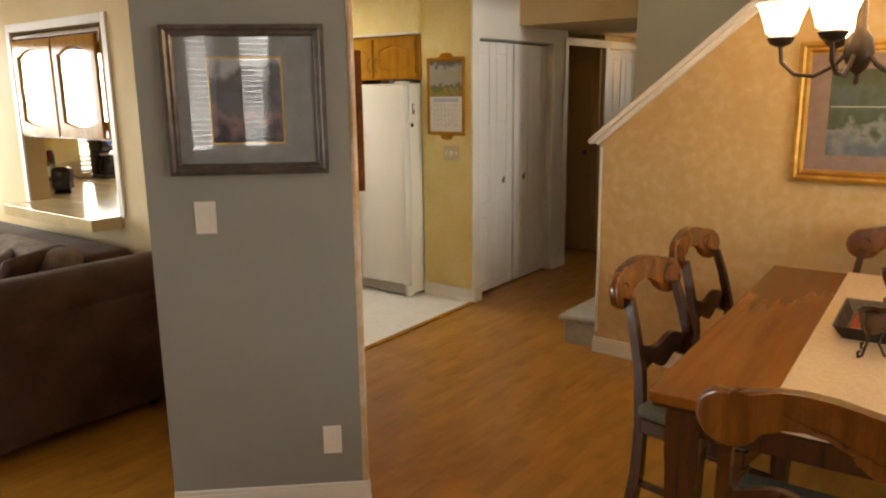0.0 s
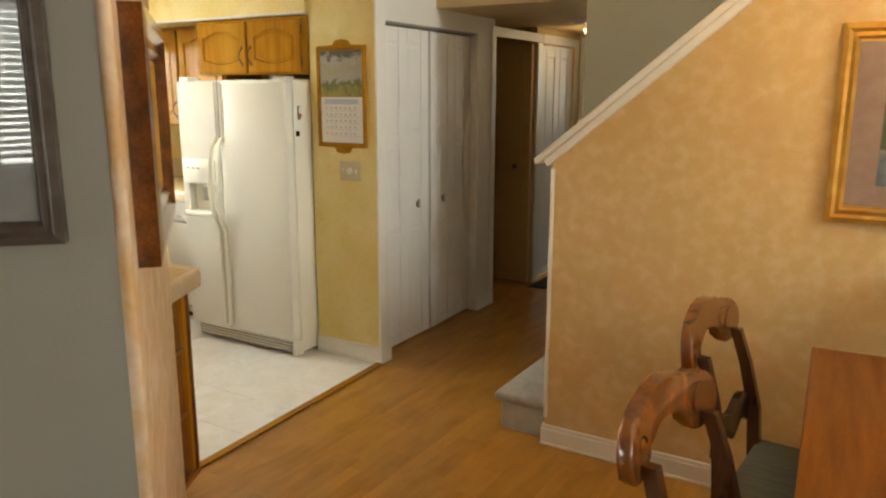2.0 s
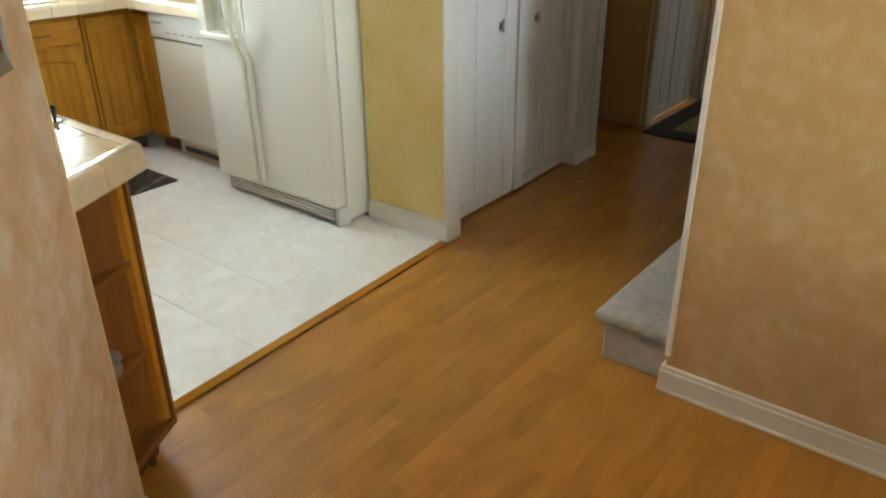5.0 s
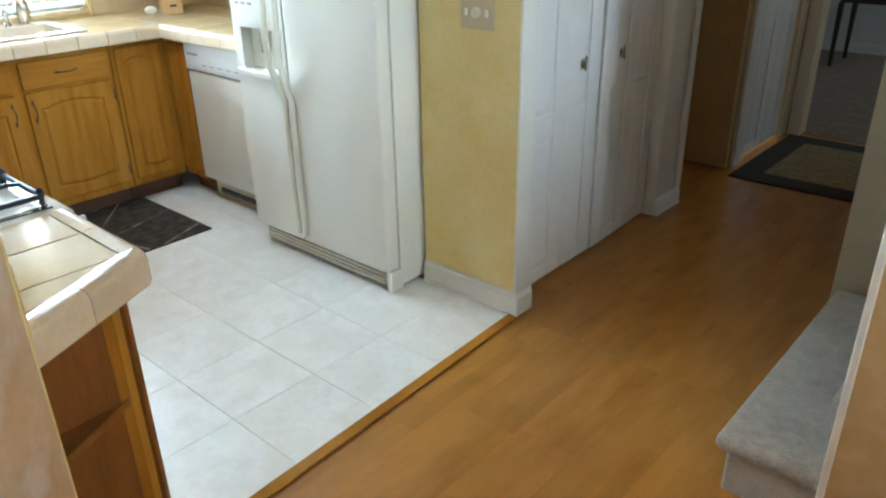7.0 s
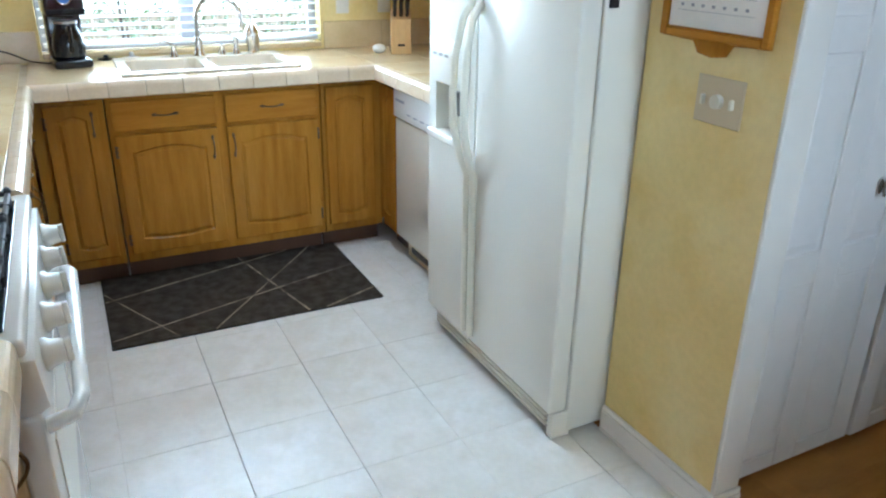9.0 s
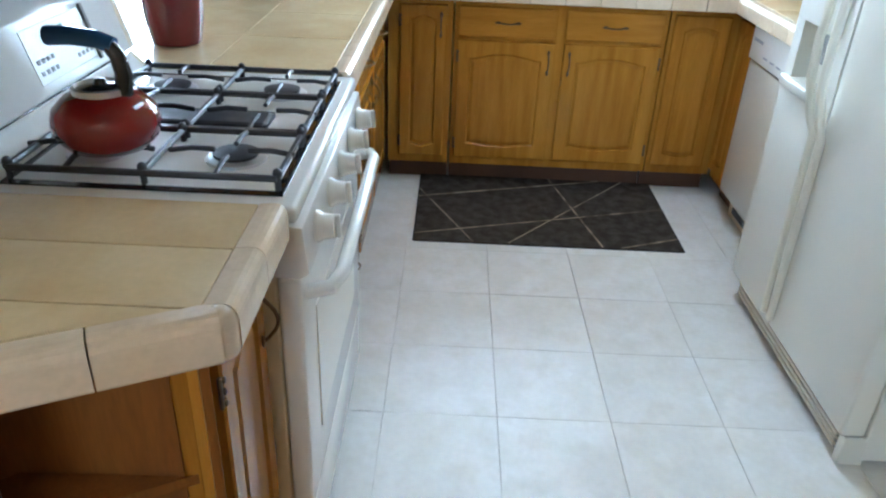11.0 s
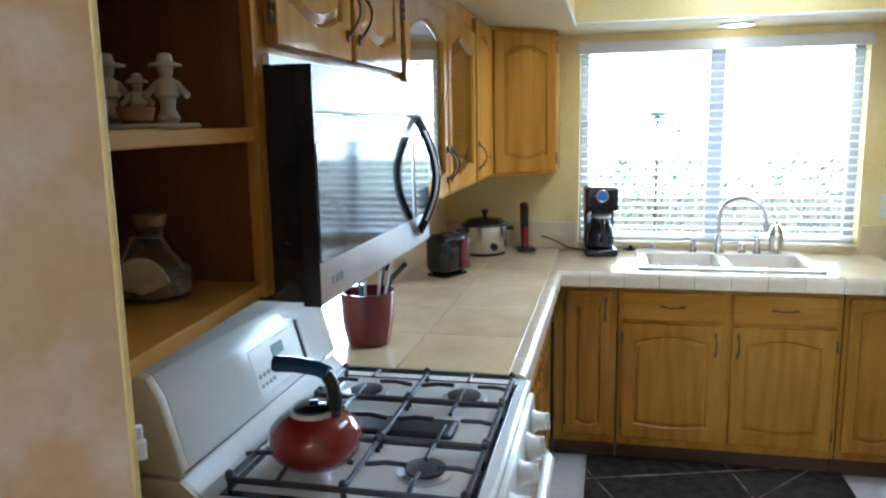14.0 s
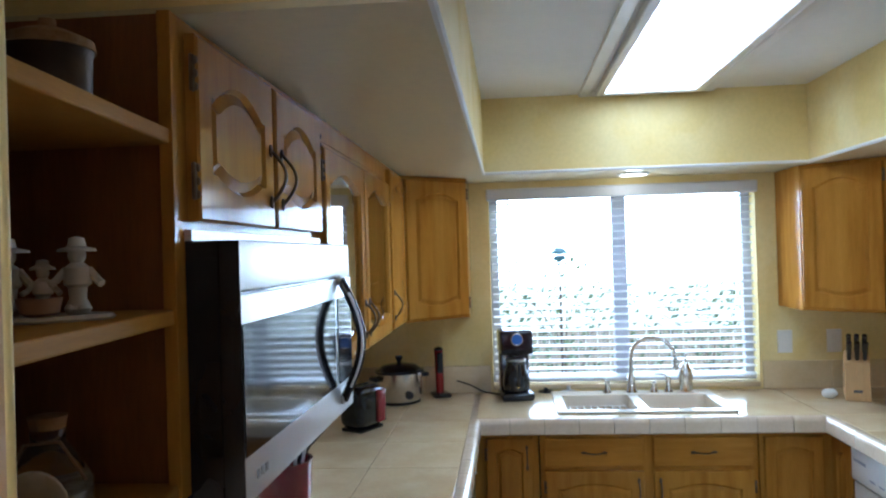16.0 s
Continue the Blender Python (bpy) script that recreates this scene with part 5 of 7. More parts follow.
for i in range(5):
    part("print_mark", box(0.16 + i * 0.07, 0.20 + i * 0.07, -0.0375, -0.0362, 0.755, 0.761), M_INK, ctl)
part("toe_panel", box(0.004, 0.70, 0.04, 0.055, 0.004, 0.10), M_BISCUIT, dw, "tan toe panel")
part("toe_vent", box(0.05, 0.65, 0.036, 0.0399, 0.03, 0.06), M_BLACK, dw)

# gas range
RX0, RX1, RY0, RY1 = -3.724, -2.957, YS + 0.012, 2.862
rg = thing("gas_range", "white freestanding gas range with black grates and a sloping backguard", "range")
part("body", rounded_box(RX0, RX1, RY0 + 0.01, RY1 - 0.055, 0.06, 0.892, 0.004), M_BISCUIT, rg, "", True)
part("cooktop", rounded_box(RX0 - 0.002, RX1 + 0.002, RY0 + 0.01, RY1 - 0.012, 0.894, 0.926, 0.010), M_WHITEEN, rg, "white enamel cooktop", True)
ramp = [(RY0 + 0.006, 0.9262), (RY0 + 0.176, 0.9262), (RY0 + 0.150, 0.934), (RY0 + 0.122, 0.966), (RY0 + 0.006, 0.966)]
guard = [(RY0 + 0.006, 0.974), (RY0 + 0.124, 0.974), (RY0 + 0.130, 0.982), (RY0 + 0.092, 1.120), (RY0 + 0.070, 1.156), (RY0 + 0.030, 1.172), (RY0 + 0.006, 1.162)]


def yz_slab(poly, x0, x1, bev=0.0):
    b = prism(poly, 0, 1)
    for v in b.verts:
        v.co = Vector((x0 + (x1 - x0) * v.co.z, v.co.x, v.co.y))
    if bev:
        bmesh.ops.bevel(b, geom=b.edges[:], offset=bev, segments=2, affect="EDGES", profile=0.5)
    return b


bg = part("backguard", yz_slab(guard, RX0 + 0.024, RX1 - 0.024, 0.004), M_WHITEEN, rg, "sloping white backguard", True)
part("guard_foot", yz_slab(ramp, RX0 + 0.014, RX1 - 0.014, 0.003), M_WHITEEN, bg, "white ramp under the backguard", True)
part("vent_gap", box(RX0 + 0.03, RX1 - 0.03, RY0 + 0.02, RY0 + 0.117, 0.9662, 0.9738), M_BLACK, bg, "dark vent gap")
for x0, x1 in ((RX1 - 0.0238, RX1 + 0.001), (RX0 - 0.001, RX0 + 0.0238)):
    part("end_cap", yz_slab(guard, x0, x1, 0.004), M_BISCUIT, bg, "tan end cap", True)
for x0, x1 in ((RX1 - 0.0138, RX1), (RX0, RX0 + 0.0138)):
    part("foot_cap", yz_slab(ramp, x0, x1, 0.003), M_BISCUIT, bg, "tan lower end cap", True)
tilt = Matrix.Translation((0, RY0 + 0.1105, 1.051)) @ Matrix.Rotation(radians(15.4), 4, "X")


def on_guard(x0, x1, z0, z1, t=0.004):
    b = box(x0, x1, 0.0, t, z0, z1, 0.001)
    bmesh.ops.transform(b, matrix=tilt, verts=b.verts)
    return b


cp = part("control_panel", on_guard(-3.535, -3.285, -0.052, 0.056, 0.002), M_BISQUE, bg, "clock and oven control panel")
part("display", on_guard(-3.445, -3.385, 0.012, 0.040, 0.0035), M_LCD, cp, "small green clock display")
for i in range(12):
    kx = -3.30 - (i % 4) * 0.019 - (0.155 if i > 7 else 0)
    kz = -0.036 + 0.022 * (i // 4 % 2)
    part("key", on_guard(kx - 0.011, kx, kz, kz + 0.009, 0.0035), M_GREYP, cp)
part("panel_edge", on_guard(-3.548, -3.537, -0.060, 0.062, 0.007), M_GREYP, bg, "dark grip at the panel's end")
well = part("burner_well", rounded_box(RX0 + 0.055, RX1 - 0.035, RY0 + 0.178, RY1 - 0.040, 0.9261, 0.929, 0.0015), M_BLACK, rg, "black rim of the burner area")
part("well_floor", rounded_box(RX0 + 0.072, RX1 - 0.052, RY0 + 0.195, RY1 - 0.057, 0.9291, 0.9305, 0.0008), M_WHITEEN, well, "white burner tray")
bx = (RX0 + 0.19, RX1 - 0.18)
by = (RY0 + 0.285, RY1 - 0.155)
for x in bx:
    for y in by:
        bn = part("burner", lathe([(0.055, 0.9306), (0.055, 0.936), (0.042, 0.939)], 20, None, (x, y, 0)), M_STEEL, rg, "aluminium burner head", True)
        part("burner_cap", lathe([(0.040, 0.9391), (0.041, 0.945), (0.030, 0.948), (0.0, 0.949)], 20, None, (x, y, 0)), M_BLACKM, bn, "black burner cap", True)
part("griddle_burner", box((bx[0] + bx[1]) / 2 - 0.045, (bx[0] + bx[1]) / 2 + 0.045, by[0] - 0.03, by[1] + 0.02, 0.9306, 0.943, 0.010, None, 2), M_BLACKM, rg, "oval centre burner")
GX = (RX0 + 0.066, (RX0 + RX1) / 2 - 0.115, (RX0 + RX1) / 2 + 0.115, RX1 - 0.046)
gy0, gy1 = RY0 + 0.190, RY1 - 0.052
for g0, g1 in zip(GX, GX[1:]):
    b = bmesh.new()
    for p, q in (((g0 + 0.004, gy0), (g1 - 0.004, gy0)), ((g0 + 0.004, gy1), (g1 - 0.004, gy1)), ((g0 + 0.004, gy0), (g0 + 0.004, gy1)), ((g1 - 0.004, gy0), (g1 - 0.004, gy1)),
                 ((g0 + 0.004, (gy0 + gy1) / 2), (g1 - 0.004, (gy0 + gy1) / 2))):
        tube([(p[0], p[1], 0.952), (q[0], q[1], 0.952)], 0.0062, 6, b)
    xm = (g0 + g1) / 2
    for yc in by:
        for dx, dy in ((1, 0), (-1, 0), (0, 1), (0, -1)):
            lim = (g1 - g0) / 2 - 0.004 if dx else (gy1 - gy0) / 4
            p0 = (xm + dx * lim, yc + dy * lim, 0.952)
            p1 = (xm + dx * 0.030, yc + dy * 0.030, 0.957)
            tube([p0, tuple((u + v) / 2 + (0.004 if i == 2 else 0) for i, (u, v) in enumerate(zip(p0, p1))), p1], 0.005, 6, b)
    for x in (g0 + 0.01, g1 - 0.01):
        for y in (gy0, (gy0 + gy1) / 2, gy1):
            tube([(x, y, 0.9292), (x, y, 0.954)], 0.006, 6, b)
            ball(0.009, (x, y, 0.958), 1, 1, 1.2, b, 8, 6)
    part("grate", b, M_BLACKM, rg, "black cast-iron grate", True)
panel = part("knob_panel", yz_slab([(RY1 - 0.055, 0.79), (RY1 - 0.012, 0.79), (RY1 + 0.004, 0.80), (RY1 - 0.004, 0.888), (RY1 - 0.055, 0.892)], RX0, RX1, 0.003), M_WHITEEN, rg, "white knob panel", True)
for i in range(5):
    x = RX1 - 0.10 - i * 0.147
    kn = part("knob", lathe([(0.029, 0.0), (0.029, 0.006), (0.024, 0.012), (0.021, 0.034), (0.0, 0.036)], 18), M_WHITEEN, panel, "white burner knob", True, Matrix.Translation((x, RY1 + 0.001, 0.842)) @ Matrix.Rotation(radians(-86), 4, "X"))
    part("grip", box(-0.005, 0.005, -0.022, 0.022, 0.034, 0.044, 0.002), M_WHITEEN, kn)
od = part("oven_door", rounded_box(RX0 + 0.004, RX1 - 0.004, RY1 - 0.054, RY1 - 0.012, 0.245, 0.784, 0.008), M_WHITEEN, rg, "white oven door", True)
part("oven_glass", box(RX0 + 0.12, RX1 - 0.12, RY1 - 0.0119, RY1 - 0.0095, 0.36, 0.66), M_BISQUE, od, "pale oven window")
hp = [(RX0 + 0.05, RY1 - 0.014, 0.735), (RX0 + 0.055, RY1 + 0.030, 0.745), (RX0 + 0.10, RY1 + 0.044, 0.750), (RX1 - 0.10, RY1 + 0.044, 0.750), (RX1 - 0.055, RY1 + 0.030, 0.745), (RX1 - 0.05, RY1 - 0.014, 0.735)]
part("oven_handle", tube(hp, 0.0145, 10), M_WHITEEN, od, "white bowed oven handle", True)
part("drawer", rounded_box(RX0 + 0.004, RX1 - 0.004, RY1 - 0.054, RY1 - 0.014, 0.075, 0.237, 0.006), M_WHITEEN, rg, "white storage drawer", True)
part("plinth", box(RX0 + 0.02, RX1 - 0.02, RY0 + 0.03, RY1 - 0.09, 0.0, 0.06), M_BLACK, rg)

# microwave over the range
MX0, MX1, MY, MZ0, MZ1 = -3.728, -2.959, 2.582, 1.300, 1.694
mw = thing("microwave", "stainless and black microwave under the wall cabinet with a bowed handle", "microwave")
part("housing", box(MX0 + 0.002, MX1 - 0.001, YS + 0.004, MY - 0.03, MZ0 + 0.006, MZ1, 0.003), M_BLACK, mw, "black housing")
part("vent_fascia", rounded_box(MX0, MX1 - 0.002, MY - 0.03, MY - 0.002, MZ1 - 0.078, MZ1, 0.004), M_STEEL, mw, "brushed steel vent fascia", True)
mdoor = part("door", rounded_box(MX0, MX1 - 0.002, MY - 0.03, MY, MZ0, MZ1 - 0.080, 0.004), M_STEEL, mw, "brushed steel door", True)
part("window", box(MX0 + 0.175, MX1 - 0.0035, MY + 0.0002, MY + 0.0025, MZ0 + 0.072, MZ1 - 0.125, 0.001), M_BLACK, mdoor, "black glass door window")
part("control_strip", box(MX0 + 0.012, MX0 + 0.150, MY + 0.0002, MY + 0.0025, MZ0 + 0.072, MZ1 - 0.125, 0.001), M_BLACK, mdoor, "black glass control strip")
part("door_edge", box(MX1 - 0.0019, MX1 + 0.0006, MY - 0.0305, MY + 0.0008, MZ0, MZ1 - 0.0005, 0.0006), M_BLACK, mw, "black door edge")
hx = MX0 + 0.135
pts = [(hx, MY + 0.006 + 0.046 * math.sin(math.pi * i / 18), MZ0 + 0.034 + (MZ1 - MZ0 - 0.116) * i / 18) for i in range(19)]
part("handle_bow", tube(pts, 0.0105, 10), M_BLACK, mdoor, "bowed black handle", True)
part("handle_inlay", tube([(hx + 0.0085, y + 0.004, z) for _, y, z in pts[2:-2]], 0.0035, 6), M_STEEL, mdoor, "steel inlay of the handle", True)
for z in (MZ0 + 0.036, MZ1 - 0.084):
    part("handle_foot", lathe([(0.011, 0.0), (0.013, 0.006), (0.006, 0.014)], 12), M_STEEL, mdoor, "", True, Matrix.Translation((hx, MY + 0.0002, z)) @ Matrix.Rotation(radians(-90), 4, "X"))
for i in range(3):
    part("brand_mark", box(MX1 - 0.105 + i * 0.02, MX1 - 0.092 + i * 0.02, MY + 0.0002, MY + 0.0012, MZ0 + 0.028, MZ0 + 0.042), M_GREYP, mdoor)
part("seam", box(MX0 + 0.001, MX1 - 0.003, MY - 0.006, MY - 0.0015, MZ1 - 0.0802, MZ1 - 0.0778), M_BLACK, mw)
part("mount_strip", box(MX0 + 0.01, MX1 - 0.0, YU - 0.03, YU + 0.012, MZ1 + 0.0005, 1.711), M_WHITEEN, mw, "white mounting strip")


# ---------------------------------------------------------------- sink and taps
sk = thing("kitchen_sink", "cream double-bowl drop-in sink", "sink")


def rrect(x0, x1, y0, y1, r, z, k=4):
    pts = []
    for cx, cy, a in ((x1 - r, y1 - r, 0), (x0 + r, y1 - r, 90), (x0 + r, y0 + r, 180), (x1 - r, y0 + r, 270)):
        pts += [(cx + r * math.cos(radians(a + 90 * i / k)), cy + r * math.sin(radians(a + 90 * i / k)), z) for i in range(k + 1)]
    return pts


part("back_rim", box(SX0 - 0.018, SX0 + 0.10, SY0 - 0.018, SY1 + 0.018, CNT + 0.0035, CNT + 0.014, 0.004), M_SINK, sk)
bm = box(SX1 - 0.032, SX1 + 0.018, SY0 - 0.018, SY1 + 0.018, CNT + 0.0035, CNT + 0.014, 0.004)
box(SX0 + 0.0995, SX1 - 0.0315, SY0 - 0.018, SY0 + 0.030, CNT + 0.0035, CNT + 0.0139, 0.003, bm)
box(SX0 + 0.0995, SX1 - 0.0315, SY1 - 0.030, SY1 + 0.018, CNT + 0.0035, CNT + 0.0139, 0.003, bm)
box(SX0 + 0.0995, SX1 - 0.0315, 3.545, 3.595, CNT + 0.0035, CNT + 0.010, 0.003, bm)
part("front_rim", bm, M_SINK, sk)
for y0, y1 in ((SY0 + 0.030, 3.545), (3.595, SY1 - 0.030)):
    bb = bmesh.new()
    loops(bb, [rrect(SX0 + 0.10, SX1 - 0.032, y0, y1, 0.05, CNT + 0.0095), rrect(SX0 + 0.105, SX1 - 0.037, y0 + 0.005, y1 - 0.005, 0.05, CNT - 0.03),
               rrect(SX0 + 0.115, SX1 - 0.047, y0 + 0.015, y1 - 0.015, 0.06, CNT - 0.16), rrect(SX0 + 0.15, SX1 - 0.08, y0 + 0.05, y1 - 0.05, 0.05, CNT - 0.18)])
    bowl = part("bowl", bb, M_SINK, sk, "", True)
    part("drain", lathe([(0.04, 0.0), (0.036, 0.004), (0.0, 0.002)], 16, None, ((SX0 + SX1) / 2 + 0.03, (y0 + y1) / 2, CNT - 0.1795)), M_STEEL, bowl, "steel drain", True)
rack = thing("sink_rack", "white wire dish rack standing in the sink", "dish rack")
for i in range(9):
    y = SY0 + 0.06 + i * 0.034
    part("wire", tube([(SX0 + 0.17, y, CNT - 0.1775), (SX0 + 0.16, y, CNT - 0.03), (SX1 - 0.09, y, CNT - 0.03), (SX1 - 0.10, y, CNT - 0.1775)], 0.0028, 5), M_WHITEEN, rack)
for x in (SX0 + 0.16, SX1 - 0.09):
    part("rail", tube([(x, SY0 + 0.055, CNT - 0.03), (x, 3.525, CNT - 0.03)], 0.0035, 5), M_WHITEEN, rack)

fx, fy = SX0 + 0.045, 3.575
fc = thing("kitchen_faucet", "satin nickel gooseneck kitchen faucet", "faucet")
part("base", lathe([(0.030, 0.0), (0.030, 0.006), (0.024, 0.014), (0.019, 0.05), (0.021, 0.075), (0.014, 0.09)], 18, None, (fx, fy, CNT + 0.014)), M_CHROME, fc, "", True)
pts = [(fx, fy, CNT + 0.09)] + [(fx + 0.045 - 0.045 * math.cos(radians(a)), fy + 0.10 - 0.10 * math.cos(radians(a)), CNT + 0.185 + 0.105 * math.sin(radians(a))) for a in range(0, 181, 15)]
pts += [(fx + 0.09, fy + 0.20, CNT + 0.165)]
part("spout", tube(pts, 0.0115, 10, None, 0.010), M_CHROME, fc, "curved spout", True)
part("spray_head", lathe([(0.013, 0.0), (0.016, -0.02), (0.014, -0.035)][::-1], 14, None, (fx + 0.09, fy + 0.20, CNT + 0.172)), M_CHROME, fc, "", True)


def tap(y, label, lever=True, h=0.055):
    ob = thing("tap_handle", label, "tap")
    part("post", lathe([(0.022, 0.0), (0.018, 0.012), (0.011, 0.03), (0.014, h), (0.0, h + 0.012)], 14, None, (fx, y, CNT + 0.014)), M_CHROME, ob, "", True)
    if lever:
        part("lever", tube([(fx, y, CNT + 0.014 + h), (fx + 0.015, y - 0.03, CNT + 0.03 + h), (fx + 0.03, y - 0.07, CNT + 0.034 + h)], 0.006, 7, None, 0.004), M_CHROME, ob, "", True)
    return ob


tap(3.455, "satin nickel lever tap handle beside the faucet")
tap(3.685, "short satin nickel side spray holder by the faucet", False, 0.045)
tap(3.755, "satin nickel lever tap handle by the soap dispenser", True, 0.075)
sd = thing("soap_bottle", "brushed metal soap dispenser bottle with a pump", "soap dispenser")
part("bottle", lathe([(0.020, 0.0), (0.030, 0.004), (0.031, 0.02), (0.036, 0.085), (0.034, 0.11), (0.020, 0.135), (0.014, 0.145)], 20, None, (fx + 0.01, 3.838, CNT + 0.0145)), M_CHROME, sd, "", True)
part("pump", tube([(fx + 0.01, 3.838, CNT + 0.158), (fx + 0.01, 3.838, CNT + 0.200), (fx + 0.04, 3.838, CNT + 0.205)], 0.006, 8), M_CHROME, sd, "", True)
solid("sink_stopper", lathe([(0.040, 0.0), (0.041, 0.006), (0.012, 0.010), (0.012, 0.022), (0.0, 0.024)], 18, None, (SX0 - 0.050, 3.155, CNT + 0.003)), M_BLACK, "black rubber sink stopper by the window sill", "stopper", smooth=True)
solid("sink_strainer", lathe([(0.038, 0.0), (0.040, 0.006), (0.010, 0.012), (0.010, 0.030), (0.0, 0.032)], 18, None, (SX0 - 0.045, 3.27, CNT + 0.003)), M_STEEL, "small steel sink strainer by the faucet", "strainer", smooth=True)


# ---------------------------------------------------------------- small things on the worktops
Z0 = CNT + 0.0032

ket = thing("tea_kettle", "red enamel whistling kettle with a blue-black handle on a burner", "kettle", place(RX1 - 0.138, by[0] + 0.045, 0.9625, 172))
part("body", lathe([(0.050, 0.0), (0.068, 0.004), (0.084, 0.022), (0.090, 0.046), (0.084, 0.070), (0.064, 0.090), (0.044, 0.098)], 28), M_RED, ket, "glossy red body", True)
part("collar", lathe([(0.047, 0.0955), (0.0465, 0.107), (0.042, 0.109), (0.0405, 0.100)], 24), M_STEEL, ket, "steel collar", True)
part("lid", lathe([(0.0395, 0.1045), (0.034, 0.106), (0.012, 0.110), (0.009, 0.118), (0.0, 0.120)], 20), M_BLACK, ket, "black lid", True)
part("handle_post", tube([(-0.040, 0, 0.096), (-0.046, 0, 0.130), (-0.040, 0, 0.160), (-0.026, 0, 0.178)], 0.0155, 10, None, 0.013), M_BLACK, ket, "black handle post", True)
part("handle_grip", tube([(-0.036, 0, 0.176), (-0.008, 0, 0.184), (0.036, 0, 0.187), (0.080, 0, 0.184)], 0.014, 10, None, 0.0165), M_BLUESHEEN, ket, "blue-black handle grip with a sky reflection in its colour", True)

cr = thing("utensil_crock", "dark red glazed crock full of cooking utensils", "utensil crock", pose(-3.955, 2.326, Z0))
part("crock", lathe([(0.055, 0.0), (0.066, 0.004), (0.078, 0.07), (0.082, 0.150), (0.084, 0.165), (0.078, 0.165), (0.074, 0.15), (0.06, 0.02)], 26), M_CROCK, cr, "", True)
random.seed(4)
for i, (mt, kind) in enumerate([(M_TEAL, "spatula"), (M_STEEL, "whisk"), (M_STEEL, "spoon"), (M_BLACK, "turner"), (M_STEEL, "ladle"), (M_RED, "scraper"), (M_BLACK, "spoon")]):
    a = i * 0.9
    p0 = Vector((0.03 * math.cos(a), 0.03 * math.sin(a), 0.03))
    p1 = Vector((0.075 * math.cos(a), 0.075 * math.sin(a), 0.215 + 0.018 * (i % 3)))
    h = part("utensil_" + kind, tube([p0, p1], 0.0045, 6), mt, cr, "", True)
    dn = (p1 - p0).normalized()
    if kind in ("spatula", "turner", "scraper"):
        b = box(-0.024, 0.024, -0.003, 0.003, 0, 0.075, 0.002)
    elif kind == "whisk":
        b = bmesh.new()
        for k in range(4):
            t2 = k * math.pi / 4
            tube([(0.022 * math.sin(math.pi * j / 8) * math.cos(t2) * s, 0.022 * math.sin(math.pi * j / 8) * math.sin(t2) * s, 0.09 * (1 - math.cos(math.pi * j / 8)) / 2) for s in (1,) for j in range(9)], 0.0014, 4, b)
    else:
        b = ball(0.026, (0, 0, 0.03), 1, 0.35, 1.3)
    part("head", b, mt, h, "", True, Matrix.Translation(p1) @ dn.to_track_quat("Z", "Y").to_matrix().to_4x4())
part("pan_handle", tube([(0.02, -0.02, 0.03), (-0.05, 0.06, 0.19), (-0.085, 0.10, 0.235)], 0.009, 8), M_BLACK, cr, "black handle", True)

to = thing("toaster", "red and black rounded two-slice toaster", "toaster", place(-5.01, 2.345, Z0, 62))
part("shell", box(-0.085, 0.085, -0.065, 0.065, 0.014, 0.185, 0.035, None, 4), M_BLACK, to, "black body", True)
part("end_panel", box(0.078, 0.094, -0.052, 0.052, 0.03, 0.165, 0.012, None, 3), M_CROCK, to, "red end panel", True)
part("front_panel", box(0.015, 0.072, -0.074, -0.060, 0.03, 0.165, 0.006, None, 2), M_CROCK, to, "red side panel", True)
part("lever", box(0.094, 0.108, -0.012, 0.012, 0.12, 0.132, 0.003), M_BLACK, to)
for y in (-0.024, 0.024):
    part("slot", box(-0.062, 0.062, y - 0.010, y + 0.010, 0.1845, 0.1865), M_BLACK, to)
part("foot_plate", box(-0.075, 0.075, -0.055, 0.055, 0.0, 0.0145, 0.004), M_BLACK, to)

sc = thing("slow_cooker", "steel slow cooker with black lid and handles", "slow cooker", place(-5.56, 2.425, Z0, 35))
part("pot", lathe([(0.105, 0.012), (0.112, 0.02), (0.118, 0.09), (0.120, 0.150)], 28, None, (0, 0, 0), 0.98, 0.88), M_CHROME, sc, "brushed steel pot", True)
part("base_ring", lathe([(0.100, 0.0), (0.108, 0.003), (0.110, 0.0125)], 28, None, (0, 0, 0), 0.98, 0.88), M_BLACK, sc, "", True)
part("rim", lathe([(0.122, 0.1505), (0.128, 0.155), (0.126, 0.164), (0.108, 0.166)], 28, None, (0, 0, 0), 0.98, 0.88), M_BLACK, sc, "", True)
part("lid", lathe([(0.112, 0.1665), (0.085, 0.186), (0.03, 0.195), (0.0, 0.196)], 28, None, (0, 0, 0), 0.98, 0.88), M_BLACK, sc, "dark glass lid", True)
part("lid_knob", lathe([(0.010, 0.195), (0.012, 0.210), (0.020, 0.222), (0.016, 0.232), (0.0, 0.234)], 16), M_BLACK, sc, "", True)
for s in (-1, 1):
    part("side_handle", box(s * 0.132 - 0.020, s * 0.132 + 0.020, -0.035, 0.035, 0.118, 0.140, 0.008, None, 2), M_BLACK, sc, "", True)
part("control_knob", lathe([(0.020, 0.0), (0.018, 0.012), (0.0, 0.013)], 14), M_BLACK, sc, "black control knob", True, pose(0, -0.101, 0.05, 90))

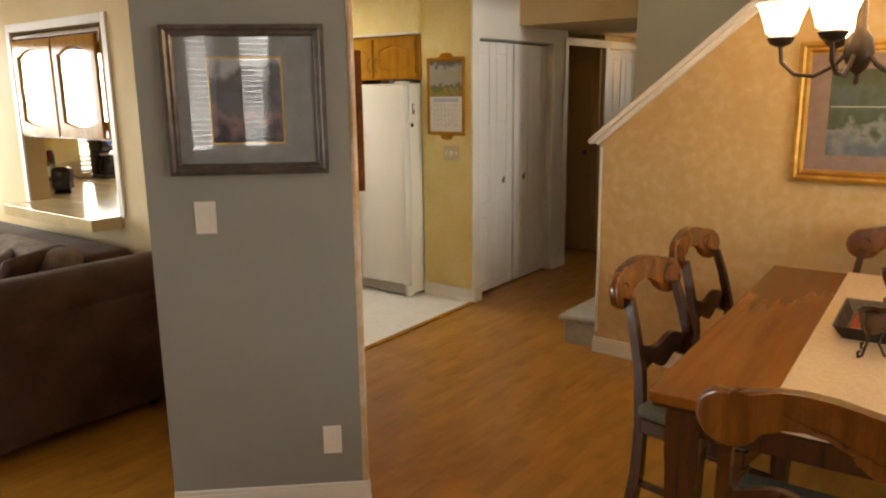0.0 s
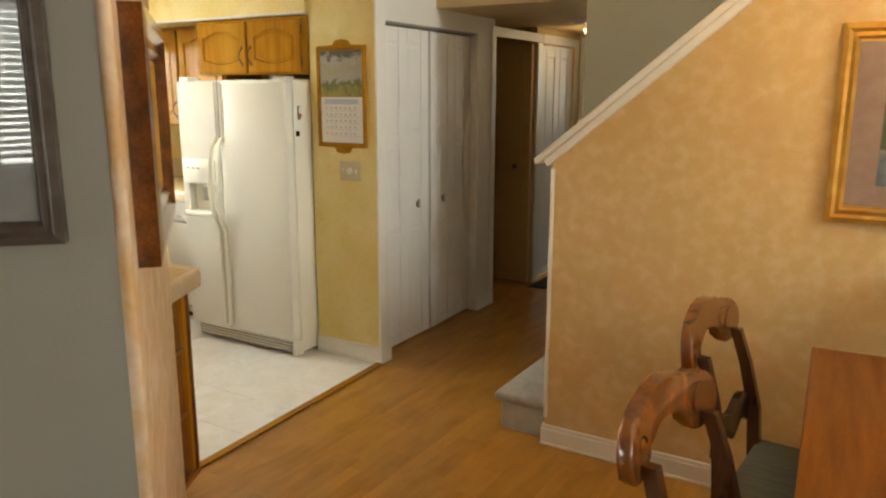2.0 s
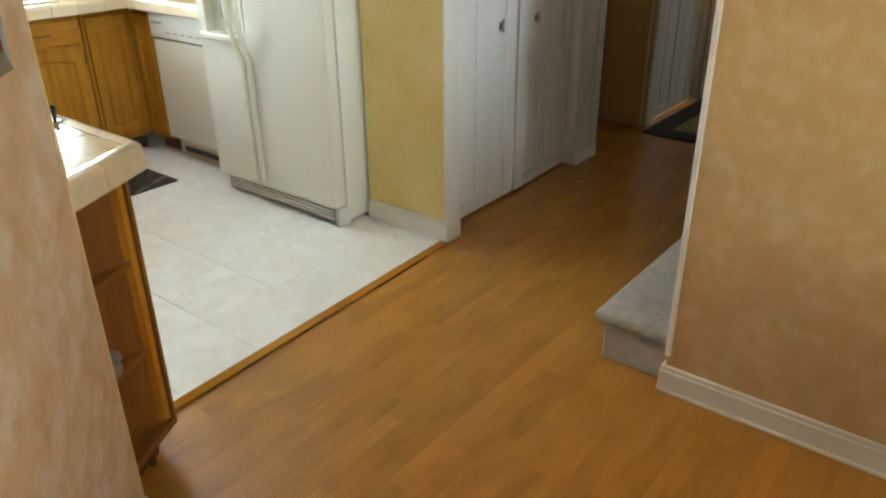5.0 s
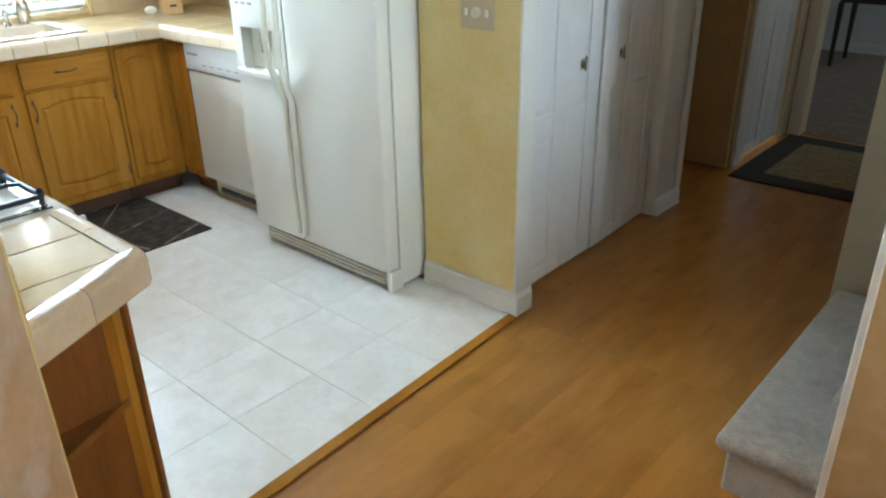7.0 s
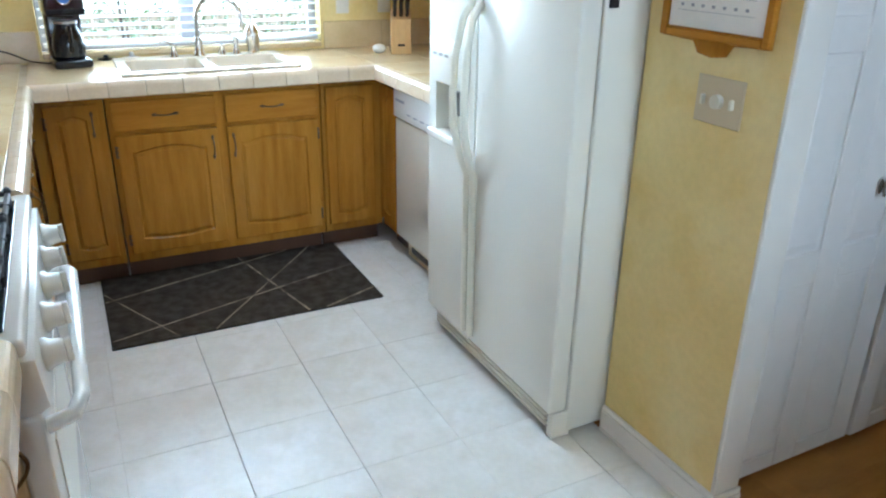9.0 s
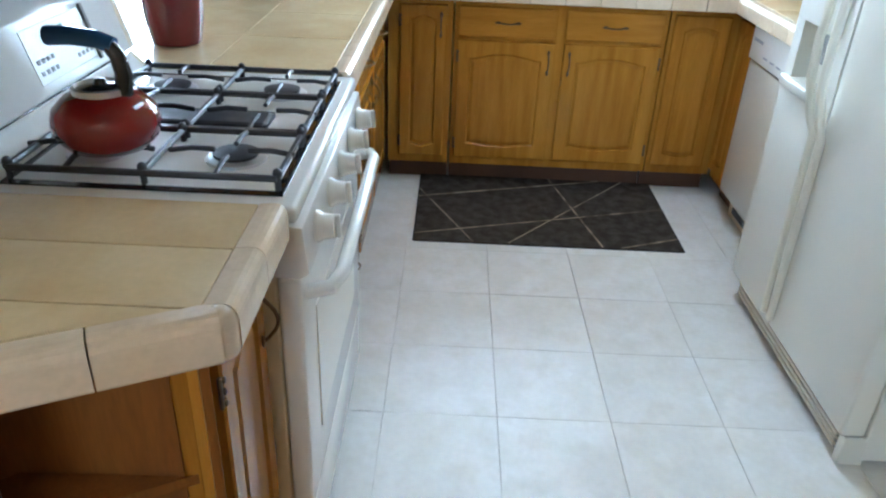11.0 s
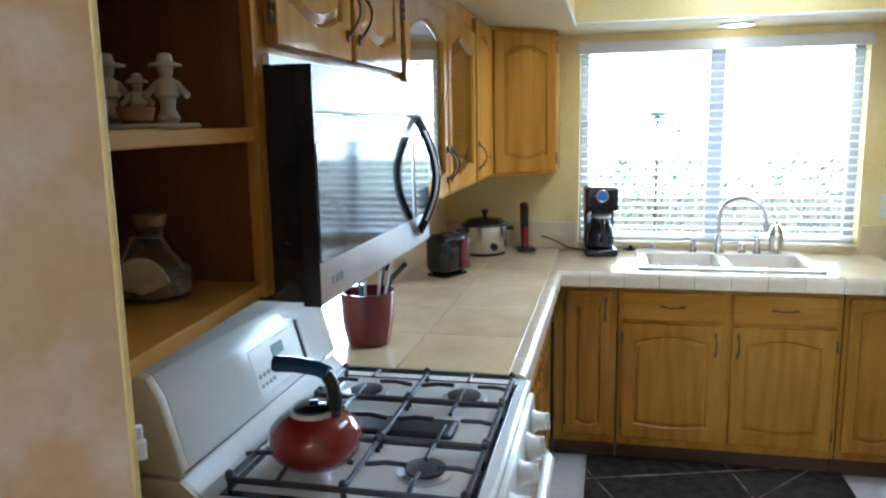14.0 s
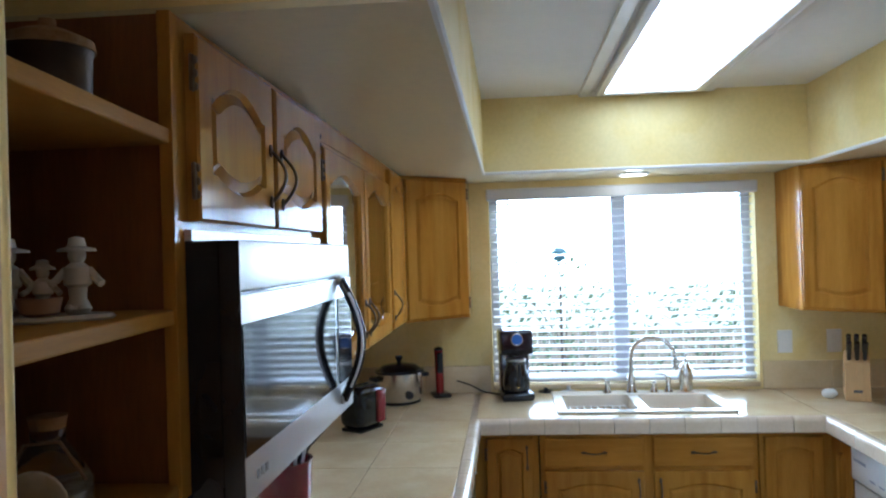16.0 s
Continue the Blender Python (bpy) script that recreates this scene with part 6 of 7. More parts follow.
cv = thing("cordless_mixer", "red upright handheld mixer standing on a black charging base", "hand mixer", place(-5.70, 2.615, Z0, 20))
part("base", box(-0.045, 0.045, -0.055, 0.045, 0, 0.022, 0.008, None, 2), M_BLACK, cv, "", True)
part("body", tube([(0, 0.01, 0.02), (0, 0.014, 0.10), (0, 0.02, 0.17), (0, 0.022, 0.235)], 0.021, 10, None, 0.024), M_RED, cv, "", True)
part("grip", box(-0.016, 0.016, -0.012, 0.002, 0.12, 0.225, 0.005), M_BLACK, cv)
part("head_cap", ball(0.024, (0, 0.022, 0.238), 1, 1, 0.6), M_BLACK, cv, "", True)
solid("power_cord", tube([(-5.72, 2.70, Z0 + 0.075), (-5.75, 2.76, Z0 + 0.05), (-5.755, 2.83, Z0 + 0.012), (-5.72, 2.90, Z0 + 0.005), (-5.68, 2.93, Z0 + 0.005)], 0.004, 6), M_BLACK, "black power cord lying on the worktop", "cord", smooth=True)

cm = thing("coffee_maker", "dark red and black drip coffee maker with a glass carafe", "coffee maker", place(-5.630, 2.998, Z0, 8))
part("base", box(-0.080, 0.080, -0.100, 0.085, 0.0, 0.040, 0.014, None, 3), M_BLACK, cm, "black base", True)
part("tower", box(-0.074, 0.074, 0.010, 0.085, 0.0395, 0.24, 0.014, None, 2), M_DKRED, cm, "dark red tower", True)
part("head", box(-0.080, 0.080, -0.085, 0.085, 0.225, 0.345, 0.016, None, 3), M_DKRED, cm, "dark red filter head", True)
part("fascia", box(-0.079, 0.079, -0.088, -0.080, 0.230, 0.255, 0.003), M_BLACK, cm)
part("dial", lathe([(0.026, 0.0), (0.026, 0.004), (0.0, 0.005)], 18), glow("blue_dial", (0.04, 0.10, 0.30), 0.15), cm, "round blue clock dial", True, pose(0.0, -0.085, 0.302, 90))
part("dial_ring", tube([(0.028 * math.cos(a), -0.087, 0.302 + 0.028 * math.sin(a)) for a in np.linspace(0, 2 * math.pi, 19)], 0.003, 6), M_CHROME, cm, "", True)
crf = part("carafe", lathe([(0.050, 0.0), (0.064, 0.010), (0.068, 0.05), (0.060, 0.10), (0.046, 0.135), (0.048, 0.150)], 24, None, (0, -0.030, 0.041)), M_BLACK, cm, "dark glass carafe", True)
part("carafe_lid", lathe([(0.050, 0.1505), (0.050, 0.160), (0.0, 0.166)], 20, None, (0, -0.030, 0.041)), M_STEEL, crf, "", True)
part("carafe_handle", tube([(0.0, -0.075, 0.185), (0.0, -0.118, 0.18), (0.0, -0.122, 0.12), (0.0, -0.094, 0.075)], 0.009, 8), M_BLACK, crf, "", True)

kb = thing("knife_block", "light beech knife block with black-handled knives", "knife block", place(-5.51, 4.575, Z0, -20))
part("block", yz_slab([(-0.07, 0.0), (0.09, 0.0), (0.09, 0.11), (-0.01, 0.225), (-0.07, 0.175)], -0.052, 0.052, 0.004), M_LIGHTWOOD, kb)
for i in range(6):
    x, k = -0.032 + (i % 3) * 0.032, i // 3
    p0 = Vector((x, -0.048 + 0.042 * k, 0.188 + 0.03 * k))
    part("knife_handle", tube([p0, p0 + Vector((0, -0.062, 0.085))], 0.0095, 7, None, 0.011), M_BLACK, kb, "black knife handle", True)
part("badge", box(-0.018, 0.018, -0.0725, -0.0702, 0.04, 0.052), M_BLACK, kb)
solid("measuring_scoop", ball(0.03, (-5.53, 4.46, Z0 + 0.024), 1, 1.2, 0.8), M_WHITEEN, "small white plastic scoop beside the knife block", "scoop", smooth=True)
solid("paper_stand", yz_slab([(4.74, Z0), (4.78, Z0), (4.855, Z0 + 0.20), (4.845, Z0 + 0.205)], -4.66, -4.46, 0.001), M_PAPER, "white recipe card stand leaning on the splashback", "card stand")


def wall_plate(name, m, w, h, label, parts):
    ob = thing(name, label, name.replace("_", " "), m)
    part("plate", box(-w / 2, w / 2, -0.006, -0.0003, -h / 2, h / 2, 0.002), M_TRIM if name != "dimmer_plate" else M_BISCUIT, ob)
    for nm, x, z, hw, hh, t, mt in parts:
        part(nm, box(x - hw, x + hw, -0.006 - t, -0.0058, z - hh, z + hh, min(0.002, t / 2.5)), mt, ob)
    return ob


OUT = [("receptacle", 0, 0.020, 0.012, 0.014, 0.002, M_TRIM), ("receptacle", 0, -0.020, 0.012, 0.014, 0.002, M_TRIM)]
wall_plate("outlet_plate", place(XW, 4.36, 1.17, 0), 0.072, 0.115, "cream wall outlet plate beside the window", OUT)
wall_plate("outlet_plate", place(XW + 0.0, 4.60, 1.17, 0), 0.072, 0.115, "cream wall outlet plate under the corner cabinet", OUT)
wall_plate("outlet_plate", face_pose(A, B, 0.605, 0.282, 0.006), 0.070, 0.115, "white wall outlet low on the grey-green wall", OUT)
wall_plate("switch_plate", face_pose(A, B, 0.19, 1.171, 0.006), 0.075, 0.118, "white rocker switch on the grey-green wall", [("rocker", 0, 0, 0.016, 0.033, 0.003, M_TRIM)])
wall_plate("switch_plate", face_pose(C, Dp, 0.10, 1.235, 0.0), 0.115, 0.118, "white double switch plate on the diagonal wall in the kitchen", [("toggle", -0.023, 0, 0.005, 0.012, 0.012, M_TRIM), ("toggle", 0.023, 0, 0.005, 0.012, 0.012, M_TRIM)])
dim = wall_plate("dimmer_plate", place(-3.107, YP, 1.14, -90), 0.150, 0.115, "bisque three-gang switch plate with a round dimmer", [("toggle", -0.046, 0, 0.005, 0.012, 0.012, M_HANDLE), ("toggle", 0.046, 0, 0.005, 0.012, 0.012, M_HANDLE)])
part("dimmer_knob", lathe([(0.018, 0.0), (0.017, 0.014), (0.0, 0.015)], 16), M_HANDLE, dim, "round dimmer knob", True, pose(0, -0.006, 0, 90))

# ornaments on the open shelf
def figure_mesh(h, hat):
    """A small china figurine turned as one plain mesh."""
    k = h / 0.145
    b = lathe([(0.020 * k, 0.0), (0.026 * k, 0.01 * k), (0.016 * k, 0.03 * k), (0.018 * k, 0.36 * h), (0.026 * k, 0.40 * h), (0.024 * k, 0.62 * h), (0.010 * k, 0.70 * h), (0.0, 0.72 * h)], 14)
    ball(0.017 * k, (0, 0, 0.79 * h), 1, 1, 1.15, b, 12, 8)
    lathe([(hat, 0.0), (hat * 0.95, 0.003), (0.018 * k, 0.006), (0.014 * k, 0.026 * k), (0.0, 0.030 * k)], 16, b, (0, 0, 0.84 * h))
    for s in (-1, 1):
        tube([(s * 0.020 * k, 0, 0.60 * h), (s * 0.036 * k, -0.004, 0.46 * h), (s * 0.046 * k, -0.010, 0.40 * h)], 0.008 * k, 6, b)
        ball(0.012 * k, (s * 0.010 * k, -0.010 * k, 0.012 * k), 1, 1.6, 0.7, b, 8, 6)
    return b


zf = zsh[1]
fb = thing("figurine_group", "three cream china figurines in sun hats on an oval base", "figurine", pose(-2.765, 2.405, zf + 0.0005, 0, 0, 20))
part("oval_base", lathe([(0.085, 0.0), (0.088, 0.003), (0.084, 0.007), (0.0, 0.007)], 28, None, (0, 0, 0), 0.55, 0.95), M_CERAMIC, fb, "", True)
for nm, y, h, hat in (("tall_figure", 0.040, 0.092, 0.023), ("seated_figure", 0.001, 0.066, 0.015), ("hatted_figure", -0.038, 0.092, 0.026)):
    part(nm, figure_mesh(h, hat), M_CERAMIC, fb, "", True, pose(0, y, 0.0072, 0, 0, 90))
part("basket", lathe([(0.014, 0.0), (0.022, 0.004), (0.026, 0.022), (0.022, 0.022), (0.0, 0.010)], 16, None, (0.022, 0.002, 0.0075)), M_TERRA, fb, "tan basket", True)
jar = thing("shell_jar", "corked glass jar of sand with a scallop shell tied on", "jar", place(-2.815, 2.375, zsh[0] + 0.0005, 15) @ Matrix.Scale(1.2, 4))
part("glass", lathe([(0.038, 0.0), (0.044, 0.004), (0.044, 0.034), (0.024, 0.068), (0.018, 0.076), (0.018, 0.090)], 22), M_GLASS, jar, "clear glass body", True)
part("sand", lathe([(0.036, 0.003), (0.041, 0.006), (0.041, 0.024), (0.0, 0.027)], 20), M_SAND, jar, "", True)
part("cork", lathe([(0.0175, 0.0905), (0.020, 0.104), (0.0, 0.105)], 16), M_CORK, jar, "cork stopper", True)
b = bmesh.new()
fan = [[(0.0, -0.046, 0.012)] * 25]
for rr, yy in ((0.012, -0.0500), (0.026, -0.0535), (0.036, -0.0510), (0.037, -0.0485), (0.020, -0.0475), (0.004, -0.0455)):
    fan.append([(rr * math.sin(radians(-72 + 6 * q)), yy - (0.0012 if q % 2 else 0.0) * rr / 0.036, 0.012 + rr * math.cos(radians(-72 + 6 * q)) * 1.25) for q in range(25)])
loops(b, fan, fill=False)
bmesh.ops.remove_doubles(b, verts=b.verts, dist=1e-6)
part("scallop_shell", b, M_SHELL, jar, "fan-shaped scallop shell", True)
part("raffia", tube([(-0.038, -0.038, 0.02), (-0.018, -0.020, 0.078), (0.018, -0.021, 0.080), (0.046, -0.030, 0.04)], 0.002, 5), M_CORK, jar)
pot = thing("shelf_canister", "dark lidded canister on the top shelf", "canister", pose(-2.75, 2.43, zsh[2] + 0.0005))
part("body", lathe([(0.040, 0.0), (0.048, 0.004), (0.050, 0.060), (0.052, 0.066)], 22), M_DARKIRON, pot, "", True)
part("lid", lathe([(0.054, 0.0665), (0.052, 0.078), (0.026, 0.090), (0.010, 0.094), (0.010, 0.104), (0.0, 0.106)], 22), M_CORK, pot, "", True)
solid("shelf_ornament", merge(ball(0.028, (-2.590, 2.610, 0.36 + 0.018 + 0.0275), 0.8, 1.2, 1.0), ball(0.018, (-2.585, 2.625, 0.36 + 0.018 + 0.062))), M_GREYP, "small grey china ornament in the open base shelf", "ornament", smooth=True)


# ---------------------------------------------------------------- kitchen lights and mat
cl = thing("ceiling_light", "recessed fluorescent ceiling light box with a white moulded frame", "ceiling light")
LX0, LX1, LY0, LY1 = -5.28, -3.80, 3.43, 3.83
part("diffuser", box(LX0, LX1, LY0, LY1, CEIL - 0.022, CEIL - 0.006), M_PANEL, cl, "lit white diffuser")
for k, (o, t, z) in enumerate(((0.0, 0.035, 0.030), (0.055, 0.05, 0.016))):
    for q in ((LX0 - o - t, LX1 + o + t, LY0 - o - t, LY0 - o), (LX0 - o - t, LX1 + o + t, LY1 + o, LY1 + o + t), (LX0 - o - t, LX0 - o, LY0 - o, LY1 + o), (LX1 + o, LX1 + o + t, LY0 - o, LY1 + o)):
        part("frame_moulding", box(*q, CEIL - z, CEIL - 0.0005, 0.004), M_TRIM, cl)
dl = thing("downlight", "small round recessed downlight in the window soffit", "downlight", pose(-5.60, 3.60, SOF - 0.012))
part("trim_ring", lathe([(0.075, -0.001), (0.085, -0.006), (0.070, -0.010), (0.062, -0.004)], 24), M_TRIM, dl, "", True)
part("lens", lathe([(0.060, -0.007), (0.0, -0.009)], 20), M_SPOT, dl, "lit lens", True)
lamp("downlight_lamp", "POINT", pose(-5.60, 3.60, SOF - 0.06), 0.5, (1, 0.88, 0.7), (0.04, 0.04))

km = thing("kitchen_mat", "dark brown kitchen mat with crossing tan lines by the sink", "mat")
KX0, KX1, KY0, KY1 = -5.300, -4.597, 2.960, 4.090
part("pad", box(KX0, KX1, KY0, KY1, 0.0005, 0.009, 0.003), M_MAT, km)
LINES = (((0.25, 0.0), (1.0, 0.22)), ((0.0, 0.56), (1.0, 0.70)), ((1.0, 0.35), (0.0, 0.88)), ((0.38, 0.0), (0.0, 0.78)), ((0.92, 0.0), (0.43, 1.0)), ((1.0, 0.77), (0.85, 1.0)))
for i, (p, q) in enumerate(LINES):
    P0 = Vector((KX0 + 0.004 + p[0] * (KX1 - KX0 - 0.008), KY0 + 0.004 + p[1] * (KY1 - KY0 - 0.008)))
    P1 = Vector((KX0 + 0.004 + q[0] * (KX1 - KX0 - 0.008), KY0 + 0.004 + q[1] * (KY1 - KY0 - 0.008)))
    dv = (P1 - P0).normalized()
    sv = Vector((-dv.y, dv.x)) * (0.0045 if i % 2 else 0.003)
    part("woven_line", prism([tuple(P0 + sv), tuple(P0 - sv), tuple(P1 - sv), tuple(P1 + sv)], 0.0088, 0.0096 + 0.0002 * i), M_MATLINE, km)


# ---------------------------------------------------------------- pictures, mirror, calendar
def framed(name, m, w, h, fw, ft, fmat, label, category="picture"):
    """A mitred moulded frame, centre at the origin, front towards -y."""
    ob = thing(name, label, category, m)
    for nm, a in (("frame_side", 0), ("frame_top", 90), ("frame_side", 180), ("frame_bottom", 270)):
        ww, hh = (w, h) if a % 180 == 0 else (h, w)
        prof = [(0.0, 0.0), (0.0, -ft), (fw * 0.35, -ft * 1.1), (fw * 0.55, -ft * 0.75), (fw * 0.8, -ft * 0.85), (fw, -ft * 0.45), (fw, 0.0)]
        b = bmesh.new()
        ends = []
        for s in (-1, 1):
            ends.append([b.verts.new((ww / 2 - u, y, s * (hh / 2 - u))) for u, y in prof])
        k = len(prof)
        b.faces.new(ends[0])
        b.faces.new(ends[1][::-1])
        for i in range(k):
            b.faces.new((ends[0][i], ends[1][i], ends[1][(i + 1) % k], ends[0][(i + 1) % k]))
        bmesh.ops.rotate(b, verts=b.verts, cent=(0, 0, 0), matrix=Matrix.Rotation(radians(-a), 3, "Y"))
        part(nm, b, fmat, ob)
    return ob


pg = framed("garden_picture", face_pose(A, B, 0.362, 1.582, 0.0065), 0.553, 0.514, 0.04, 0.026, M_PEWTER, "garden print behind glass in a pewter frame")
part("mat_board", box(-0.238, 0.238, -0.008, -0.004, -0.219, 0.219), M_GREYMAT, pg, "grey mat board")
part("fillet", box(-0.128, 0.128, -0.0095, -0.0081, -0.150, 0.150), M_GOLD, pg, "thin gilt fillet")
part("print", box(-0.122, 0.122, -0.0108, -0.0096, -0.144, 0.144), M_ART1, pg, "dim garden scene")
gl = part("glass", box(-0.238, 0.238, -0.0165, -0.0140, -0.219, 0.219), M_GLASS, pg, "reflecting picture glass")
gl.visible_shadow = False

pp = framed("pond_picture", place(-0.607 + 0.50, YST, 1.48, -90), 1.00, 0.68, 0.055, 0.030, M_GOLD, "gilt-framed pond painting with a mauve mat on the peach wall")
part("mat_board", box(-0.447, 0.447, -0.008, -0.004, -0.279, 0.279), M_MAUVE, pp, "mauve mat board")
part("painting", box(-0.352, 0.352, -0.0098, -0.0081, -0.205, 0.205), M_ART2, pp, "pond with willows and a stone basin")
for z in (0.28325, -0.28325):
    part("inner_lip", box(-0.450, 0.450, -0.014, -0.0042, z - 0.00375, z + 0.00375), M_GOLD, pp)
part("basin", ball(0.085, (0.05, -0.010, -0.11), 1.5, 0.02, 0.45), plain("painted_stone", (0.45, 0.45, 0.43), 0.7), pp, "painted stone basin")
part("shore_line", box(-0.345, 0.345, -0.0104, -0.0099, 0.025, 0.031), plain("painted_light", (0.42, 0.42, 0.33), 0.7), pp)

mr = framed("wall_mirror", face_pose(B, C, 0.54, 1.495, 0.0005), 0.74, 0.53, 0.095, 0.045, M_WALNUT, "mirror in a dark burl wood frame on the peach wall", "mirror")
part("mirror_glass", box(-0.280, 0.280, -0.016, -0.012, -0.175, 0.175), M_MIRROR, mr, "silvered mirror glass")
part("inner_slip", merge(merge(box(-0.276, 0.276, -0.022, -0.0161, 0.162, 0.171), box(-0.276, 0.276, -0.022, -0.0161, -0.171, -0.162)),
                         merge(box(-0.276, -0.267, -0.022, -0.0161, -0.1619, 0.1619), box(0.267, 0.276, -0.022, -0.0161, -0.1619, 0.1619))), M_GOLD, mr)

cal = thing("wall_calendar", "oak-framed wall calendar with a cottage picture over a month grid", "calendar", place(-3.150, YP, 1.560, -90))
b = slab_xz([(-0.172, -0.285), (-0.06, -0.285), (-0.045, -0.315), (0.0, -0.322), (0.045, -0.315), (0.06, -0.285), (0.172, -0.285), (0.172, 0.285), (0.06, 0.285), (0.045, 0.312), (0.0, 0.320), (-0.045, 0.312), (-0.06, 0.285), (-0.172, 0.285)], -0.012, -0.0006, 0.003)
part("backboard", b, M_OAK, cal)
for q in ((-0.175, -0.152, -0.282, 0.282), (0.152, 0.175, -0.282, 0.282), (-0.152, 0.152, 0.262, 0.282), (-0.152, 0.152, -0.282, -0.262)):
    part("rail", box(q[0], q[1], -0.022, -0.0121, q[2], q[3], 0.003), M_OAKH, cal)
part("picture_page", box(-0.149, 0.149, -0.0155, -0.0125, 0.002, 0.258), M_ART3, cal, "cottage garden picture")
pg2 = part("month_page", box(-0.149, 0.149, -0.0155, -0.0125, -0.258, 0.0), M_PAPER, cal, "white month page")
part("month_name", box(-0.120, 0.120, -0.0163, -0.0156, -0.040, -0.012), M_BLUEINK, pg2)
for r in range(5):
    part("rule", box(-0.120, 0.120, -0.0161, -0.0156, -0.075 - r * 0.036, -0.074 - r * 0.036), M_INK, pg2)
    for k in range(7):
        part("day_number", box(-0.114 + k * 0.034, -0.104 + k * 0.034, -0.0161, -0.0156, -0.065 - r * 0.036, -0.058 - r * 0.036), M_INK, pg2)


# ---------------------------------------------------------------- dining table and chairs
TX0, TX1, TY0, TY1, TZ = -0.53, 0.42, 1.83, 3.66, 0.755
tb = thing("dining_table", "cherry wood dining table with square tapered legs", "table")
part("tabletop", box(TX0, TX1, TY0, TY1, TZ - 0.035, TZ, 0.006, None, 2), M_CHERRY, tb)
part("edge_moulding", box(TX0 + 0.012, TX1 - 0.012, TY0 + 0.012, TY1 - 0.012, TZ - 0.052, TZ - 0.0352, 0.006), M_CHAIRD, tb)
for q in ((TX0 + 0.06, TX1 - 0.06, TY0 + 0.06, TY0 + 0.085), (TX0 + 0.06, TX1 - 0.06, TY1 - 0.085, TY1 - 0.06), (TX0 + 0.06, TX0 + 0.085, TY0 + 0.0851, TY1 - 0.0851), (TX1 - 0.085, TX1 - 0.06, TY0 + 0.0851, TY1 - 0.0851)):
    part("apron", box(*q, TZ - 0.14, TZ - 0.0522, 0.002), M_CHAIRD, tb)
for x in (TX0 + 0.045, TX1 - 0.145):
    for y in (TY0 + 0.045, TY1 - 0.145):
        b = bmesh.new()
        loops(b, [[(x + k, y + k, z), (x + 0.1 - k, y + k, z), (x + 0.1 - k, y + 0.1 - k, z), (x + k, y + 0.1 - k, z)] for k, z in
                  ((0.022, 0.0), (0.018, 0.06), (0.012, 0.065), (0.004, 0.50), (0.0, 0.56), (0.0, TZ - 0.0525))])
        part("leg", b, M_CHAIRD, tb)
rn = solid("table_runner", box(-0.210, 0.17, TY0 - 0.012, TY1 + 0.012, TZ + 0.0004, TZ + 0.004, 0.0015), M_RUNNER, "cream linen runner down the middle of the table", "table runner")
part("front_drop", box(-0.210, 0.17, TY0 - 0.016, TY0 - 0.0125, TZ - 0.03, TZ + 0.003, 0.001), M_RUNNER, rn)
tray = thing("centre_tray", "dark wooden tray with a red lacquered floor on the table runner", "tray", pose(-0.005, 2.78, TZ + 0.0045))
b = bmesh.new()
loops(b, [[(-0.14 * k, -0.20 * k, z), (0.14 * k, -0.20 * k, z), (0.14 * k, 0.20 * k, z), (-0.14 * k, 0.20 * k, z)] for k, z in ((0.80, 0.0), (1.0, 0.05), (1.02, 0.052), (0.97, 0.050), (0.79, 0.008))])
part("dish", b, M_DARKWOOD, tray, "dark wooden rim")
part("tray_floor", box(-0.104, 0.104, -0.150, 0.150, 0.0085, 0.0115, 0.001), plain("orange_red_lacquer", (0.33, 0.045, 0.02), 0.2), tray, "orange-red lacquered floor")


def goblet(x, y):
    ob = thing("candle_holder", "dark iron scrolled candle holder with an amber glass cup", "candle holder", pose(x, y, TZ + 0.0045), group="candle holders")
    part("cup", lathe([(0.012, 0.075), (0.030, 0.085), (0.045, 0.12), (0.046, 0.150), (0.042, 0.150), (0.040, 0.12), (0.010, 0.085)], 20), plain("smoky_amber_glass", (0.09, 0.045, 0.02), 0.08), ob, "", True)
    for i in range(3):
        a = i * 2.094
        pts = [(r * math.cos(a), r * math.sin(a), z) for r, z in ((0.046, 0.150), (0.056, 0.11), (0.030, 0.075), (0.022, 0.045), (0.040, 0.008), (0.058, 0.006), (0.062, 0.022), (0.050, 0.026))]
        part("scroll_leg", tube(pts, 0.0045, 6), M_DARKIRON, ob, "", True)
    part("rim_ring", tube([(0.047 * math.cos(a), 0.047 * math.sin(a), 0.151) for a in np.linspace(0, 2 * math.pi, 17)], 0.004, 6), M_DARKIRON, ob, "", True)


goblet(-0.02, 2.47)
goblet(0.0, 3.11)


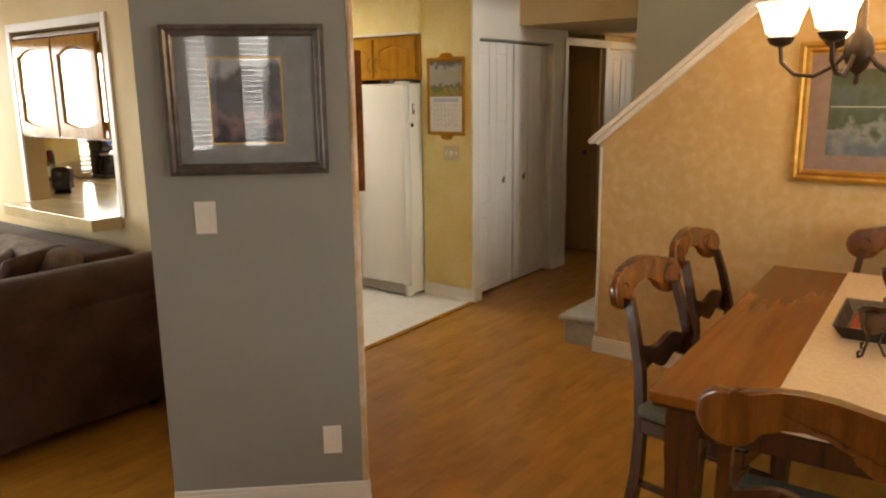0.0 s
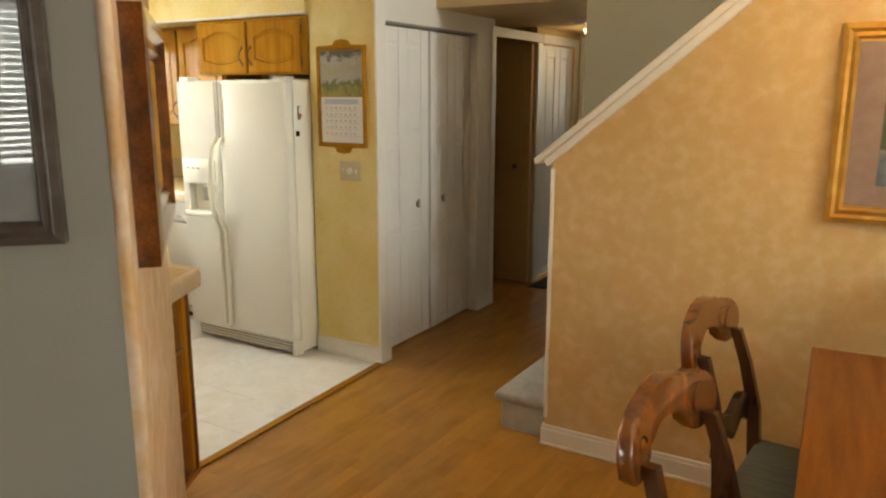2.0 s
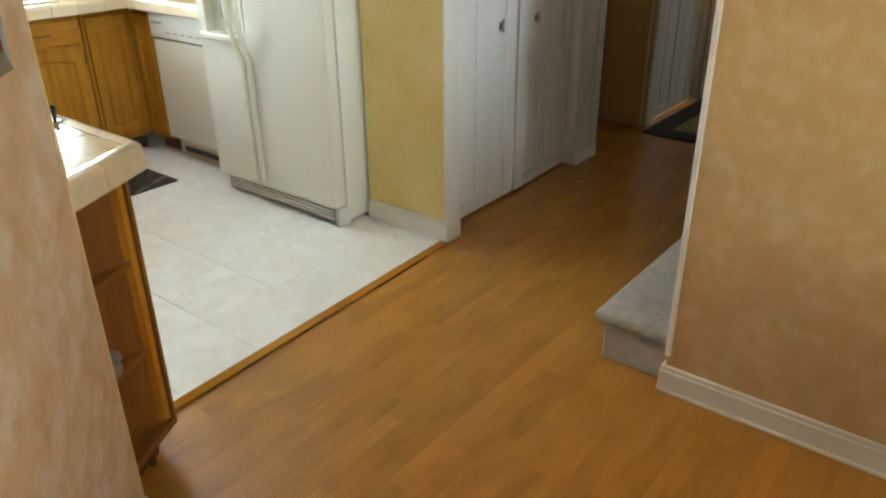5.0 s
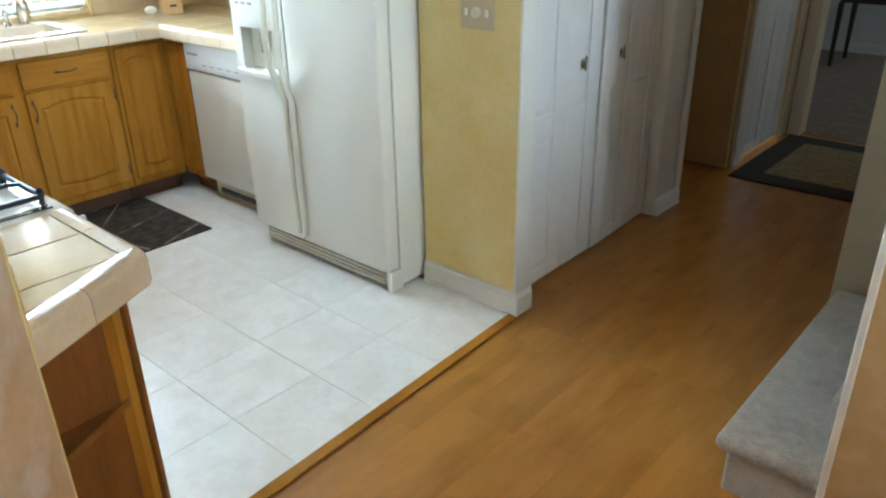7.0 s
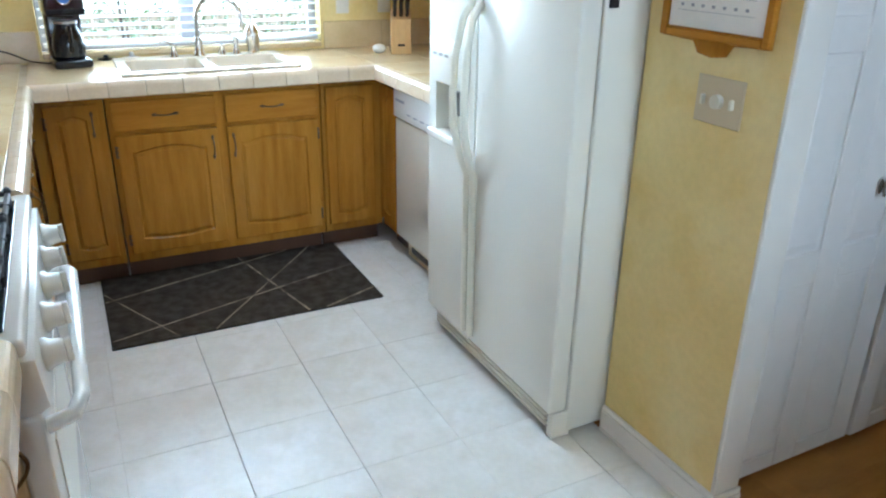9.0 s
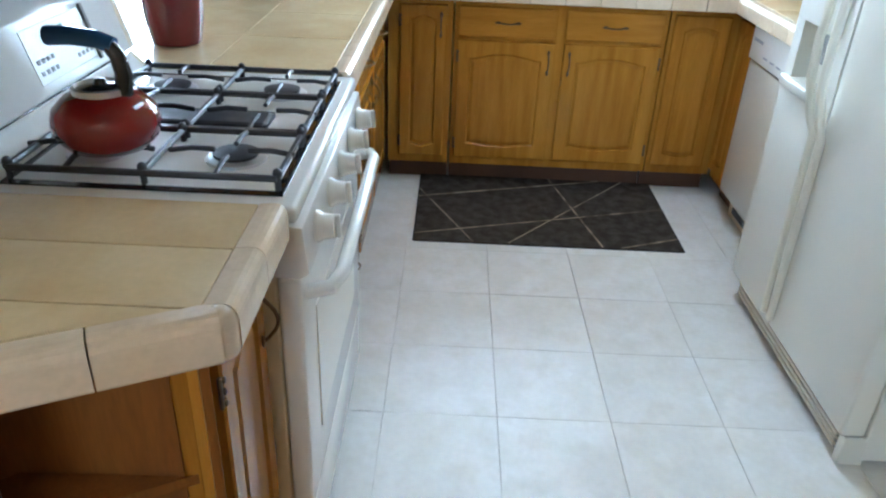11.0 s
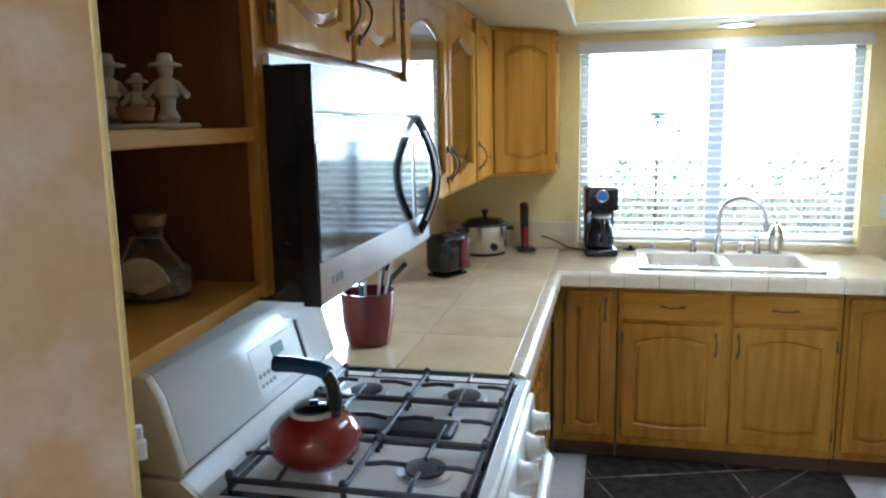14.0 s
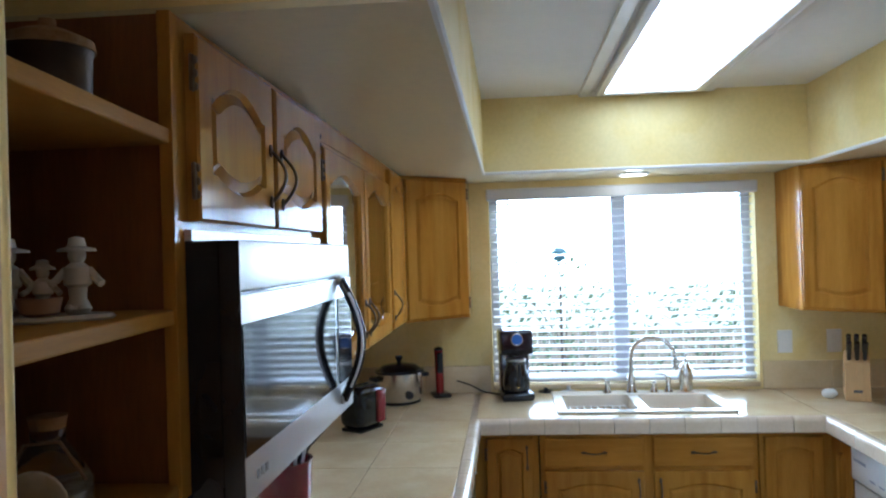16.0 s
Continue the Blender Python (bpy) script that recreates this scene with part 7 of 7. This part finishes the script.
def chair(m):
    """A dining chair that looks along -y: scrolled crest, shaped splat, padded seat."""
    ob = thing("dining_chair", "chestnut dining chair with a scroll-ended crest rail and striped seat", "chair", m, group="chairs round the table")
    part("seat_cushion", box(-0.225, 0.225, -0.215, 0.195, 0.435, 0.492, 0.024, None, 3), M_SEAT, ob, "grey-green striped seat pad", True)
    part("seat_frame", box(-0.215, 0.215, -0.205, 0.185, 0.375, 0.434, 0.006), M_CHAIRD, ob)
    for s in (-1, 1):
        b = bmesh.new()
        loops(b, [[(s * 0.19 - k, -0.185 - k, z), (s * 0.19 + k, -0.185 - k, z), (s * 0.19 + k, -0.185 + k, z), (s * 0.19 - k, -0.185 + k, z)] for k, z in ((0.014, 0.0), (0.018, 0.12), (0.022, 0.30), (0.022, 0.3749))])
        part("front_leg", b, M_CHAIRD, ob)
        pts = [(s * 0.185, 0.235, 0.0), (s * 0.188, 0.200, 0.20), (s * 0.190, 0.190, 0.40), (s * 0.188, 0.205, 0.60), (s * 0.178, 0.240, 0.75), (s * 0.165, 0.275, 0.86)]
        b = bmesh.new()
        rings = []
        for i, (x, y, z) in enumerate(pts):
            kx, ky = 0.019 - 0.001 * i, 0.022 - 0.0012 * i
            rings.append([(x - kx, y - ky, z), (x + kx, y - ky, z), (x + kx, y + ky, z), (x - kx, y + ky, z)])
        loops(b, rings)
        part("back_post", b, M_CHAIRD, ob)
        part("side_stretcher", box(s * 0.187 - 0.010, s * 0.187 + 0.010, -0.165, 0.185, 0.15, 0.175, 0.003), M_CHAIRD, ob)
    # shaped middle rail
    k = 14
    top = [(-0.17 + 0.34 * i / k, 0.675 + 0.016 * math.cos(2 * math.pi * i / k * 1.5)) for i in range(k + 1)]
    bot = [(0.17 - 0.34 * i / k, 0.585 - 0.020 * math.cos(4 * math.pi * i / k)) for i in range(k + 1)]
    part("middle_rail", slab_xz(top + bot, 0.215, 0.237, 0.002), M_CHAIRD, ob)
    # crest rail: a broad bow whose ends roll into round volutes
    W, zc = 0.238, 0.888

    def volute(sx, a0, a1):
        return [(sx * (W - 0.074) + 0.074 * math.cos(radians(a)), zc - 0.006 + 0.070 * math.sin(radians(a))) for a in range(a0, a1, -12 if a1 < a0 else 12)]
    out = volute(-1, 220, 76) + [(-0.12, zc + 0.074), (-0.06, zc + 0.088), (0.0, zc + 0.093), (0.06, zc + 0.088), (0.12, zc + 0.074)] + volute(1, 104, -40)
    out += volute(1, -40, -150) + [(0.088, zc - 0.030), (0.075, zc - 0.004), (0.045, zc + 0.012), (0.0, zc + 0.018), (-0.045, zc + 0.012), (-0.075, zc - 0.004), (-0.088, zc - 0.030)] + volute(-1, -30, -140)
    b = slab_xz(out, 0.0, 0.036)
    rim = [e for e in b.edges if abs(e.verts[0].co.y - e.verts[1].co.y) < 1e-6]
    bmesh.ops.bevel(b, geom=rim, offset=0.010, segments=3, affect="EDGES", profile=0.5)
    for v in b.verts:
        v.co.y += 0.284 + 0.10 * (v.co.z - zc) + 0.028 - 0.5 * v.co.x * v.co.x
    crest = part("crest_rail", b, M_CHAIR, ob, "glossy chestnut crest rail", True)
    for s in (-1, 1):
        cx = s * (W - 0.082)
        pts = [(cx + (0.050 - 0.030 * t) * math.cos(s * (0.6 + 5.2 * t)), 0.283 + 0.028 - 0.012, zc - 0.006 + (0.052 - 0.030 * t) * math.sin(s * (0.6 + 5.2 * t))) for t in np.linspace(0, 1, 16)]
        part("volute_line", tube(pts, 0.0028, 5), M_CHAIRD, crest)
    return ob


CH = chair(pose(-0.470, 2.46, 0, 0, 0, 82))
copy_thing(CH, pose(-0.525, 3.17, 0, 0, 0, 85))
copy_thing(CH, pose(-0.05, 3.45, 0, 0, 0, 2))
copy_thing(CH, pose(-0.005, 1.80, 0, 0, 0, 183))
copy_thing(CH, pose(0.48, 2.42, 0, 0, 0, -87))
copy_thing(CH, pose(0.45, 3.12, 0, 0, 0, -87))

TURN = Matrix.Translation((-0.05, 2.75, 0)) @ Matrix.Rotation(radians(3.4), 4, "Z") @ Matrix.Translation((0.05, -2.75, 0))
for ob in list(scene.objects):
    if ob.parent is None and ob.name.split(".")[0] in ("dining_table", "table_runner", "centre_tray", "candle_holder"):
        ob.matrix_world = TURN @ ob.matrix_basis

# chandelier over the table
ch = thing("chandelier", "dark bronze chandelier with five lit frosted bell shades", "chandelier", pose(-0.16, 2.70, 0.06))
part("stem", lathe([(0.0, 1.548), (0.010, 1.560), (0.008, 1.585), (0.030, 1.605), (0.048, 1.65), (0.042, 1.70), (0.020, 1.73), (0.014, 1.82), (0.024, 1.85), (0.010, 1.90), (0.007, 2.2)], 20), M_DARKIRON, ch, "turned bronze body", True)
part("chain", tube([(0, 0, 2.2), (0, 0, CEIL - 0.09)], 0.007, 6), M_DARKIRON, ch)
part("canopy", lathe([(0.012, CEIL - 0.10), (0.055, CEIL - 0.072), (0.06, CEIL - 0.061)], 20), M_DARKIRON, ch, "", True)
for i in range(5):
    a = math.radians(45 + 72 * i)
    rz = Matrix.Rotation(a, 4, "Z")
    pts = [(0.03, 0, 1.66), (0.07, 0, 1.615), (0.13, 0, 1.582), (0.19, 0, 1.590), (0.232, 0, 1.63), (0.240, 0, 1.688)]
    am = part("arm", tube(pts, 0.0075, 8), M_DARKIRON, ch, "curved bronze arm", True, rz)
    part("cup", lathe([(0.012, 1.682), (0.034, 1.692), (0.046, 1.712), (0.040, 1.716)], 18, None, (0.24, 0, 0)), M_DARKIRON, am, "", True)
    part("shade", lathe([(0.030, 1.7165), (0.050, 1.728), (0.060, 1.765), (0.078, 1.815), (0.086, 1.826), (0.080, 1.822), (0.056, 1.765), (0.046, 1.735), (0.0, 1.722)], 22, None, (0.24, 0, 0)), M_FROST, am, "lit frosted bell shade", True)
    w = rz @ Vector((0.24, 0, 1.87))
    lamp("chandelier_bulb", "POINT", pose(w.x - 0.16, w.y + 2.70, 1.93), 2.3, (1.0, 0.72, 0.42), (0.04, 0.04))


# ---------------------------------------------------------------- family room sofa
sf = thing("sofa", "dark brown upholstered sofa with a rolled arm", "sofa", pose(-3.10, 1.34, 0, 0, 0, 0))
# the arm nearest the dining room runs along y; the seat goes towards -x
part("arm", merge(box(-0.30, 0.0, -0.62, 0.68, 0.05, 0.64, 0.03, None, 3), tube([(-0.15, -0.63, 0.655), (-0.15, 0.69, 0.655)], 0.145, 20)), M_SOFA, sf, "rolled sofa arm", True)
part("arm_front", lathe([(0.13, 0.0), (0.12, 0.012), (0.0, 0.016)], 20), M_SOFA, sf, "", True, Matrix.Translation((-0.15, -0.63, 0.655)) @ Matrix.Rotation(radians(90), 4, "X"))
part("base", box(-2.1, -0.302, -0.50, 0.58, 0.05, 0.30, 0.02, None, 2), M_SOFA, sf, "", True)
part("back", box(-2.1, -0.302, 0.30, 0.62, 0.29, 0.80, 0.07, None, 3), M_SOFA, sf, "", True)
for i in range(2):
    part("seat_cushion", box(-2.08 + i * 0.885, -1.21 + i * 0.885, -0.52, 0.32, 0.30, 0.47, 0.04, None, 3), M_SOFA, sf, "", True)
    part("back_cushion", box(-2.08 + i * 0.885, -1.21 + i * 0.885, 0.14, 0.36, 0.46, 0.84, 0.08, None, 3), M_PILLOW, sf, "taupe back cushion", True)
for x in (-2.0, -0.10):
    for y in (-0.45, 0.5):
        part("foot", lathe([(0.025, 0.0), (0.032, 0.05)], 12, None, (x, y, 0)), M_DARKWOOD, sf)


def cushion(x, y, z, rz, mt, label, s=0.42, tilt=55):
    b = box(-s / 2, s / 2, -s / 2, s / 2, -0.06, 0.06, 0.03, None, 2)
    for v in b.verts:
        r = max(abs(v.co.x), abs(v.co.y)) / (s / 2)
        v.co.z *= 1.25 - 0.75 * r * r
    ob = solid("throw_cushion", b, mt, label, "cushion", smooth=True)
    ob.matrix_world = pose(x, y, z, tilt, 0, rz)


cushion(-3.62, 1.42, 0.66, -60, M_SOFA, "brown throw cushion leaning on the sofa arm", 0.44)
cushion(-3.80, 1.30, 0.64, -35, M_SOFA, "dark brown throw cushion on the sofa seat", 0.44, 50)
cushion(-4.35, 1.32, 0.66, 10, M_PILLOWR, "wine red throw cushion on the sofa seat", 0.42)

# ---------------------------------------------------------------- hall and the room past it
rug = thing("hall_rug", "dark-bordered olive hall runner rug on the laminate floor", "rug")
part("border", box(-2.91, -2.07, 6.47, 7.53, 0.0006, 0.010, 0.003), M_RUGD, rug, "black border")
part("inner_band", box(-2.76, -2.22, 6.63, 7.37, 0.0098, 0.0108), M_RUGC, rug, "olive gold centre")
hl = thing("hall_ceiling_lamp", "small round lit hall ceiling lamp", "ceiling lamp", pose(-2.60, 6.9, 2.11))
part("base", lathe([(0.075, -0.018), (0.08, -0.001)], 22), M_BRONZE, hl, "", True)
part("bowl", lathe([(0.0, -0.075), (0.05, -0.062), (0.072, -0.030), (0.070, -0.0185)], 22), M_HALLLAMP, hl, "lit glass bowl", True)
lamp("hall_bulb", "POINT", pose(-2.60, 6.9, 1.98), 0.9, (1.0, 0.72, 0.42), (0.05, 0.05))
sm = solid("smoke_detector", lathe([(0.052, -0.035), (0.06, -0.02), (0.06, -0.001)], 20, None, (-2.45, 6.25, 2.11)), M_TRIM, "white round smoke detector on the hall ceiling", "smoke detector", smooth=True)
ds = thing("writing_desk", "dark wooden desk with slender legs in the carpeted room", "desk", pose(-2.95, 10.3, 0))
part("top", box(-0.5, 0.30, -0.3, 0.3, 0.70, 0.74, 0.006), M_DARKWOOD, ds)
part("drawer_box", box(-0.46, 0.26, -0.26, 0.26, 0.58, 0.699), M_DARKWOOD, ds)
for x in (-0.45, 0.25):
    for y in (-0.24, 0.24):
        part("leg", tube([(x, y, 0.0), (x, y, 0.58)], 0.018, 8, None, 0.028), M_DARKWOOD, ds)
ar = thing("armchair", "dark upholstered armchair in the carpeted room", "armchair", pose(-1.60, 9.5, 0))
part("seat", box(-0.36, 0.36, -0.36, 0.36, 0.08, 0.44, 0.04, None, 2), M_DARKWOOD, ar, "", True)
part("back", box(-0.36, 0.36, 0.24, 0.42, 0.40, 0.98, 0.05, None, 2), M_DARKWOOD, ar, "", True)
for s in (-1, 1):
    part("arm", box(s * 0.40 - 0.07, s * 0.40 + 0.07, -0.34, 0.30, 0.06, 0.62, 0.04, None, 2), M_DARKWOOD, ar, "", True)
pb = framed("bedroom_picture", place(-2.55, 10.9, 1.45, -90), 0.55, 0.42, 0.04, 0.02, M_DARKWOOD, "dark framed picture on the pale far wall")
part("print", box(-0.24, 0.24, -0.008, -0.004, -0.175, 0.175), M_ART1, pb)

# ---------------------------------------------------------------- garden outside the sink window
solid("ground", box(-60, XW - 0.17, -40, 40, -0.6, -0.35), M_GROUND, "garden ground past the kitchen window", "ground", kind="structure")
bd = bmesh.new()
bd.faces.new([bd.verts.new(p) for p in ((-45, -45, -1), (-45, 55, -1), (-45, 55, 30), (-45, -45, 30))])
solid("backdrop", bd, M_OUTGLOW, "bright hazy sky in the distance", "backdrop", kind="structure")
fence = thing("garden_fence", "weathered board fence at the end of the garden", "fence")
meb = mesh_of(box(-0.012, 0.012, -0.07, 0.07, 0, 1.0, 0.004), "fence_board", M_FENCE)
for i in range(60):
    o = new("fence_board", meb)
    o.parent = fence
    o.matrix_local = pose(-11.5, -1.0 + i * 0.152, -0.35)
part("fence_rail", box(-11.56, -11.514, -1.1, 8.1, 0.3, 0.38), M_FENCE, fence)


def shrub(name, x, y, h, r, seed, label, count=1100):
    rnd = random.Random(seed)
    ob = thing(name, label, "shrub", pose(x, y, -0.355))
    tr = bmesh.new()
    tube([(0, 0, 0), (0.03, 0.02, h * 0.35), (0.0, 0.05, h * 0.7)], 0.020, 8, tr, 0.006)
    for k in range(6):
        a = k * 1.05
        tube([(0.02, 0.02, h * (0.25 + 0.06 * k)), (r * 0.35 * math.cos(a), r * 0.35 * math.sin(a), h * (0.45 + 0.06 * k)), (r * 0.7 * math.cos(a), r * 0.7 * math.sin(a), h * (0.55 + 0.06 * k))], 0.007, 6, tr, 0.003)
    part("trunk", tr, M_BARK, ob)
    vs, fs = [], []
    for i in range(count):
        a, u = rnd.uniform(0, 2 * math.pi), rnd.random() ** 0.5
        zz = rnd.uniform(0.18, 1.0)
        rr = r * u * (0.55 + 0.6 * math.sin(math.pi * min(1, zz * 0.95))) * (0.85 + 0.25 * math.sin(3 * a + seed))
        c = Vector((rr * math.cos(a), rr * math.sin(a), h * zz))
        n1 = Vector((rnd.gauss(0, 1), rnd.gauss(0, 1), rnd.gauss(0.6, 1))).normalized()
        t1 = n1.orthogonal().normalized()
        t2 = n1.cross(t1)
        s = rnd.uniform(0.020, 0.042)
        k = len(vs)
        vs += [c - t1 * s, c + t2 * s * 0.45 + n1 * s * 0.15, c + t1 * s, c - t2 * s * 0.45 + n1 * s * 0.15]
        fs.append((k, k + 1, k + 2, k + 3))
    me4 = bpy.data.meshes.new("leaves")
    me4.from_pydata([tuple(v) for v in vs], [], fs)
    me4.materials.append(M_LEAF)
    o = new("leaves", me4)
    o.parent = ob
    tagged(o, kind="stuff")


shrub("garden_shrub", -8.9, 2.65, 1.75, 0.75, 3, "leafy green garden shrub past the window")
shrub("garden_shrub", -9.4, 3.5, 1.95, 0.8, 5, "leafy green garden shrub by the fence")
shrub("garden_shrub", -9.3, 4.9, 1.65, 0.85, 8, "low leafy garden shrub past the window")
ft = thing("bird_feeder", "teal hanging bird feeder on a garden pole", "bird feeder", pose(-8.3, 3.42, -0.355))
part("pole", tube([(0, 0, 0), (0, 0, 2.035)], 0.010, 8), M_DARKIRON, ft)
part("roof", lathe([(0.075, 1.985), (0.07, 2.01), (0.02, 2.04), (0.0, 2.045)], 16), M_BLUESIGN, ft, "teal roof", True)
part("tray", lathe([(0.04, 1.93), (0.06, 1.935), (0.06, 1.945), (0.035, 1.984)], 16), M_BLUESIGN, ft, "", True)

# ---------------------------------------------------------------- floor coverings
def joint(y):
    """The skewed joint between vinyl and laminate."""
    return -2.905 + (4.31 - y) * 0.043


th = structure("trim_threshold", prism([(joint(2.70) - 0.022, 2.70), (joint(2.70) + 0.022, 2.70), (joint(YP - 0.02) + 0.022, YP - 0.02), (joint(YP - 0.02) - 0.022, YP - 0.02)], 0.0, 0.009, 0.004), M_OAKH, "oak threshold strip between vinyl and laminate", "trim")
bed = structure("carpet", box(-5.1, -0.45, 7.62, 10.9, -0.011, 0.004), M_CARPETB, "brown bedroom carpet", "carpet")

vinyl = thing("floor_kitchen", "white marbled square vinyl tile kitchen floor", "floor", kind="structure")
TSX, TSY = 0.3345, 0.3295
gx0, gy0v = -3.876 - 7 * TSX, 3.267 - 4 * TSY
cache = {}
for i in range(12):
    for j in range(9):
        x0, x1 = max(XW, gx0 + i * TSX), gx0 + (i + 1) * TSX
        y0, y1 = max(YS, gy0v + j * TSY), min(YN if x1 < -3.3 else YP - 0.005, gy0v + (j + 1) * TSY)
        ends = [min(x1, joint(y) - 0.02) for y in (y0, y1)]
        if min(ends) < x1:
            if min(ends) - x0 > 0.02 and y1 - y0 > 0.02:
                part("tile", prism([(x0 + 0.0008, y0 + 0.0008), (ends[0], y0 + 0.0008), (ends[1], y1 - 0.0008), (x0 + 0.0008, y1 - 0.0008)], -0.011, 0.0, 0.0006), M_VINYL, vinyl)
            continue
        if x1 - x0 < 0.02 or y1 - y0 < 0.02:
            continue
        key = (round(x1 - x0, 3), round(y1 - y0, 3))
        if key not in cache:
            b = box(0.0008, key[0] - 0.0008, 0.0008, key[1] - 0.0008, -0.011, 0.0, 0.0006)
            cache[key] = mesh_of(b, "tile", M_VINYL)
        o = new("tile", cache[key])
        o.parent = vinyl
        o.matrix_local = pose(x0, y0, 0)

lam = thing("floor_laminate", "warm honey-brown strip laminate floor", "floor", kind="structure")
PW, PL = 0.196, 1.285
stuff = bmesh.new()
ROOMS = ((XFAM, XE, YSOUTH, YS - 0.06), (joint(YP) + 0.018, XE, YS - 0.06, YP - 0.005), (-3.80, -1.60, YP - 0.005, 5.80), (-4.40, -1.84, 5.80, 7.62))
i = 0
x0 = XFAM
while x0 < XE:
    y = YSOUTH - (i * 0.43) % PL
    while y < 7.62:
        for rx0, rx1, ry0, ry1 in ROOMS:
            xa, xb, y0, y1 = max(x0, rx0), min(x0 + PW, rx1), max(y, ry0), min(y + PL, ry1)
            if xb - xa < 0.004 or y1 - y0 < 0.004:
                continue
            ends = [max(xa, joint(v) + 0.018) for v in (y0, y1)] if ry1 == YP - 0.005 else [xa, xa]
            if max(ends) > xa:
                ends = [min(v, xb - 0.001) for v in ends]
                part("plank", prism([(ends[0], y0), (xb, y0), (xb, y1), (ends[1], y1)], -0.011, 0.0), M_LAM, lam)
                continue
            if -3.2 < x0 < 0.7 and y1 > 0.5:
                key = (round(xb - xa, 3), round(y1 - y0, 4), "p")
                if key not in cache:
                    cache[key] = mesh_of(box(0.00004, key[0] - 0.00004, 0.0, key[1], -0.011, 0.0), "plank", M_LAM)
                o = new("plank", cache[key])
                o.parent = lam
                o.matrix_local = pose(xa, y0, 0)
            else:
                box(xa, xb, y0, y1, -0.011, 0.0, 0, stuff)
        y += PL
    x0 += PW
    i += 1
o = part("far_planks", stuff, M_LAM, lam)
tagged(o, kind="stuff")
